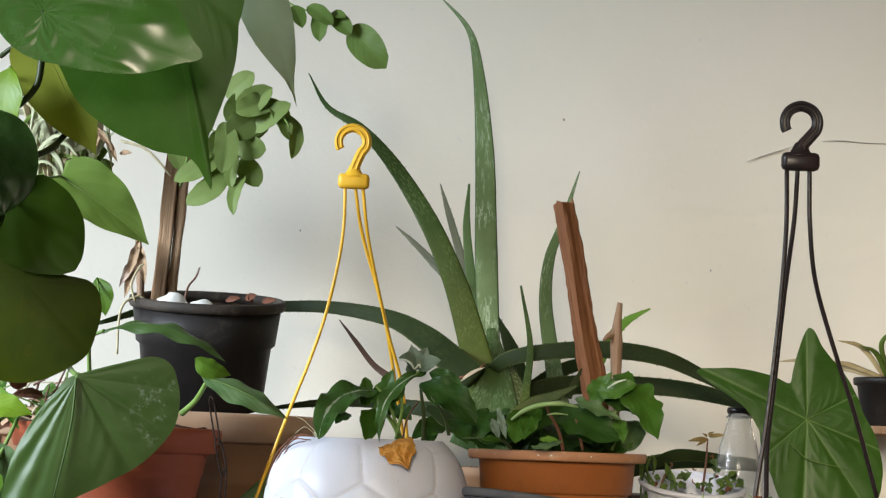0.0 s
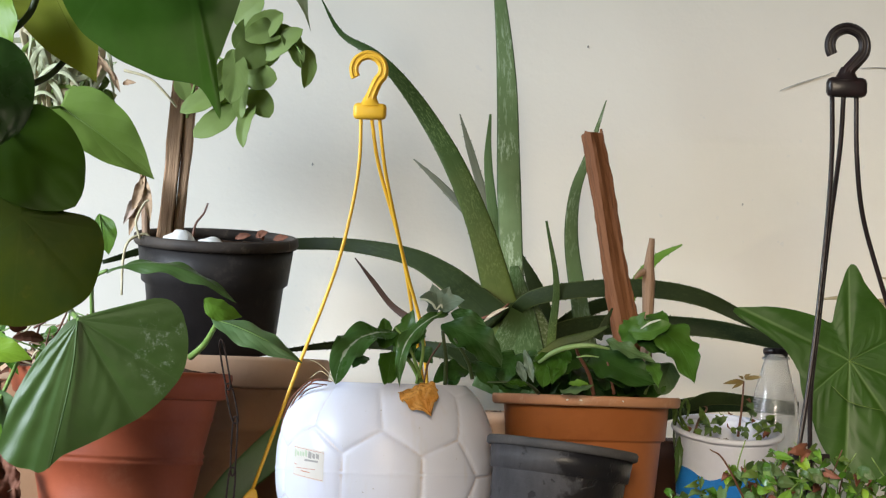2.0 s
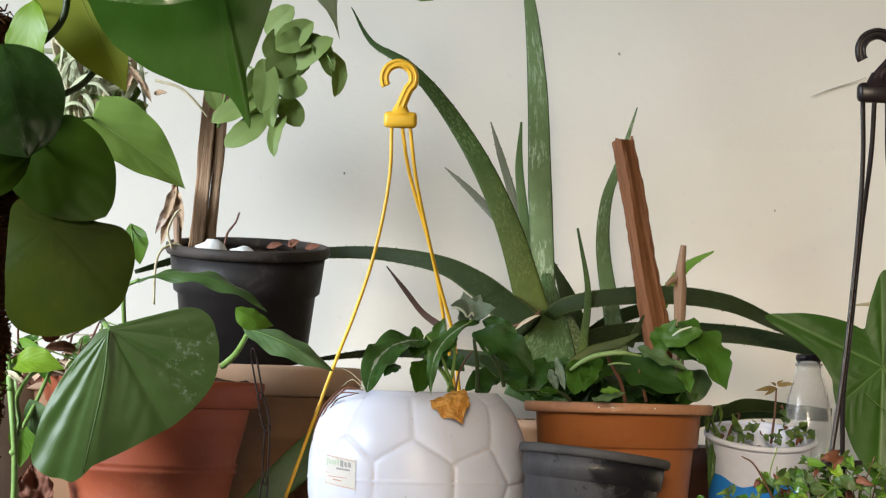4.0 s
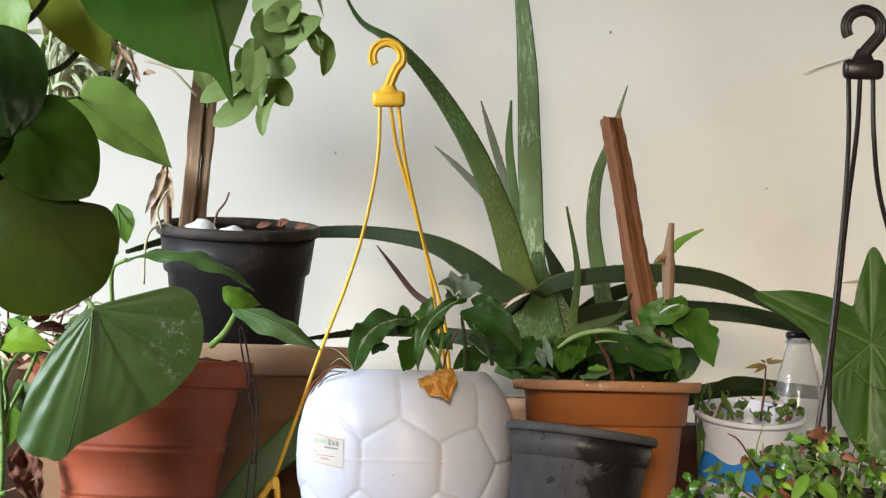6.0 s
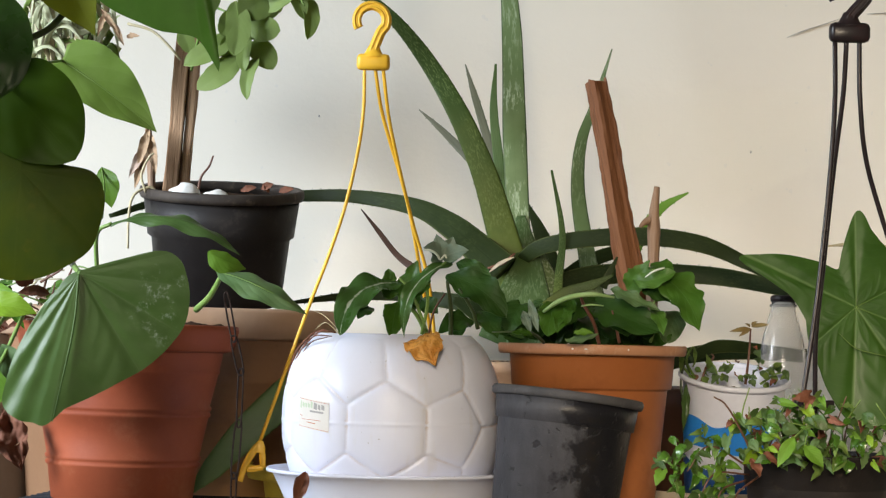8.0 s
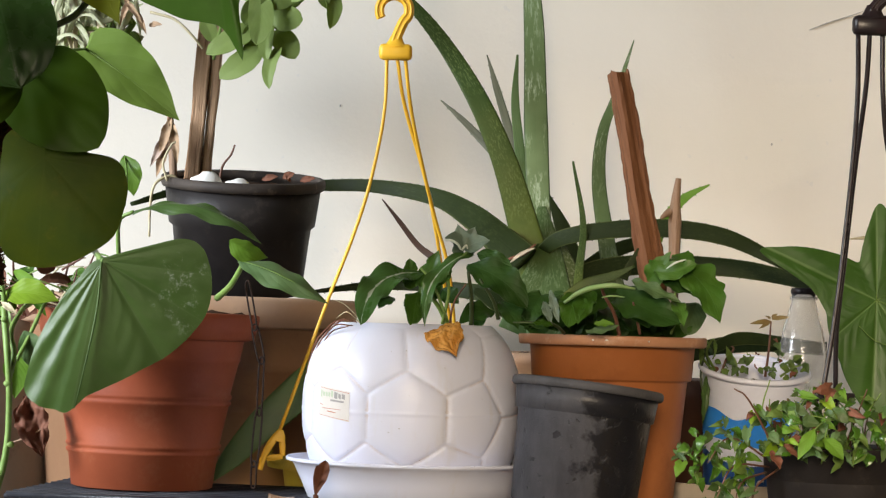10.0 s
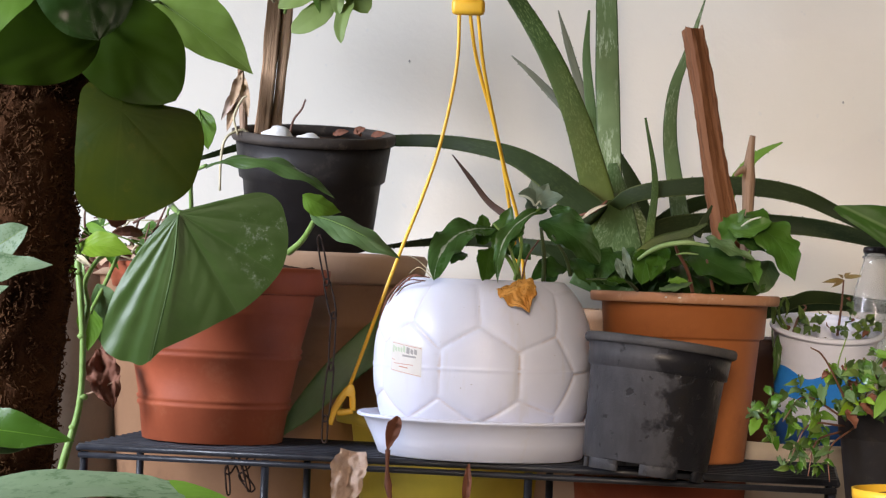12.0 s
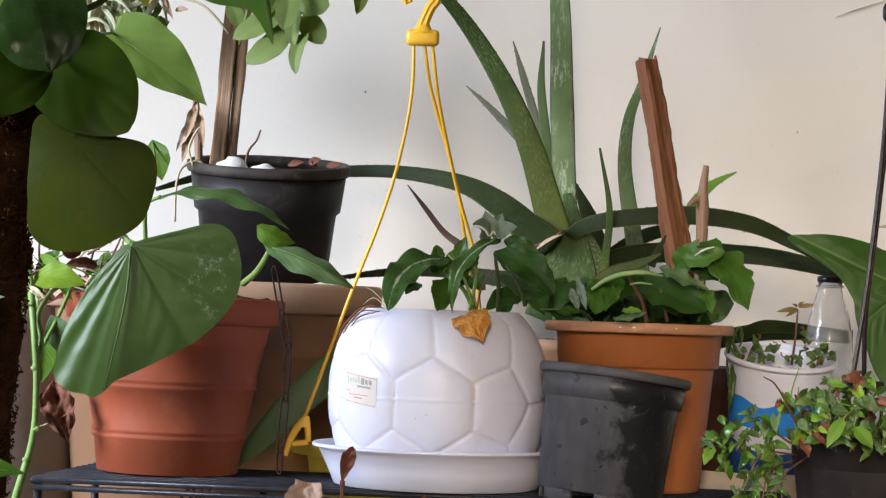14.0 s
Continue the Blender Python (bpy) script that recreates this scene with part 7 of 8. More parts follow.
leaf(br, "spray", (-0.174, 2.911, 0.832), (-0.224, 2.897, 0.787), 0.0351, "oval", facing=(-0.45, -1, 0.10), bend=0.10, fold=0.10, sweep=-0.10, wave=0.012, rows=18, cols=12, rag=0.04, crumple=0.006, seed=10)
leaf(br, "spray", (-0.180, 2.921, 0.860), (-0.243, 2.907, 0.819), 0.0323, "oval", facing=(-0.40, -1, 0.20), bend=0.10, fold=0.12, sweep=-0.06, wave=0.012, rows=18, cols=12, rag=0.04, crumple=0.006, seed=11)
leaf(br, "spray", (-0.181, 2.927, 0.893), (-0.197, 2.913, 0.860), 0.0252, "oval", facing=(0.30, -1, 0.00), bend=0.05, fold=0.10, sweep=0.00, wave=0.012, rows=18, cols=12, rag=0.04, crumple=0.006, seed=12)
leaf(br, "spray", (-0.179, 2.923, 0.856), (-0.194, 2.909, 0.831), 0.0281, "oval", facing=(0.25, -1, -0.10), bend=0.05, fold=0.10, sweep=0.00, wave=0.012, rows=18, cols=12, rag=0.04, crumple=0.006, seed=13)
leaf(br, "spray", (-0.121, 2.923, 0.901), (-0.137, 2.909, 0.880), 0.0161, "oval", facing=(-0.50, -1, 0.20), bend=0.05, fold=0.15, sweep=0.00, wave=0.012, rows=18, cols=12, rag=0.04, crumple=0.006, seed=14)
leaf(br, "spray", (-0.249, 2.941, 0.868), (-0.237, 2.927, 0.837), 0.0218, "oval", facing=(0.30, -1, 0.00), bend=0.05, fold=0.10, sweep=0.00, wave=0.012, rows=18, cols=12, rag=0.04, crumple=0.006, seed=15)
leaf(br, "spray", (-0.148, 2.931, 0.954), (-0.165, 2.917, 0.928), 0.0281, "oval", facing=(0.10, -1, 0.10), bend=0.05, fold=0.10, sweep=0.00, wave=0.012, rows=18, cols=12, rag=0.04, crumple=0.006, seed=16)
leaf(br, "spray", (-0.120, 2.906, 0.937), (-0.090, 2.892, 0.880), 0.0242, "oval", facing=(0.30, -1, 0.05), bend=0.08, fold=0.25, sweep=-0.05, rows=18, cols=12, rag=0.04, crumple=0.006, seed=30)
leaf(br, "spray", (-0.093, 2.906, 0.916), (-0.085, 2.892, 0.854), 0.0219, "oval", facing=(0.40, -1, 0.05), bend=0.08, fold=0.25, sweep=-0.10, rows=18, cols=12, rag=0.04, crumple=0.006, seed=31)
leaf(br, "spray", (-0.113, 2.906, 0.934), (-0.163, 2.892, 0.914), 0.0346, "oval", facing=(-0.40, -1, 0.05), bend=0.08, fold=0.25, sweep=0.00, rows=18, cols=12, rag=0.04, crumple=0.006, seed=32)
br2 = thing("leafy_branch", (-0.123, 2.900, 1.103), "upper branch tip with small pale green leaves", "branch")
part("stem", tube([(-0.251, 3.050, 1.145), (-0.159, 3.000, 1.122), (-0.093, 2.950, 1.075), (-0.053, 2.930, 1.061), (-0.017, 2.920, 1.045), (0.002, 2.920, 1.038)], [0.002, 0.0016, 0.0012, 0.001], 7), "stem", br2)
leaf(br2, "pothos", (-0.012, 2.920, 1.043), (0.038, 2.900, 0.984), 0.0446, "oval", facing=(-0.40, -1, 0.2), bend=0.08, fold=0.2, rows=12, cols=8, seed=0)
leaf(br2, "pothos", (-0.053, 2.920, 1.063), (-0.054, 2.900, 1.017), 0.0244, "oval", facing=(-0.25, -1, 0.2), bend=0.08, fold=0.2, rows=12, cols=8, seed=1)
leaf(br2, "pothos", (-0.037, 2.920, 1.058), (-0.011, 2.900, 1.028), 0.0244, "oval", facing=(-0.10, -1, 0.2), bend=0.08, fold=0.2, rows=12, cols=8, seed=2)
leaf(br2, "pothos", (-0.072, 2.920, 1.069), (-0.036, 2.900, 1.041), 0.0230, "oval", facing=(0.05, -1, 0.2), bend=0.08, fold=0.2, rows=12, cols=8, seed=3)
leaf(br2, "pothos", (-0.092, 2.920, 1.069), (-0.078, 2.900, 1.035), 0.0216, "oval", facing=(0.20, -1, 0.2), bend=0.08, fold=0.2, rows=12, cols=8, seed=4)
leaf(br2, "pothos", (-0.041, 2.920, 1.060), (-0.020, 2.900, 1.051), 0.0158, "oval", facing=(0.35, -1, 0.2), bend=0.08, fold=0.2, rows=12, cols=8, seed=5)

# dry strap-leaved plant at the back
dry = thing("spider_plant", (-0.386, 3.100, 0.829), "half-dried spider plant with curling straw-coloured leaves", "spider plant")
heart_of = Vector((-0.405, 3.060, 0.820))
for n in range(54):
    side, depth = rnd.uniform(-0.085, 0.055), rnd.uniform(-0.08, 0.06)
    p0 = heart_of + Vector((rnd.uniform(-0.018, 0.018), depth, 0))
    p1 = p0 + Vector((rnd.uniform(-0.04, 0.04), -0.01, rnd.uniform(0.02, 0.11)))
    p2 = p1 + Vector((side * 0.6, -0.01, rnd.uniform(-0.02, 0.05)))
    p3 = p1 + Vector((side, -0.02, rnd.uniform(-0.06, 0.01)))
    part("leaf", fleshy([p0, p1, p2, p3], [0.006, 0.0115, 0.009, 0.0018], 6, 18, 0.2, facing=(rnd.uniform(-0.6, 0.6), -1, 0.3)), ("cream", "pale", "cream", "cream", "straw")[n % 5], dry)
part("leaf", fleshy([(-0.439, 2.99, 0.825), (-0.435, 2.97, 0.86), (-0.412, 2.95, 0.88), (-0.38, 2.93, 0.875)], [0.006, 0.0085, 0.007, 0.0012], 6, 22, 0.2, facing=(-0.4, -1, 0.4)), "cream", dry)
part("leaf", fleshy([(-0.442, 3.002, 0.83), (-0.446, 2.982, 0.872), (-0.435, 2.962, 0.901), (-0.406, 2.942, 0.911)], [0.006, 0.0085, 0.007, 0.0012], 6, 22, 0.2, facing=(0.2, -1, 0.4)), "cream", dry)
part("leaf", fleshy([(-0.44, 3.014, 0.83), (-0.418, 2.994, 0.854), (-0.39, 2.974, 0.856), (-0.357, 2.954, 0.837)], [0.006, 0.0085, 0.007, 0.0012], 6, 22, 0.2, facing=(-0.1, -1, 0.4)), "pale", dry)
part("leaf", fleshy([(-0.448, 3.026, 0.848), (-0.435, 3.006, 0.891), (-0.405, 2.986, 0.903), (-0.367, 2.966, 0.889)], [0.006, 0.0085, 0.007, 0.0012], 6, 22, 0.2, facing=(0.4, -1, 0.4)), "cream", dry)
part("leaf", fleshy([(-0.454, 3.038, 0.841), (-0.457, 3.018, 0.877), (-0.446, 2.998, 0.898), (-0.427, 2.978, 0.907)], [0.006, 0.0085, 0.007, 0.0012], 6, 22, 0.2, facing=(-0.4, -1, 0.4)), "pothos", dry)
part("leaf", fleshy([(-0.436, 2.99, 0.832), (-0.422, 2.97, 0.868), (-0.398, 2.95, 0.871), (-0.376, 2.93, 0.851)], [0.006, 0.0085, 0.007, 0.0012], 6, 22, 0.2, facing=(0.2, -1, 0.4)), "cream", dry)
part("leaf", fleshy([(-0.448, 3.002, 0.848), (-0.426, 2.982, 0.865), (-0.406, 2.962, 0.848), (-0.395, 2.942, 0.823)], [0.006, 0.0085, 0.007, 0.0012], 6, 22, 0.2, facing=(-0.1, -1, 0.4)), "cream", dry)
part("leaf", fleshy([(-0.453, 3.014, 0.853), (-0.46, 2.994, 0.881), (-0.455, 2.974, 0.902), (-0.438, 2.954, 0.917)], [0.006, 0.0085, 0.007, 0.0012], 6, 22, 0.2, facing=(0.4, -1, 0.4)), "pale", dry)
part("leaf", fleshy([(-0.446, 3.026, 0.84), (-0.436, 3.006, 0.853), (-0.415, 2.986, 0.839), (-0.406, 2.966, 0.816)], [0.006, 0.0085, 0.007, 0.0012], 6, 22, 0.2, facing=(-0.4, -1, 0.4)), "cream", dry)
part("leaf", fleshy([(-0.449, 3.038, 0.838), (-0.43, 3.018, 0.885), (-0.413, 2.998, 0.892), (-0.393, 2.978, 0.873)], [0.006, 0.0085, 0.007, 0.0012], 6, 22, 0.2, facing=(0.2, -1, 0.4)), "pothos", dry)
part("leaf", fleshy([(-0.444, 2.99, 0.851), (-0.439, 2.97, 0.893), (-0.421, 2.95, 0.907), (-0.391, 2.93, 0.901)], [0.006, 0.0085, 0.007, 0.0012], 6, 22, 0.2, facing=(-0.1, -1, 0.4)), "cream", dry)
part("leaf", fleshy([(-0.451, 3.002, 0.826), (-0.444, 2.982, 0.842), (-0.424, 2.962, 0.846), (-0.403, 2.942, 0.831)], [0.006, 0.0085, 0.007, 0.0012], 6, 22, 0.2, facing=(0.4, -1, 0.4)), "cream", dry)
part("runner", tube([(-0.324, 2.980, 0.881), (-0.291, 2.970, 0.871), (-0.267, 2.970, 0.850), (-0.254, 2.980, 0.835)], [0.002, 0.0018, 0.0016], 7), "straw", dry)
leaf(dry, "husk", (-0.360, 2.980, 0.899), (-0.334, 2.970, 0.865), 0.008, fold=0.5, wave=0.06, rows=8, cols=6, seed=0)
leaf(dry, "husk", (-0.343, 2.980, 0.882), (-0.327, 2.970, 0.850), 0.008, fold=0.5, wave=0.06, rows=8, cols=6, seed=1)
leaf(dry, "husk", (-0.352, 2.980, 0.897), (-0.362, 2.970, 0.861), 0.008, fold=0.5, wave=0.06, rows=8, cols=6, seed=2)
leaf(dry, "husk", (-0.325, 2.980, 0.863), (-0.307, 2.970, 0.864), 0.008, fold=0.5, wave=0.06, rows=8, cols=6, seed=3)
stalk = thing("dry_stalk", (-0.297, 3.050, 0.669), "dry brown stalk with papery husks beside the pot", "stalk")
part("stem", tube([(-0.294, 3.050, 0.665), (-0.297, 3.050, 0.711), (-0.302, 3.050, 0.756)], [0.005, 0.006, 0.004], 8), "twig", stalk)
leaf(stalk, "husk", (-0.299, 3.040, 0.748), (-0.310, 3.020, 0.693), 0.013, "lance", fold=0.5, wave=0.05, rows=10, cols=6, seed=0, name="husk")
leaf(stalk, "dead_pink", (-0.296, 3.040, 0.733), (-0.322, 3.020, 0.681), 0.013, "lance", fold=0.5, wave=0.05, rows=10, cols=6, seed=1, name="husk")
leaf(stalk, "husk", (-0.298, 3.040, 0.744), (-0.286, 3.020, 0.686), 0.013, "lance", fold=0.5, wave=0.05, rows=10, cols=6, seed=2, name="husk")
leaf(stalk, "husk", (-0.300, 3.040, 0.721), (-0.314, 3.020, 0.666), 0.013, "lance", fold=0.5, wave=0.05, rows=10, cols=6, seed=3, name="husk")
part("tendril", tube([(-0.316, 2.980, 0.586), (-0.316, 2.980, 0.630), (-0.310, 2.980, 0.656), (-0.292, 2.990, 0.667), (-0.283, 2.990, 0.662)], [0.0016, 0.0018, 0.0018, 0.003], 8), "straw", stalk)
part("tendril", tube([(-0.295, 2.980, 0.660), (-0.301, 2.980, 0.683), (-0.291, 2.980, 0.707), (-0.285, 2.980, 0.711)], [0.0016, 0.0016, 0.0012], 8), "straw", stalk)

# large arrowhead leaf at the right
big = thing("large_arrowhead_plant", (0.615, 2.840, 0.426), "arrowhead plant with one huge lobed green leaf", "arrowhead plant")
node = (0.603, 2.800, 0.527)
part("petiole", tube([(0.628, 2.860, 0.351), (0.610, 2.840, 0.455), node], [0.004, 0.003, 0.002], 8), "stem", big)
REACH = [(6, 110), (28, 108), (43, 112), (65, 124), (78, 142), (88, 174), (96, 134), (104, 100), (115, 74), (128, 99), (140, 136), (152, 190), (159, 224), (164, 164), (172, 118), (192, 94), (205, 97), (237, 126), (252, 160), (272, 212), (300, 214), (325, 176), (345, 140)]
RIBS = (90, 156, 222, 268, 305, 340, 28)
part("leaf", lobed(node, REACH, RIBS, 0.0007, (0.05, -1, 0.12), seam=128, crease=0.05, swell=0.006, edge=0.02), "big_leaf", big, "broad lobed leaf with sunken veins")
for angle in RIBS[:1] + RIBS[2:]:
    d = Vector((math.cos(radians(angle)), 0, math.sin(radians(angle)))) * 60 * 0.0007
    n0 = Vector(node) + Vector((0, -0.0006, 0))
    part("vein", tube([n0, n0 + d * 0.4 + Vector((0, -0.0004, 0)), n0 + d * 0.8 + Vector((0, 0.0004, 0))], [0.0007, 0.0004, 0.0002], 6), "pothos", big)
part("vein", tube([(0.579, 2.785, 0.495), (0.599, 2.782, 0.477), (0.624, 2.780, 0.470), (0.654, 2.782, 0.465)], [0.0004, 0.0007, 0.0003], 6), "pothos", big)

# black hanger and its pot of trailing plants
HX = 0.510
HZ = 0.358
hang = thing("black_hanging_pot", (HX, 2.54, 0), "black plastic hanging pot with three straps and hook", "hanging pot")
m = pose(HX, 2.54, 0)
h = 0.0006
part("body", lathe(pot_outline([(108 * h, HZ - 240 * h), (112 * h, HZ - 238 * h), (132 * h, HZ - 64 * h), (133 * h, HZ - 61 * h), (136 * h, HZ - 60 * h), (139 * h, HZ - 6 * h), (142 * h, HZ - 5 * h), (142 * h, HZ)], 0.0025), m, 64), "black", hang)
soil(hang, m, 134 * h, HZ - 0.008, 7)
hanger(hang, "strap", (0.530, 2.500, 0.826), 0.0289, [
    [(0.514, 2.500, 0.818), (0.513, 2.490, 0.747), (0.507, 2.480, 0.666), (0.496, 2.470, 0.560), (0.487, 2.465, 0.488), (0.477, 2.460, 0.423)],
    [(0.527, 2.500, 0.819), (0.526, 2.510, 0.757), (0.520, 2.530, 0.670), (0.514, 2.550, 0.563), (0.509, 2.560, 0.489), (0.511, 2.570, 0.421)],
    [(0.541, 2.500, 0.820), (0.543, 2.500, 0.750), (0.553, 2.510, 0.684), (0.579, 2.530, 0.612), (0.615, 2.560, 0.526), (0.649, 2.590, 0.432)]], 0.0028, "black plastic hook", (0.0, 1.60, 0.68))
part("clip", box(-0.022, -0.004, -0.005, 0.022, 0.004, 0.005, 0.0015, Matrix.Translation((0.491, 2.470, 0.414))), "strap", hang)
part("clip_stem", tube([(0.490, 2.468, 0.412), (0.491, 2.468, 0.387), (0.492, 2.468, 0.360)], [0.005, 0.004, 0.005], 8), "strap", hang)

trail = thing("trailing_plant", (0.485, 2.500, 0.349), "bushy trailing plant with small yellow-green leaves", "houseplant")
tr = random.Random(11)
bed = Vector((0.433, 2.520, 0.347))
for n in range(26):
    foot = bed + Vector((tr.uniform(0, 0.19), 0, 0))
    part("stem", tube([foot, foot + Vector((tr.uniform(-0.025, 0.012), -0.03, tr.uniform(0.025, 0.05))), foot + Vector((tr.uniform(-0.043, 0.018), -0.06, tr.uniform(0.03, 0.085)))], [0.0011, 0.0009, 0.0006], 6), "stem" if n % 3 else "stem_red", trail)
part("stem", tube([(0.426, 2.480, 0.342), (0.374, 2.440, 0.368), (0.349, 2.430, 0.341)], [0.0012, 0.001, 0.0006], 6), "stem_red", trail)
part("stem", tube([(0.423, 2.480, 0.336), (0.379, 2.440, 0.338), (0.360, 2.430, 0.305)], [0.0012, 0.001, 0.0006], 6), "stem_red", trail)
part("stem", tube([(0.432, 2.480, 0.349), (0.394, 2.440, 0.408), (0.376, 2.430, 0.421)], [0.0012, 0.001, 0.0006], 6), "stem_red", trail)
part("stem", tube([(0.420, 2.480, 0.330), (0.387, 2.440, 0.320), (0.378, 2.430, 0.284)], [0.0012, 0.001, 0.0006], 6), "stem_red", trail)
part("stem", tube([(0.436, 2.480, 0.336), (0.402, 2.440, 0.314), (0.401, 2.430, 0.279)], [0.0012, 0.001, 0.0006], 6), "stem_red", trail)
spots = []
while len(spots) < 330:
    x, z = tr.uniform(0.318, 0.632), tr.uniform(0.286, 0.450)
    crest = 0.394 + 0.034 * math.exp(-((x - 0.482) / 0.055) ** 2)
    bush = x > 0.405 and 0.352 < z < crest
    hanging = ((x - 0.346) / 0.026) ** 2 + ((z - 0.349) / 0.030) ** 2 < 1 or ((x - 0.380) / 0.030) ** 2 + ((z - 0.314) / 0.030) ** 2 < 1
    bridge = 0.36 < x < 0.41 and 0.340 < z < 0.388
    if bush or (hanging and tr.random() < 0.75) or (bridge and tr.random() < 0.5):
        spots.append((x, z))
for n, (x, z) in enumerate(spots):
    p = Vector((x, tr.uniform(2.42, 2.51), z))
    size = tr.choice((0.009, 0.011, 0.013, 0.015, 0.018, 0.021))
    size *= 0.85 if x < 0.40 else 1.0
    a = tr.uniform(0, 2 * math.pi)
    mat = ("pothos", "pothos_dim", "philo", "sage", "pothos_dim", "philo", "syng", "pothos", "fresh", "dead", "lime", "pothos_dim", "sage")[n % 13] if x > 0.40 else ("philo", "fresh", "pothos_dim", "sage", "philo", "pothos")[n % 6]
    q = p + Vector((size * math.cos(a), -0.01, -abs(size * math.sin(a)) * 0.9 - 0.002))
    leaf(trail, mat, p, q, size * tr.uniform(0.5, 0.75), "heart" if n % 2 else "ovate", facing=(tr.uniform(-0.9, 0.9), -1, tr.uniform(-0.3, 1.2)), bend=tr.uniform(0.05, 0.40), fold=tr.uniform(-0.2, 0.6), wave=0.06, rows=8, cols=6, rag=0.22, crumple=0.09, seed=n)
leaf(trail, "fresh", (0.472, 2.420, 0.371), (0.491, 2.410, 0.349), 0.0168, "ovate", [(0.480, 2.440, 0.388)], 0.0008, facing=(0.2, -1, 0.3), fold=0.15, seed=5)
leaf(trail, "fresh", (0.461, 2.420, 0.380), (0.442, 2.410, 0.348), 0.0144, "ovate", [(0.474, 2.440, 0.388)], 0.0008, facing=(-0.3, -1, 0.2), fold=0.2, seed=6)

# cup with seedlings
cup = thing("yogurt_cup", (0.480, 2.940, 0.284), "white and blue printed plastic cup reused as a planter", "cup")
c = 0.00076
cup_m = Matrix.Translation((0.4635, 2.930, 0.283)) @ pose(0, 0, 0, 13, 2, 0)
part("body", lathe(pot_outline([(66 * c, 0), (68 * c, 2 * c), (86 * c, 196 * c), (88 * c, 204 * c)], 0.0015), cup_m, 64), "cup", cup)
part("rim", lathe([(87 * c, 202 * c), (93 * c, 202 * c), (95 * c, 206 * c), (93 * c, 211 * c), (88 * c, 211 * c), (86 * c, 206 * c)], cup_m, 64), "cup", cup, "rolled white lip")
soil(cup, cup_m, 79 * c, 170 * c, 1)


def cup_band(name, z_low, z_high, material):
    """A printed band round the cup; the edges are functions of the angle."""
    bm = bmesh.new()
    n, rows = 72, 6
    grid = []
    for j in range(rows + 1):
        row = []
        for k in range(n):
            a = 2 * math.pi * k / n
            z = z_low(a) + (z_high(a) - z_low(a)) * j / rows
            r = (68 + 18 * z / 196) * c + 0.0004
            row.append(bm.verts.new(cup_m @ Vector((r * math.cos(a), r * math.sin(a), z * c))))
        grid.append(row)
    for a, b4 in zip(grid, grid[1:]):
        for k in range(n):
            bm.faces.new((a[k], a[(k + 1) % n], b4[(k + 1) % n], b4[k]))
    return part(name, bm, material, cup)


cup_band("blue_band", lambda a: 92 + 6 * math.sin(2 * a), lambda a: 152 + 12 * math.sin(2 * a + 2.6) + 4 * math.sin(7 * a), "blue")
cup_band("navy_band", lambda a: 2, lambda a: 66 + 8 * math.sin(2 * a + 2), "navy")
for k in range(3):
    a = -math.pi / 2 - 0.30 + 0.22 * k
    p0 = cup_m @ Vector((75 * c * math.cos(a), 75 * c * math.sin(a), (26 + k) * c))
    p1 = cup_m @ Vector((76 * c * math.cos(a + 0.03), 76 * c * math.sin(a + 0.03), (44 - 5 * k) * c))
    p2 = cup_m @ Vector((76 * c * math.cos(a + 0.14), 76 * c * math.sin(a + 0.14), (47 - 6 * k) * c))
    part("print_mark", tube([p0, p1, p2], [0.0016, 0.0018, 0.0012], 6), "paper", cup)

seed_plant = thing("seedling", (0.489, 2.900, 0.452), "thin red-leaved seedling in the white cup", "seedling")
part("stem", tube([(0.485, 2.91, 0.427), (0.489, 2.91, 0.464), (0.49, 2.905, 0.498)], [0.0018, 0.0014, 0.0011], 7), "stem_red", seed_plant)
leaf(seed_plant, "seedling", (0.49, 2.905, 0.498), (0.461, 2.895, 0.494), 0.0065, fold=0.3, bend=0.1, rows=8, cols=6, seed=0)
leaf(seed_plant, "seedling", (0.491, 2.905, 0.501), (0.513, 2.895, 0.504), 0.0058, fold=0.3, bend=0.1, rows=8, cols=6, seed=1)
leaf(seed_plant, "seedling", (0.489, 2.905, 0.497), (0.473, 2.895, 0.488), 0.0050, fold=0.3, bend=0.1, rows=8, cols=6, seed=2)
leaf(seed_plant, "seedling", (0.491, 2.905, 0.503), (0.497, 2.895, 0.508), 0.0043, fold=0.3, bend=0.1, rows=8, cols=6, seed=3)
leaf(seed_plant, "seedling", (0.489, 2.905, 0.501), (0.481, 2.895, 0.505), 0.0036, fold=0.3, bend=0.1, rows=8, cols=6, seed=4)
weeds = thing("cup_weeds", (0.453, 2.900, 0.429), "small wilted weeds growing out of the cup", "weeds")
wr = random.Random(21)
for n in range(38):
    x = wr.uniform(0.416, 0.531)
    p = Vector((x, wr.uniform(2.865, 2.945), wr.uniform(0.420, 0.440) + 0.016 * wr.random() ** 2 + 0.008))
    size = wr.uniform(0.008, 0.018)
    q = p + Vector((wr.uniform(-1, 1) * size, -0.004, wr.uniform(-0.9, 0.6) * size))
    leaf(weeds, ("sage", "pothos", "dead", "pothos_dim", "sage", "sage", "pothos")[n % 7], p, q, size * wr.uniform(0.5, 0.8), ("ovate", "oval", "lance")[n % 3], facing=(wr.uniform(-0.8, 0.8), -1, wr.uniform(-0.2, 1.0)), bend=0.22, fold=wr.uniform(0.1, 0.6), wave=0.08, rows=10, cols=8, rag=0.25, crumple=0.09, seed=n)
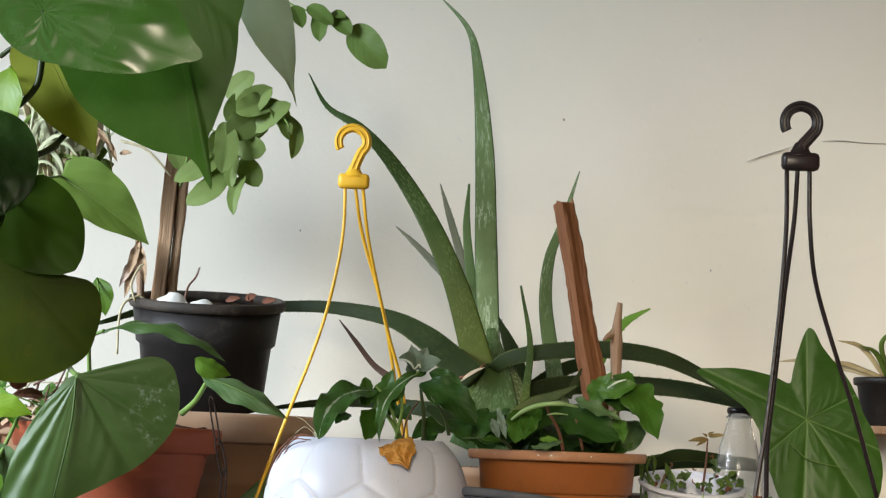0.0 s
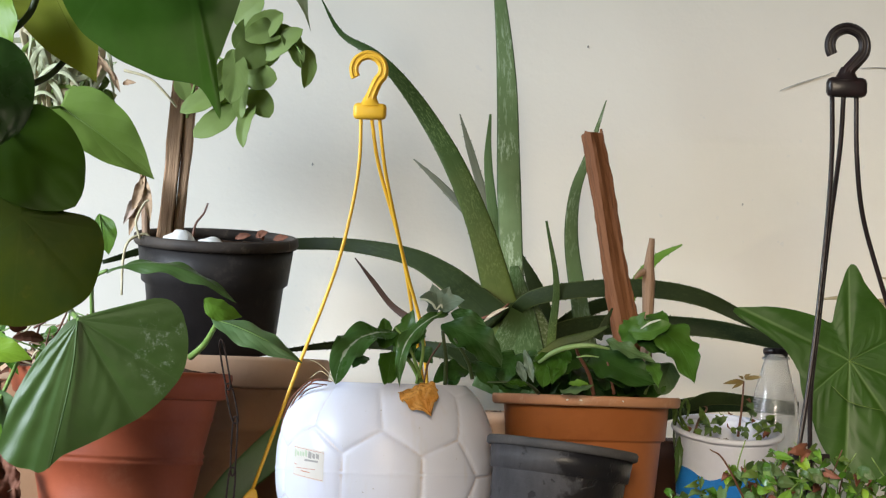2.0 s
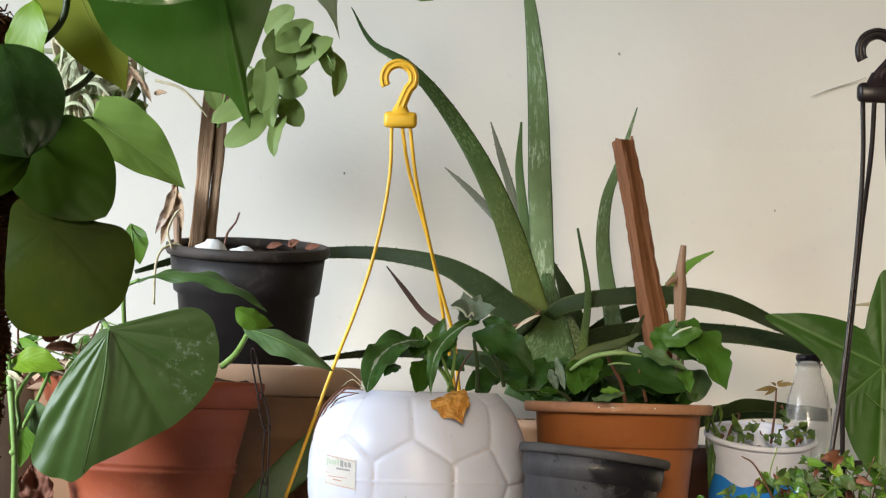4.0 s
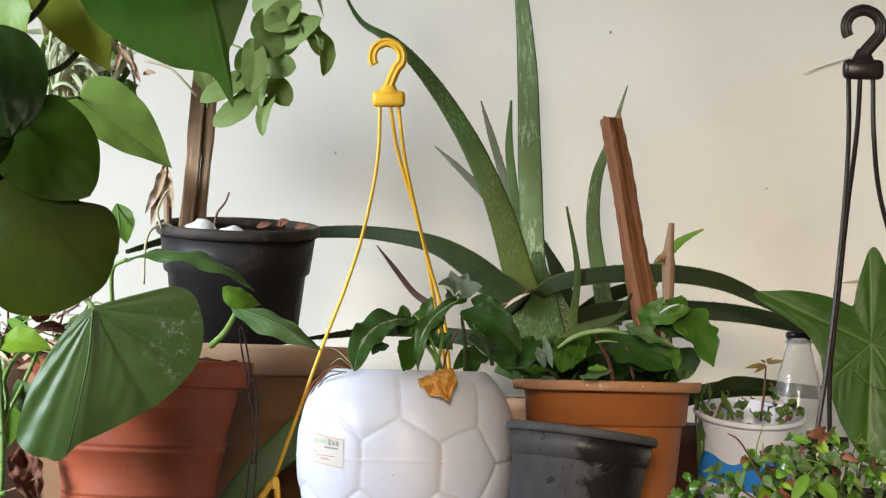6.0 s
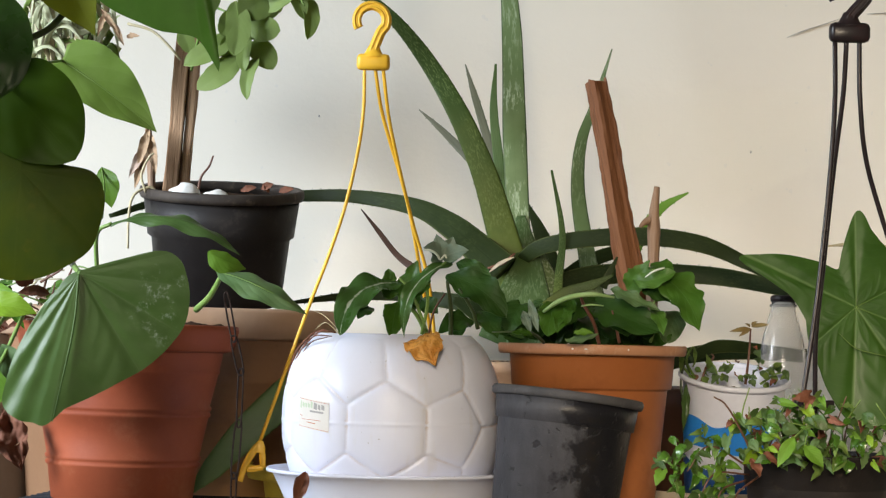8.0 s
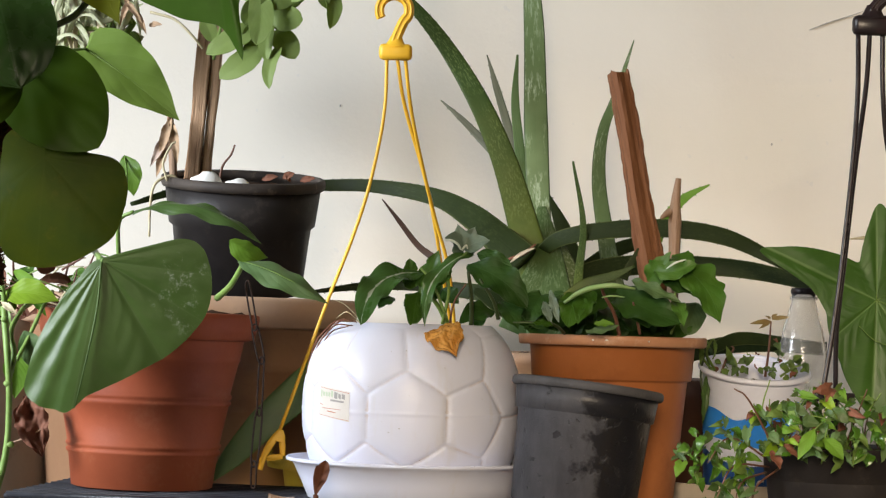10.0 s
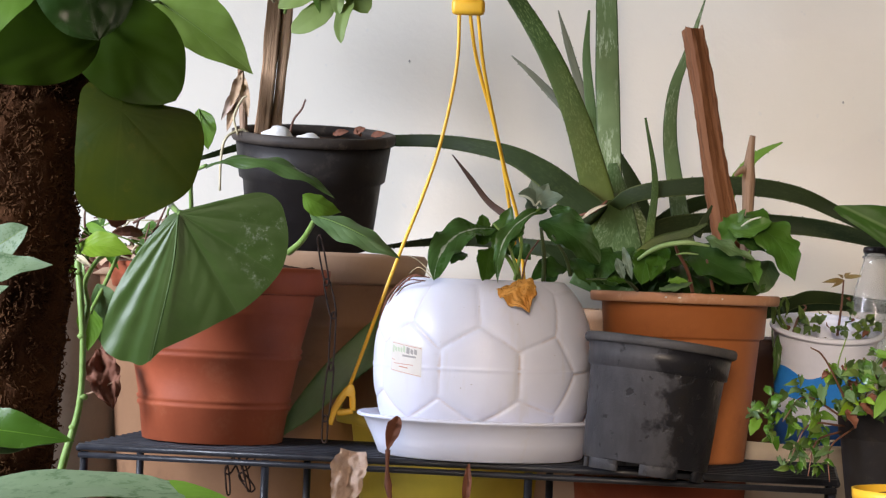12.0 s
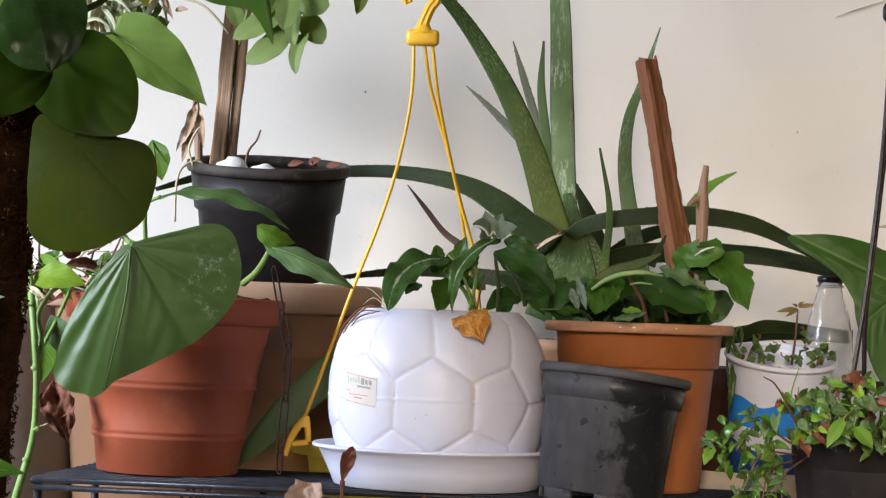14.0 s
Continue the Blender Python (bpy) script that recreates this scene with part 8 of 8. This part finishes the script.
part("stem", tube([(0.425, 2.885, 0.43), (0.431, 2.885, 0.448), (0.44, 2.885, 0.461), (0.437, 2.885, 0.465)], [0.0016, 0.0015, 0.0008], 6), "stem_red", weeds)
part("stem", tube([(0.446, 2.885, 0.427), (0.443, 2.885, 0.445), (0.437, 2.885, 0.455)], [0.0016, 0.0015, 0.0008], 6), "stem", weeds)
part("stem", tube([(0.5, 2.885, 0.428), (0.519, 2.885, 0.441), (0.534, 2.885, 0.445)], [0.0016, 0.0015, 0.0008], 6), "stem", weeds)
part("stem", tube([(0.417, 2.885, 0.434), (0.406, 2.885, 0.455), (0.413, 2.885, 0.473), (0.418, 2.885, 0.462), (0.414, 2.885, 0.448)], [0.0016, 0.0015, 0.0008], 6), "pothos", weeds)
part("stem", tube([(0.416, 2.885, 0.431), (0.4, 2.885, 0.451), (0.397, 2.885, 0.468), (0.404, 2.885, 0.473), (0.41, 2.885, 0.462)], [0.0016, 0.0015, 0.0008], 6), "pothos", weeds)
part("stem", tube([(0.403, 2.885, 0.455), (0.399, 2.885, 0.426), (0.405, 2.885, 0.39)], [0.0016, 0.0015, 0.0008], 6), "stem_dark", weeds)
part("stem", tube([(0.412, 2.885, 0.426), (0.408, 2.885, 0.445), (0.401, 2.885, 0.462)], [0.0016, 0.0015, 0.0008], 6), "pothos_dim", weeds)
leaf(weeds, "pothos", (0.433, 2.875, 0.447), (0.428, 2.865, 0.465), 0.0086, "ovate", bend=0.2, fold=0.4, wave=0.08, rows=12, cols=8, rag=0.2, crumple=0.07, seed=0)
leaf(weeds, "sage", (0.453, 2.875, 0.443), (0.464, 2.865, 0.453), 0.0101, "ovate", bend=0.2, fold=0.4, wave=0.08, rows=12, cols=8, rag=0.2, crumple=0.07, seed=1)
leaf(weeds, "sage", (0.443, 2.875, 0.44), (0.435, 2.865, 0.427), 0.0101, "ovate", bend=0.2, fold=0.4, wave=0.08, rows=12, cols=8, rag=0.2, crumple=0.07, seed=2)
leaf(weeds, "sage", (0.491, 2.875, 0.47), (0.497, 2.865, 0.461), 0.0094, "ovate", bend=0.2, fold=0.4, wave=0.08, rows=12, cols=8, rag=0.2, crumple=0.07, seed=3)
leaf(weeds, "dead", (0.49, 2.875, 0.475), (0.493, 2.865, 0.471), 0.0043, "ovate", bend=0.2, fold=0.4, wave=0.08, rows=12, cols=8, rag=0.2, crumple=0.07, seed=4)
leaf(weeds, "pothos", (0.515, 2.875, 0.45), (0.525, 2.865, 0.456), 0.0079, "ovate", bend=0.2, fold=0.4, wave=0.08, rows=12, cols=8, rag=0.2, crumple=0.07, seed=5)
leaf(weeds, "pothos_dim", (0.527, 2.875, 0.446), (0.533, 2.865, 0.433), 0.0086, "ovate", bend=0.2, fold=0.4, wave=0.08, rows=12, cols=8, rag=0.2, crumple=0.07, seed=6)
leaf(weeds, "pothos_dim", (0.404, 2.875, 0.426), (0.4, 2.865, 0.366), 0.0101, "ovate", bend=0.2, fold=0.4, wave=0.08, rows=12, cols=8, rag=0.2, crumple=0.07, seed=7)
leaf(weeds, "pothos", (0.398, 2.875, 0.462), (0.395, 2.865, 0.439), 0.0065, "ovate", bend=0.2, fold=0.4, wave=0.08, rows=12, cols=8, rag=0.2, crumple=0.07, seed=8)
leaf(weeds, "pothos", (0.414, 2.875, 0.471), (0.414, 2.865, 0.451), 0.0050, "ovate", bend=0.2, fold=0.4, wave=0.08, rows=12, cols=8, rag=0.2, crumple=0.07, seed=9)

# clear bottle
bottle = thing("plastic_bottle", (0.554, 3.020, 0.408), "clear plastic bottle with a dark cap behind the cup", "bottle")
v = 0.0007
bz = BZ - 0.002
bm_ = pose(0.548, 3.0, bz)
btop = 0.544 - bz
part("body", lathe([(0, 0.0), (40 * v, 0), (44 * v, 3 * v), (46 * v, btop - 150 * v), (45 * v, btop - 120 * v), (38 * v, btop - 80 * v), (27 * v, btop - 40 * v), (23 * v, btop - 26 * v), (22 * v, btop - 8 * v), (20.5 * v, btop - 8 * v), (21 * v, btop - 26 * v), (25 * v, btop - 42 * v), (36 * v, btop - 82 * v), (43.5 * v, btop - 122 * v), (44.5 * v, btop - 150 * v), (42 * v, 5 * v), (0, 3 * v)], bm_, 48), "clear", bottle)
part("cap", lathe([(0, btop - 12 * v), (24 * v, btop - 12 * v), (25 * v, btop - 6 * v), (24 * v, btop - 2 * v), (22 * v, btop), (0, btop)], bm_, 40), "strap", bottle, "dark screw cap")
part("neck_ring", lathe([(22 * v, btop - 22 * v), (26 * v, btop - 22 * v), (26 * v, btop - 17 * v), (22 * v, btop - 17 * v)], bm_, 40), "clear", bottle)

# black pot with pale leaves at the far right
far = simple_pot("small_black_pot", pose(0.795, 3.12, 0.527), [(0.045, 0), (0.047, 0.002), (0.055, 0.058), (0.060, 0.059), (0.061, 0.068), (0.059, 0.070)], "black", "small black pot of pale leaves on a wall bracket", soil_z=0.062, soil_r=0.052)
part("bracket", box(-0.05, -0.05, -0.012, 0.05, WALL - 3.12, 0.0, 0.002, pose(0.795, 3.12, 0.527)), "twig", far)
fl = thing("spider_plant", (0.786, 3.100, 0.600), "small spider plant with pale arching leaves in pot", "spider plant")
part("leaf", fleshy([(0.774, 3.100, 0.598), (0.736, 3.080, 0.638), (0.696, 3.060, 0.646)], [0.007, 0.008, 0.001], 6, 16, 0.15), "straw", fl)
part("leaf", fleshy([(0.778, 3.100, 0.598), (0.756, 3.080, 0.631), (0.727, 3.060, 0.640)], [0.007, 0.008, 0.001], 6, 16, 0.15), "pothos", fl)
part("leaf", fleshy([(0.769, 3.100, 0.597), (0.716, 3.080, 0.613), (0.680, 3.060, 0.615)], [0.007, 0.008, 0.001], 6, 16, 0.15), "straw", fl)
part("leaf", fleshy([(0.782, 3.100, 0.598), (0.764, 3.080, 0.644), (0.783, 3.060, 0.668)], [0.007, 0.008, 0.001], 6, 16, 0.15), "pothos", fl)
part("leaf", fleshy([(0.768, 3.100, 0.597), (0.667, 3.080, 0.616), (0.611, 3.060, 0.613)], [0.007, 0.008, 0.001], 6, 16, 0.15), "straw", fl)
part("leaf", fleshy([(0.786, 3.100, 0.598), (0.805, 3.080, 0.637), (0.825, 3.060, 0.621)], [0.007, 0.008, 0.001], 6, 16, 0.15), "pothos", fl)

# chain hanging at the ribbed pot
chain = thing("iron_chain", (-0.152, 2.700, 0.285), "rusty thin iron chain hanging beside the ribbed pot", "chain")
CH = spline([(-0.169, 2.740, 0.523), (-0.156, 2.700, 0.472), (-0.146, 2.690, 0.432), (-0.147, 2.690, 0.372), (-0.151, 2.690, 0.312), (-0.152, 2.700, 0.284)], 6)


def link(parent, p0, p1, n):
    """One long link of bent wire from p0 to p1; every other one is turned on edge."""
    d, mid = p1 - p0, (p0 + p1) / 2
    side = d.normalized().cross(Vector((0.2, -1, 0))).normalized()
    depth = d.normalized().cross(side)
    w = side * 0.0042 + depth * 0.001 if n % 2 else side * 0.0026 + depth * 0.0036
    ring = [mid + d * 0.58 * math.copysign(abs(math.sin(t)) ** 0.6, math.sin(t)) + w * math.copysign(abs(math.cos(t)) ** 0.6, math.cos(t)) for t in [2 * math.pi * i / 20 for i in range(21)]]
    part("link", tube(ring, [0.0011, 0.0011], 6, 40), "chain", parent)


for n, (p0, p1) in enumerate(zip(CH, CH[1:])):
    link(chain, p0, p1, n)
loop = thing("iron_chain", (-0.244, 2.660, 0.271), "rusty chain looped under the stand rail", "chain")
link(loop, Vector((-0.261, 2.680, 0.220)), Vector((-0.264, 2.680, 0.249)), 0)
link(loop, Vector((-0.263, 2.680, 0.244)), Vector((-0.251, 2.680, 0.266)), 1)
link(loop, Vector((-0.254, 2.680, 0.263)), Vector((-0.244, 2.680, 0.237)), 2)
link(loop, Vector((-0.247, 2.680, 0.242)), Vector((-0.233, 2.680, 0.225)), 3)
link(loop, Vector((-0.237, 2.680, 0.225)), Vector((-0.244, 2.680, 0.253)), 4)
link(loop, Vector((-0.244, 2.680, 0.249)), Vector((-0.233, 2.680, 0.265)), 5)

# dried leaves caught under the stand
scrap = thing("dried_leaf", (-0.116, 2.620, 0.246), "papery pinkish dried leaf caught under the rail", "leaf", group="dried leaves")
part("blade", blade((-0.114, 2.620, 0.279), (-0.125, 2.600, 0.199), 0.0390, "strip", bend=0.05, fold=0.6, wave=0.05, rows=34, cols=20, seed=4, ripple=3, crumple=0.10, rag=0.2), "dead_pink", scrap)
scrap = thing("dried_leaf", (0.018, 2.600, 0.253), "thin dark brown dried leaf strip hanging from rail", "leaf", group="dried leaves")
part("blade", blade((0.019, 2.600, 0.271), (0.016, 2.600, 0.217), 0.0103, "lance", bend=0.05, fold=0.8, wave=0.05, seed=6), "dead", scrap)
scrap = thing("dried_leaf", (-0.428, 2.780, 0.366), "crumpled dark red dried leaf behind the vine", "leaf", group="dried leaves")
part("blade", blade((-0.435, 2.780, 0.380), (-0.411, 2.760, 0.308), 0.0414, "lance", bend=0.1, fold=0.7, wave=0.10, rows=30, cols=18, seed=7, crumple=0.12, rag=0.4), "dead", scrap)
part("twig", tube([(-0.456, 2.770, 0.321), (-0.427, 2.760, 0.333), (-0.406, 2.760, 0.346)], [0.001, 0.0012, 0.0006], 6), "twig", scrap)

# yellow pot edge low at the right
simple_pot("yellow_pot", pose(0.480, 2.36, 0.0), [(0.045, 0), (0.048, 0.002), (0.060, 0.267), (0.066, 0.267), (0.067, 0.279)], "yellow", "small yellow plastic pot standing in front", soil_z=0.270, soil_r=0.055)
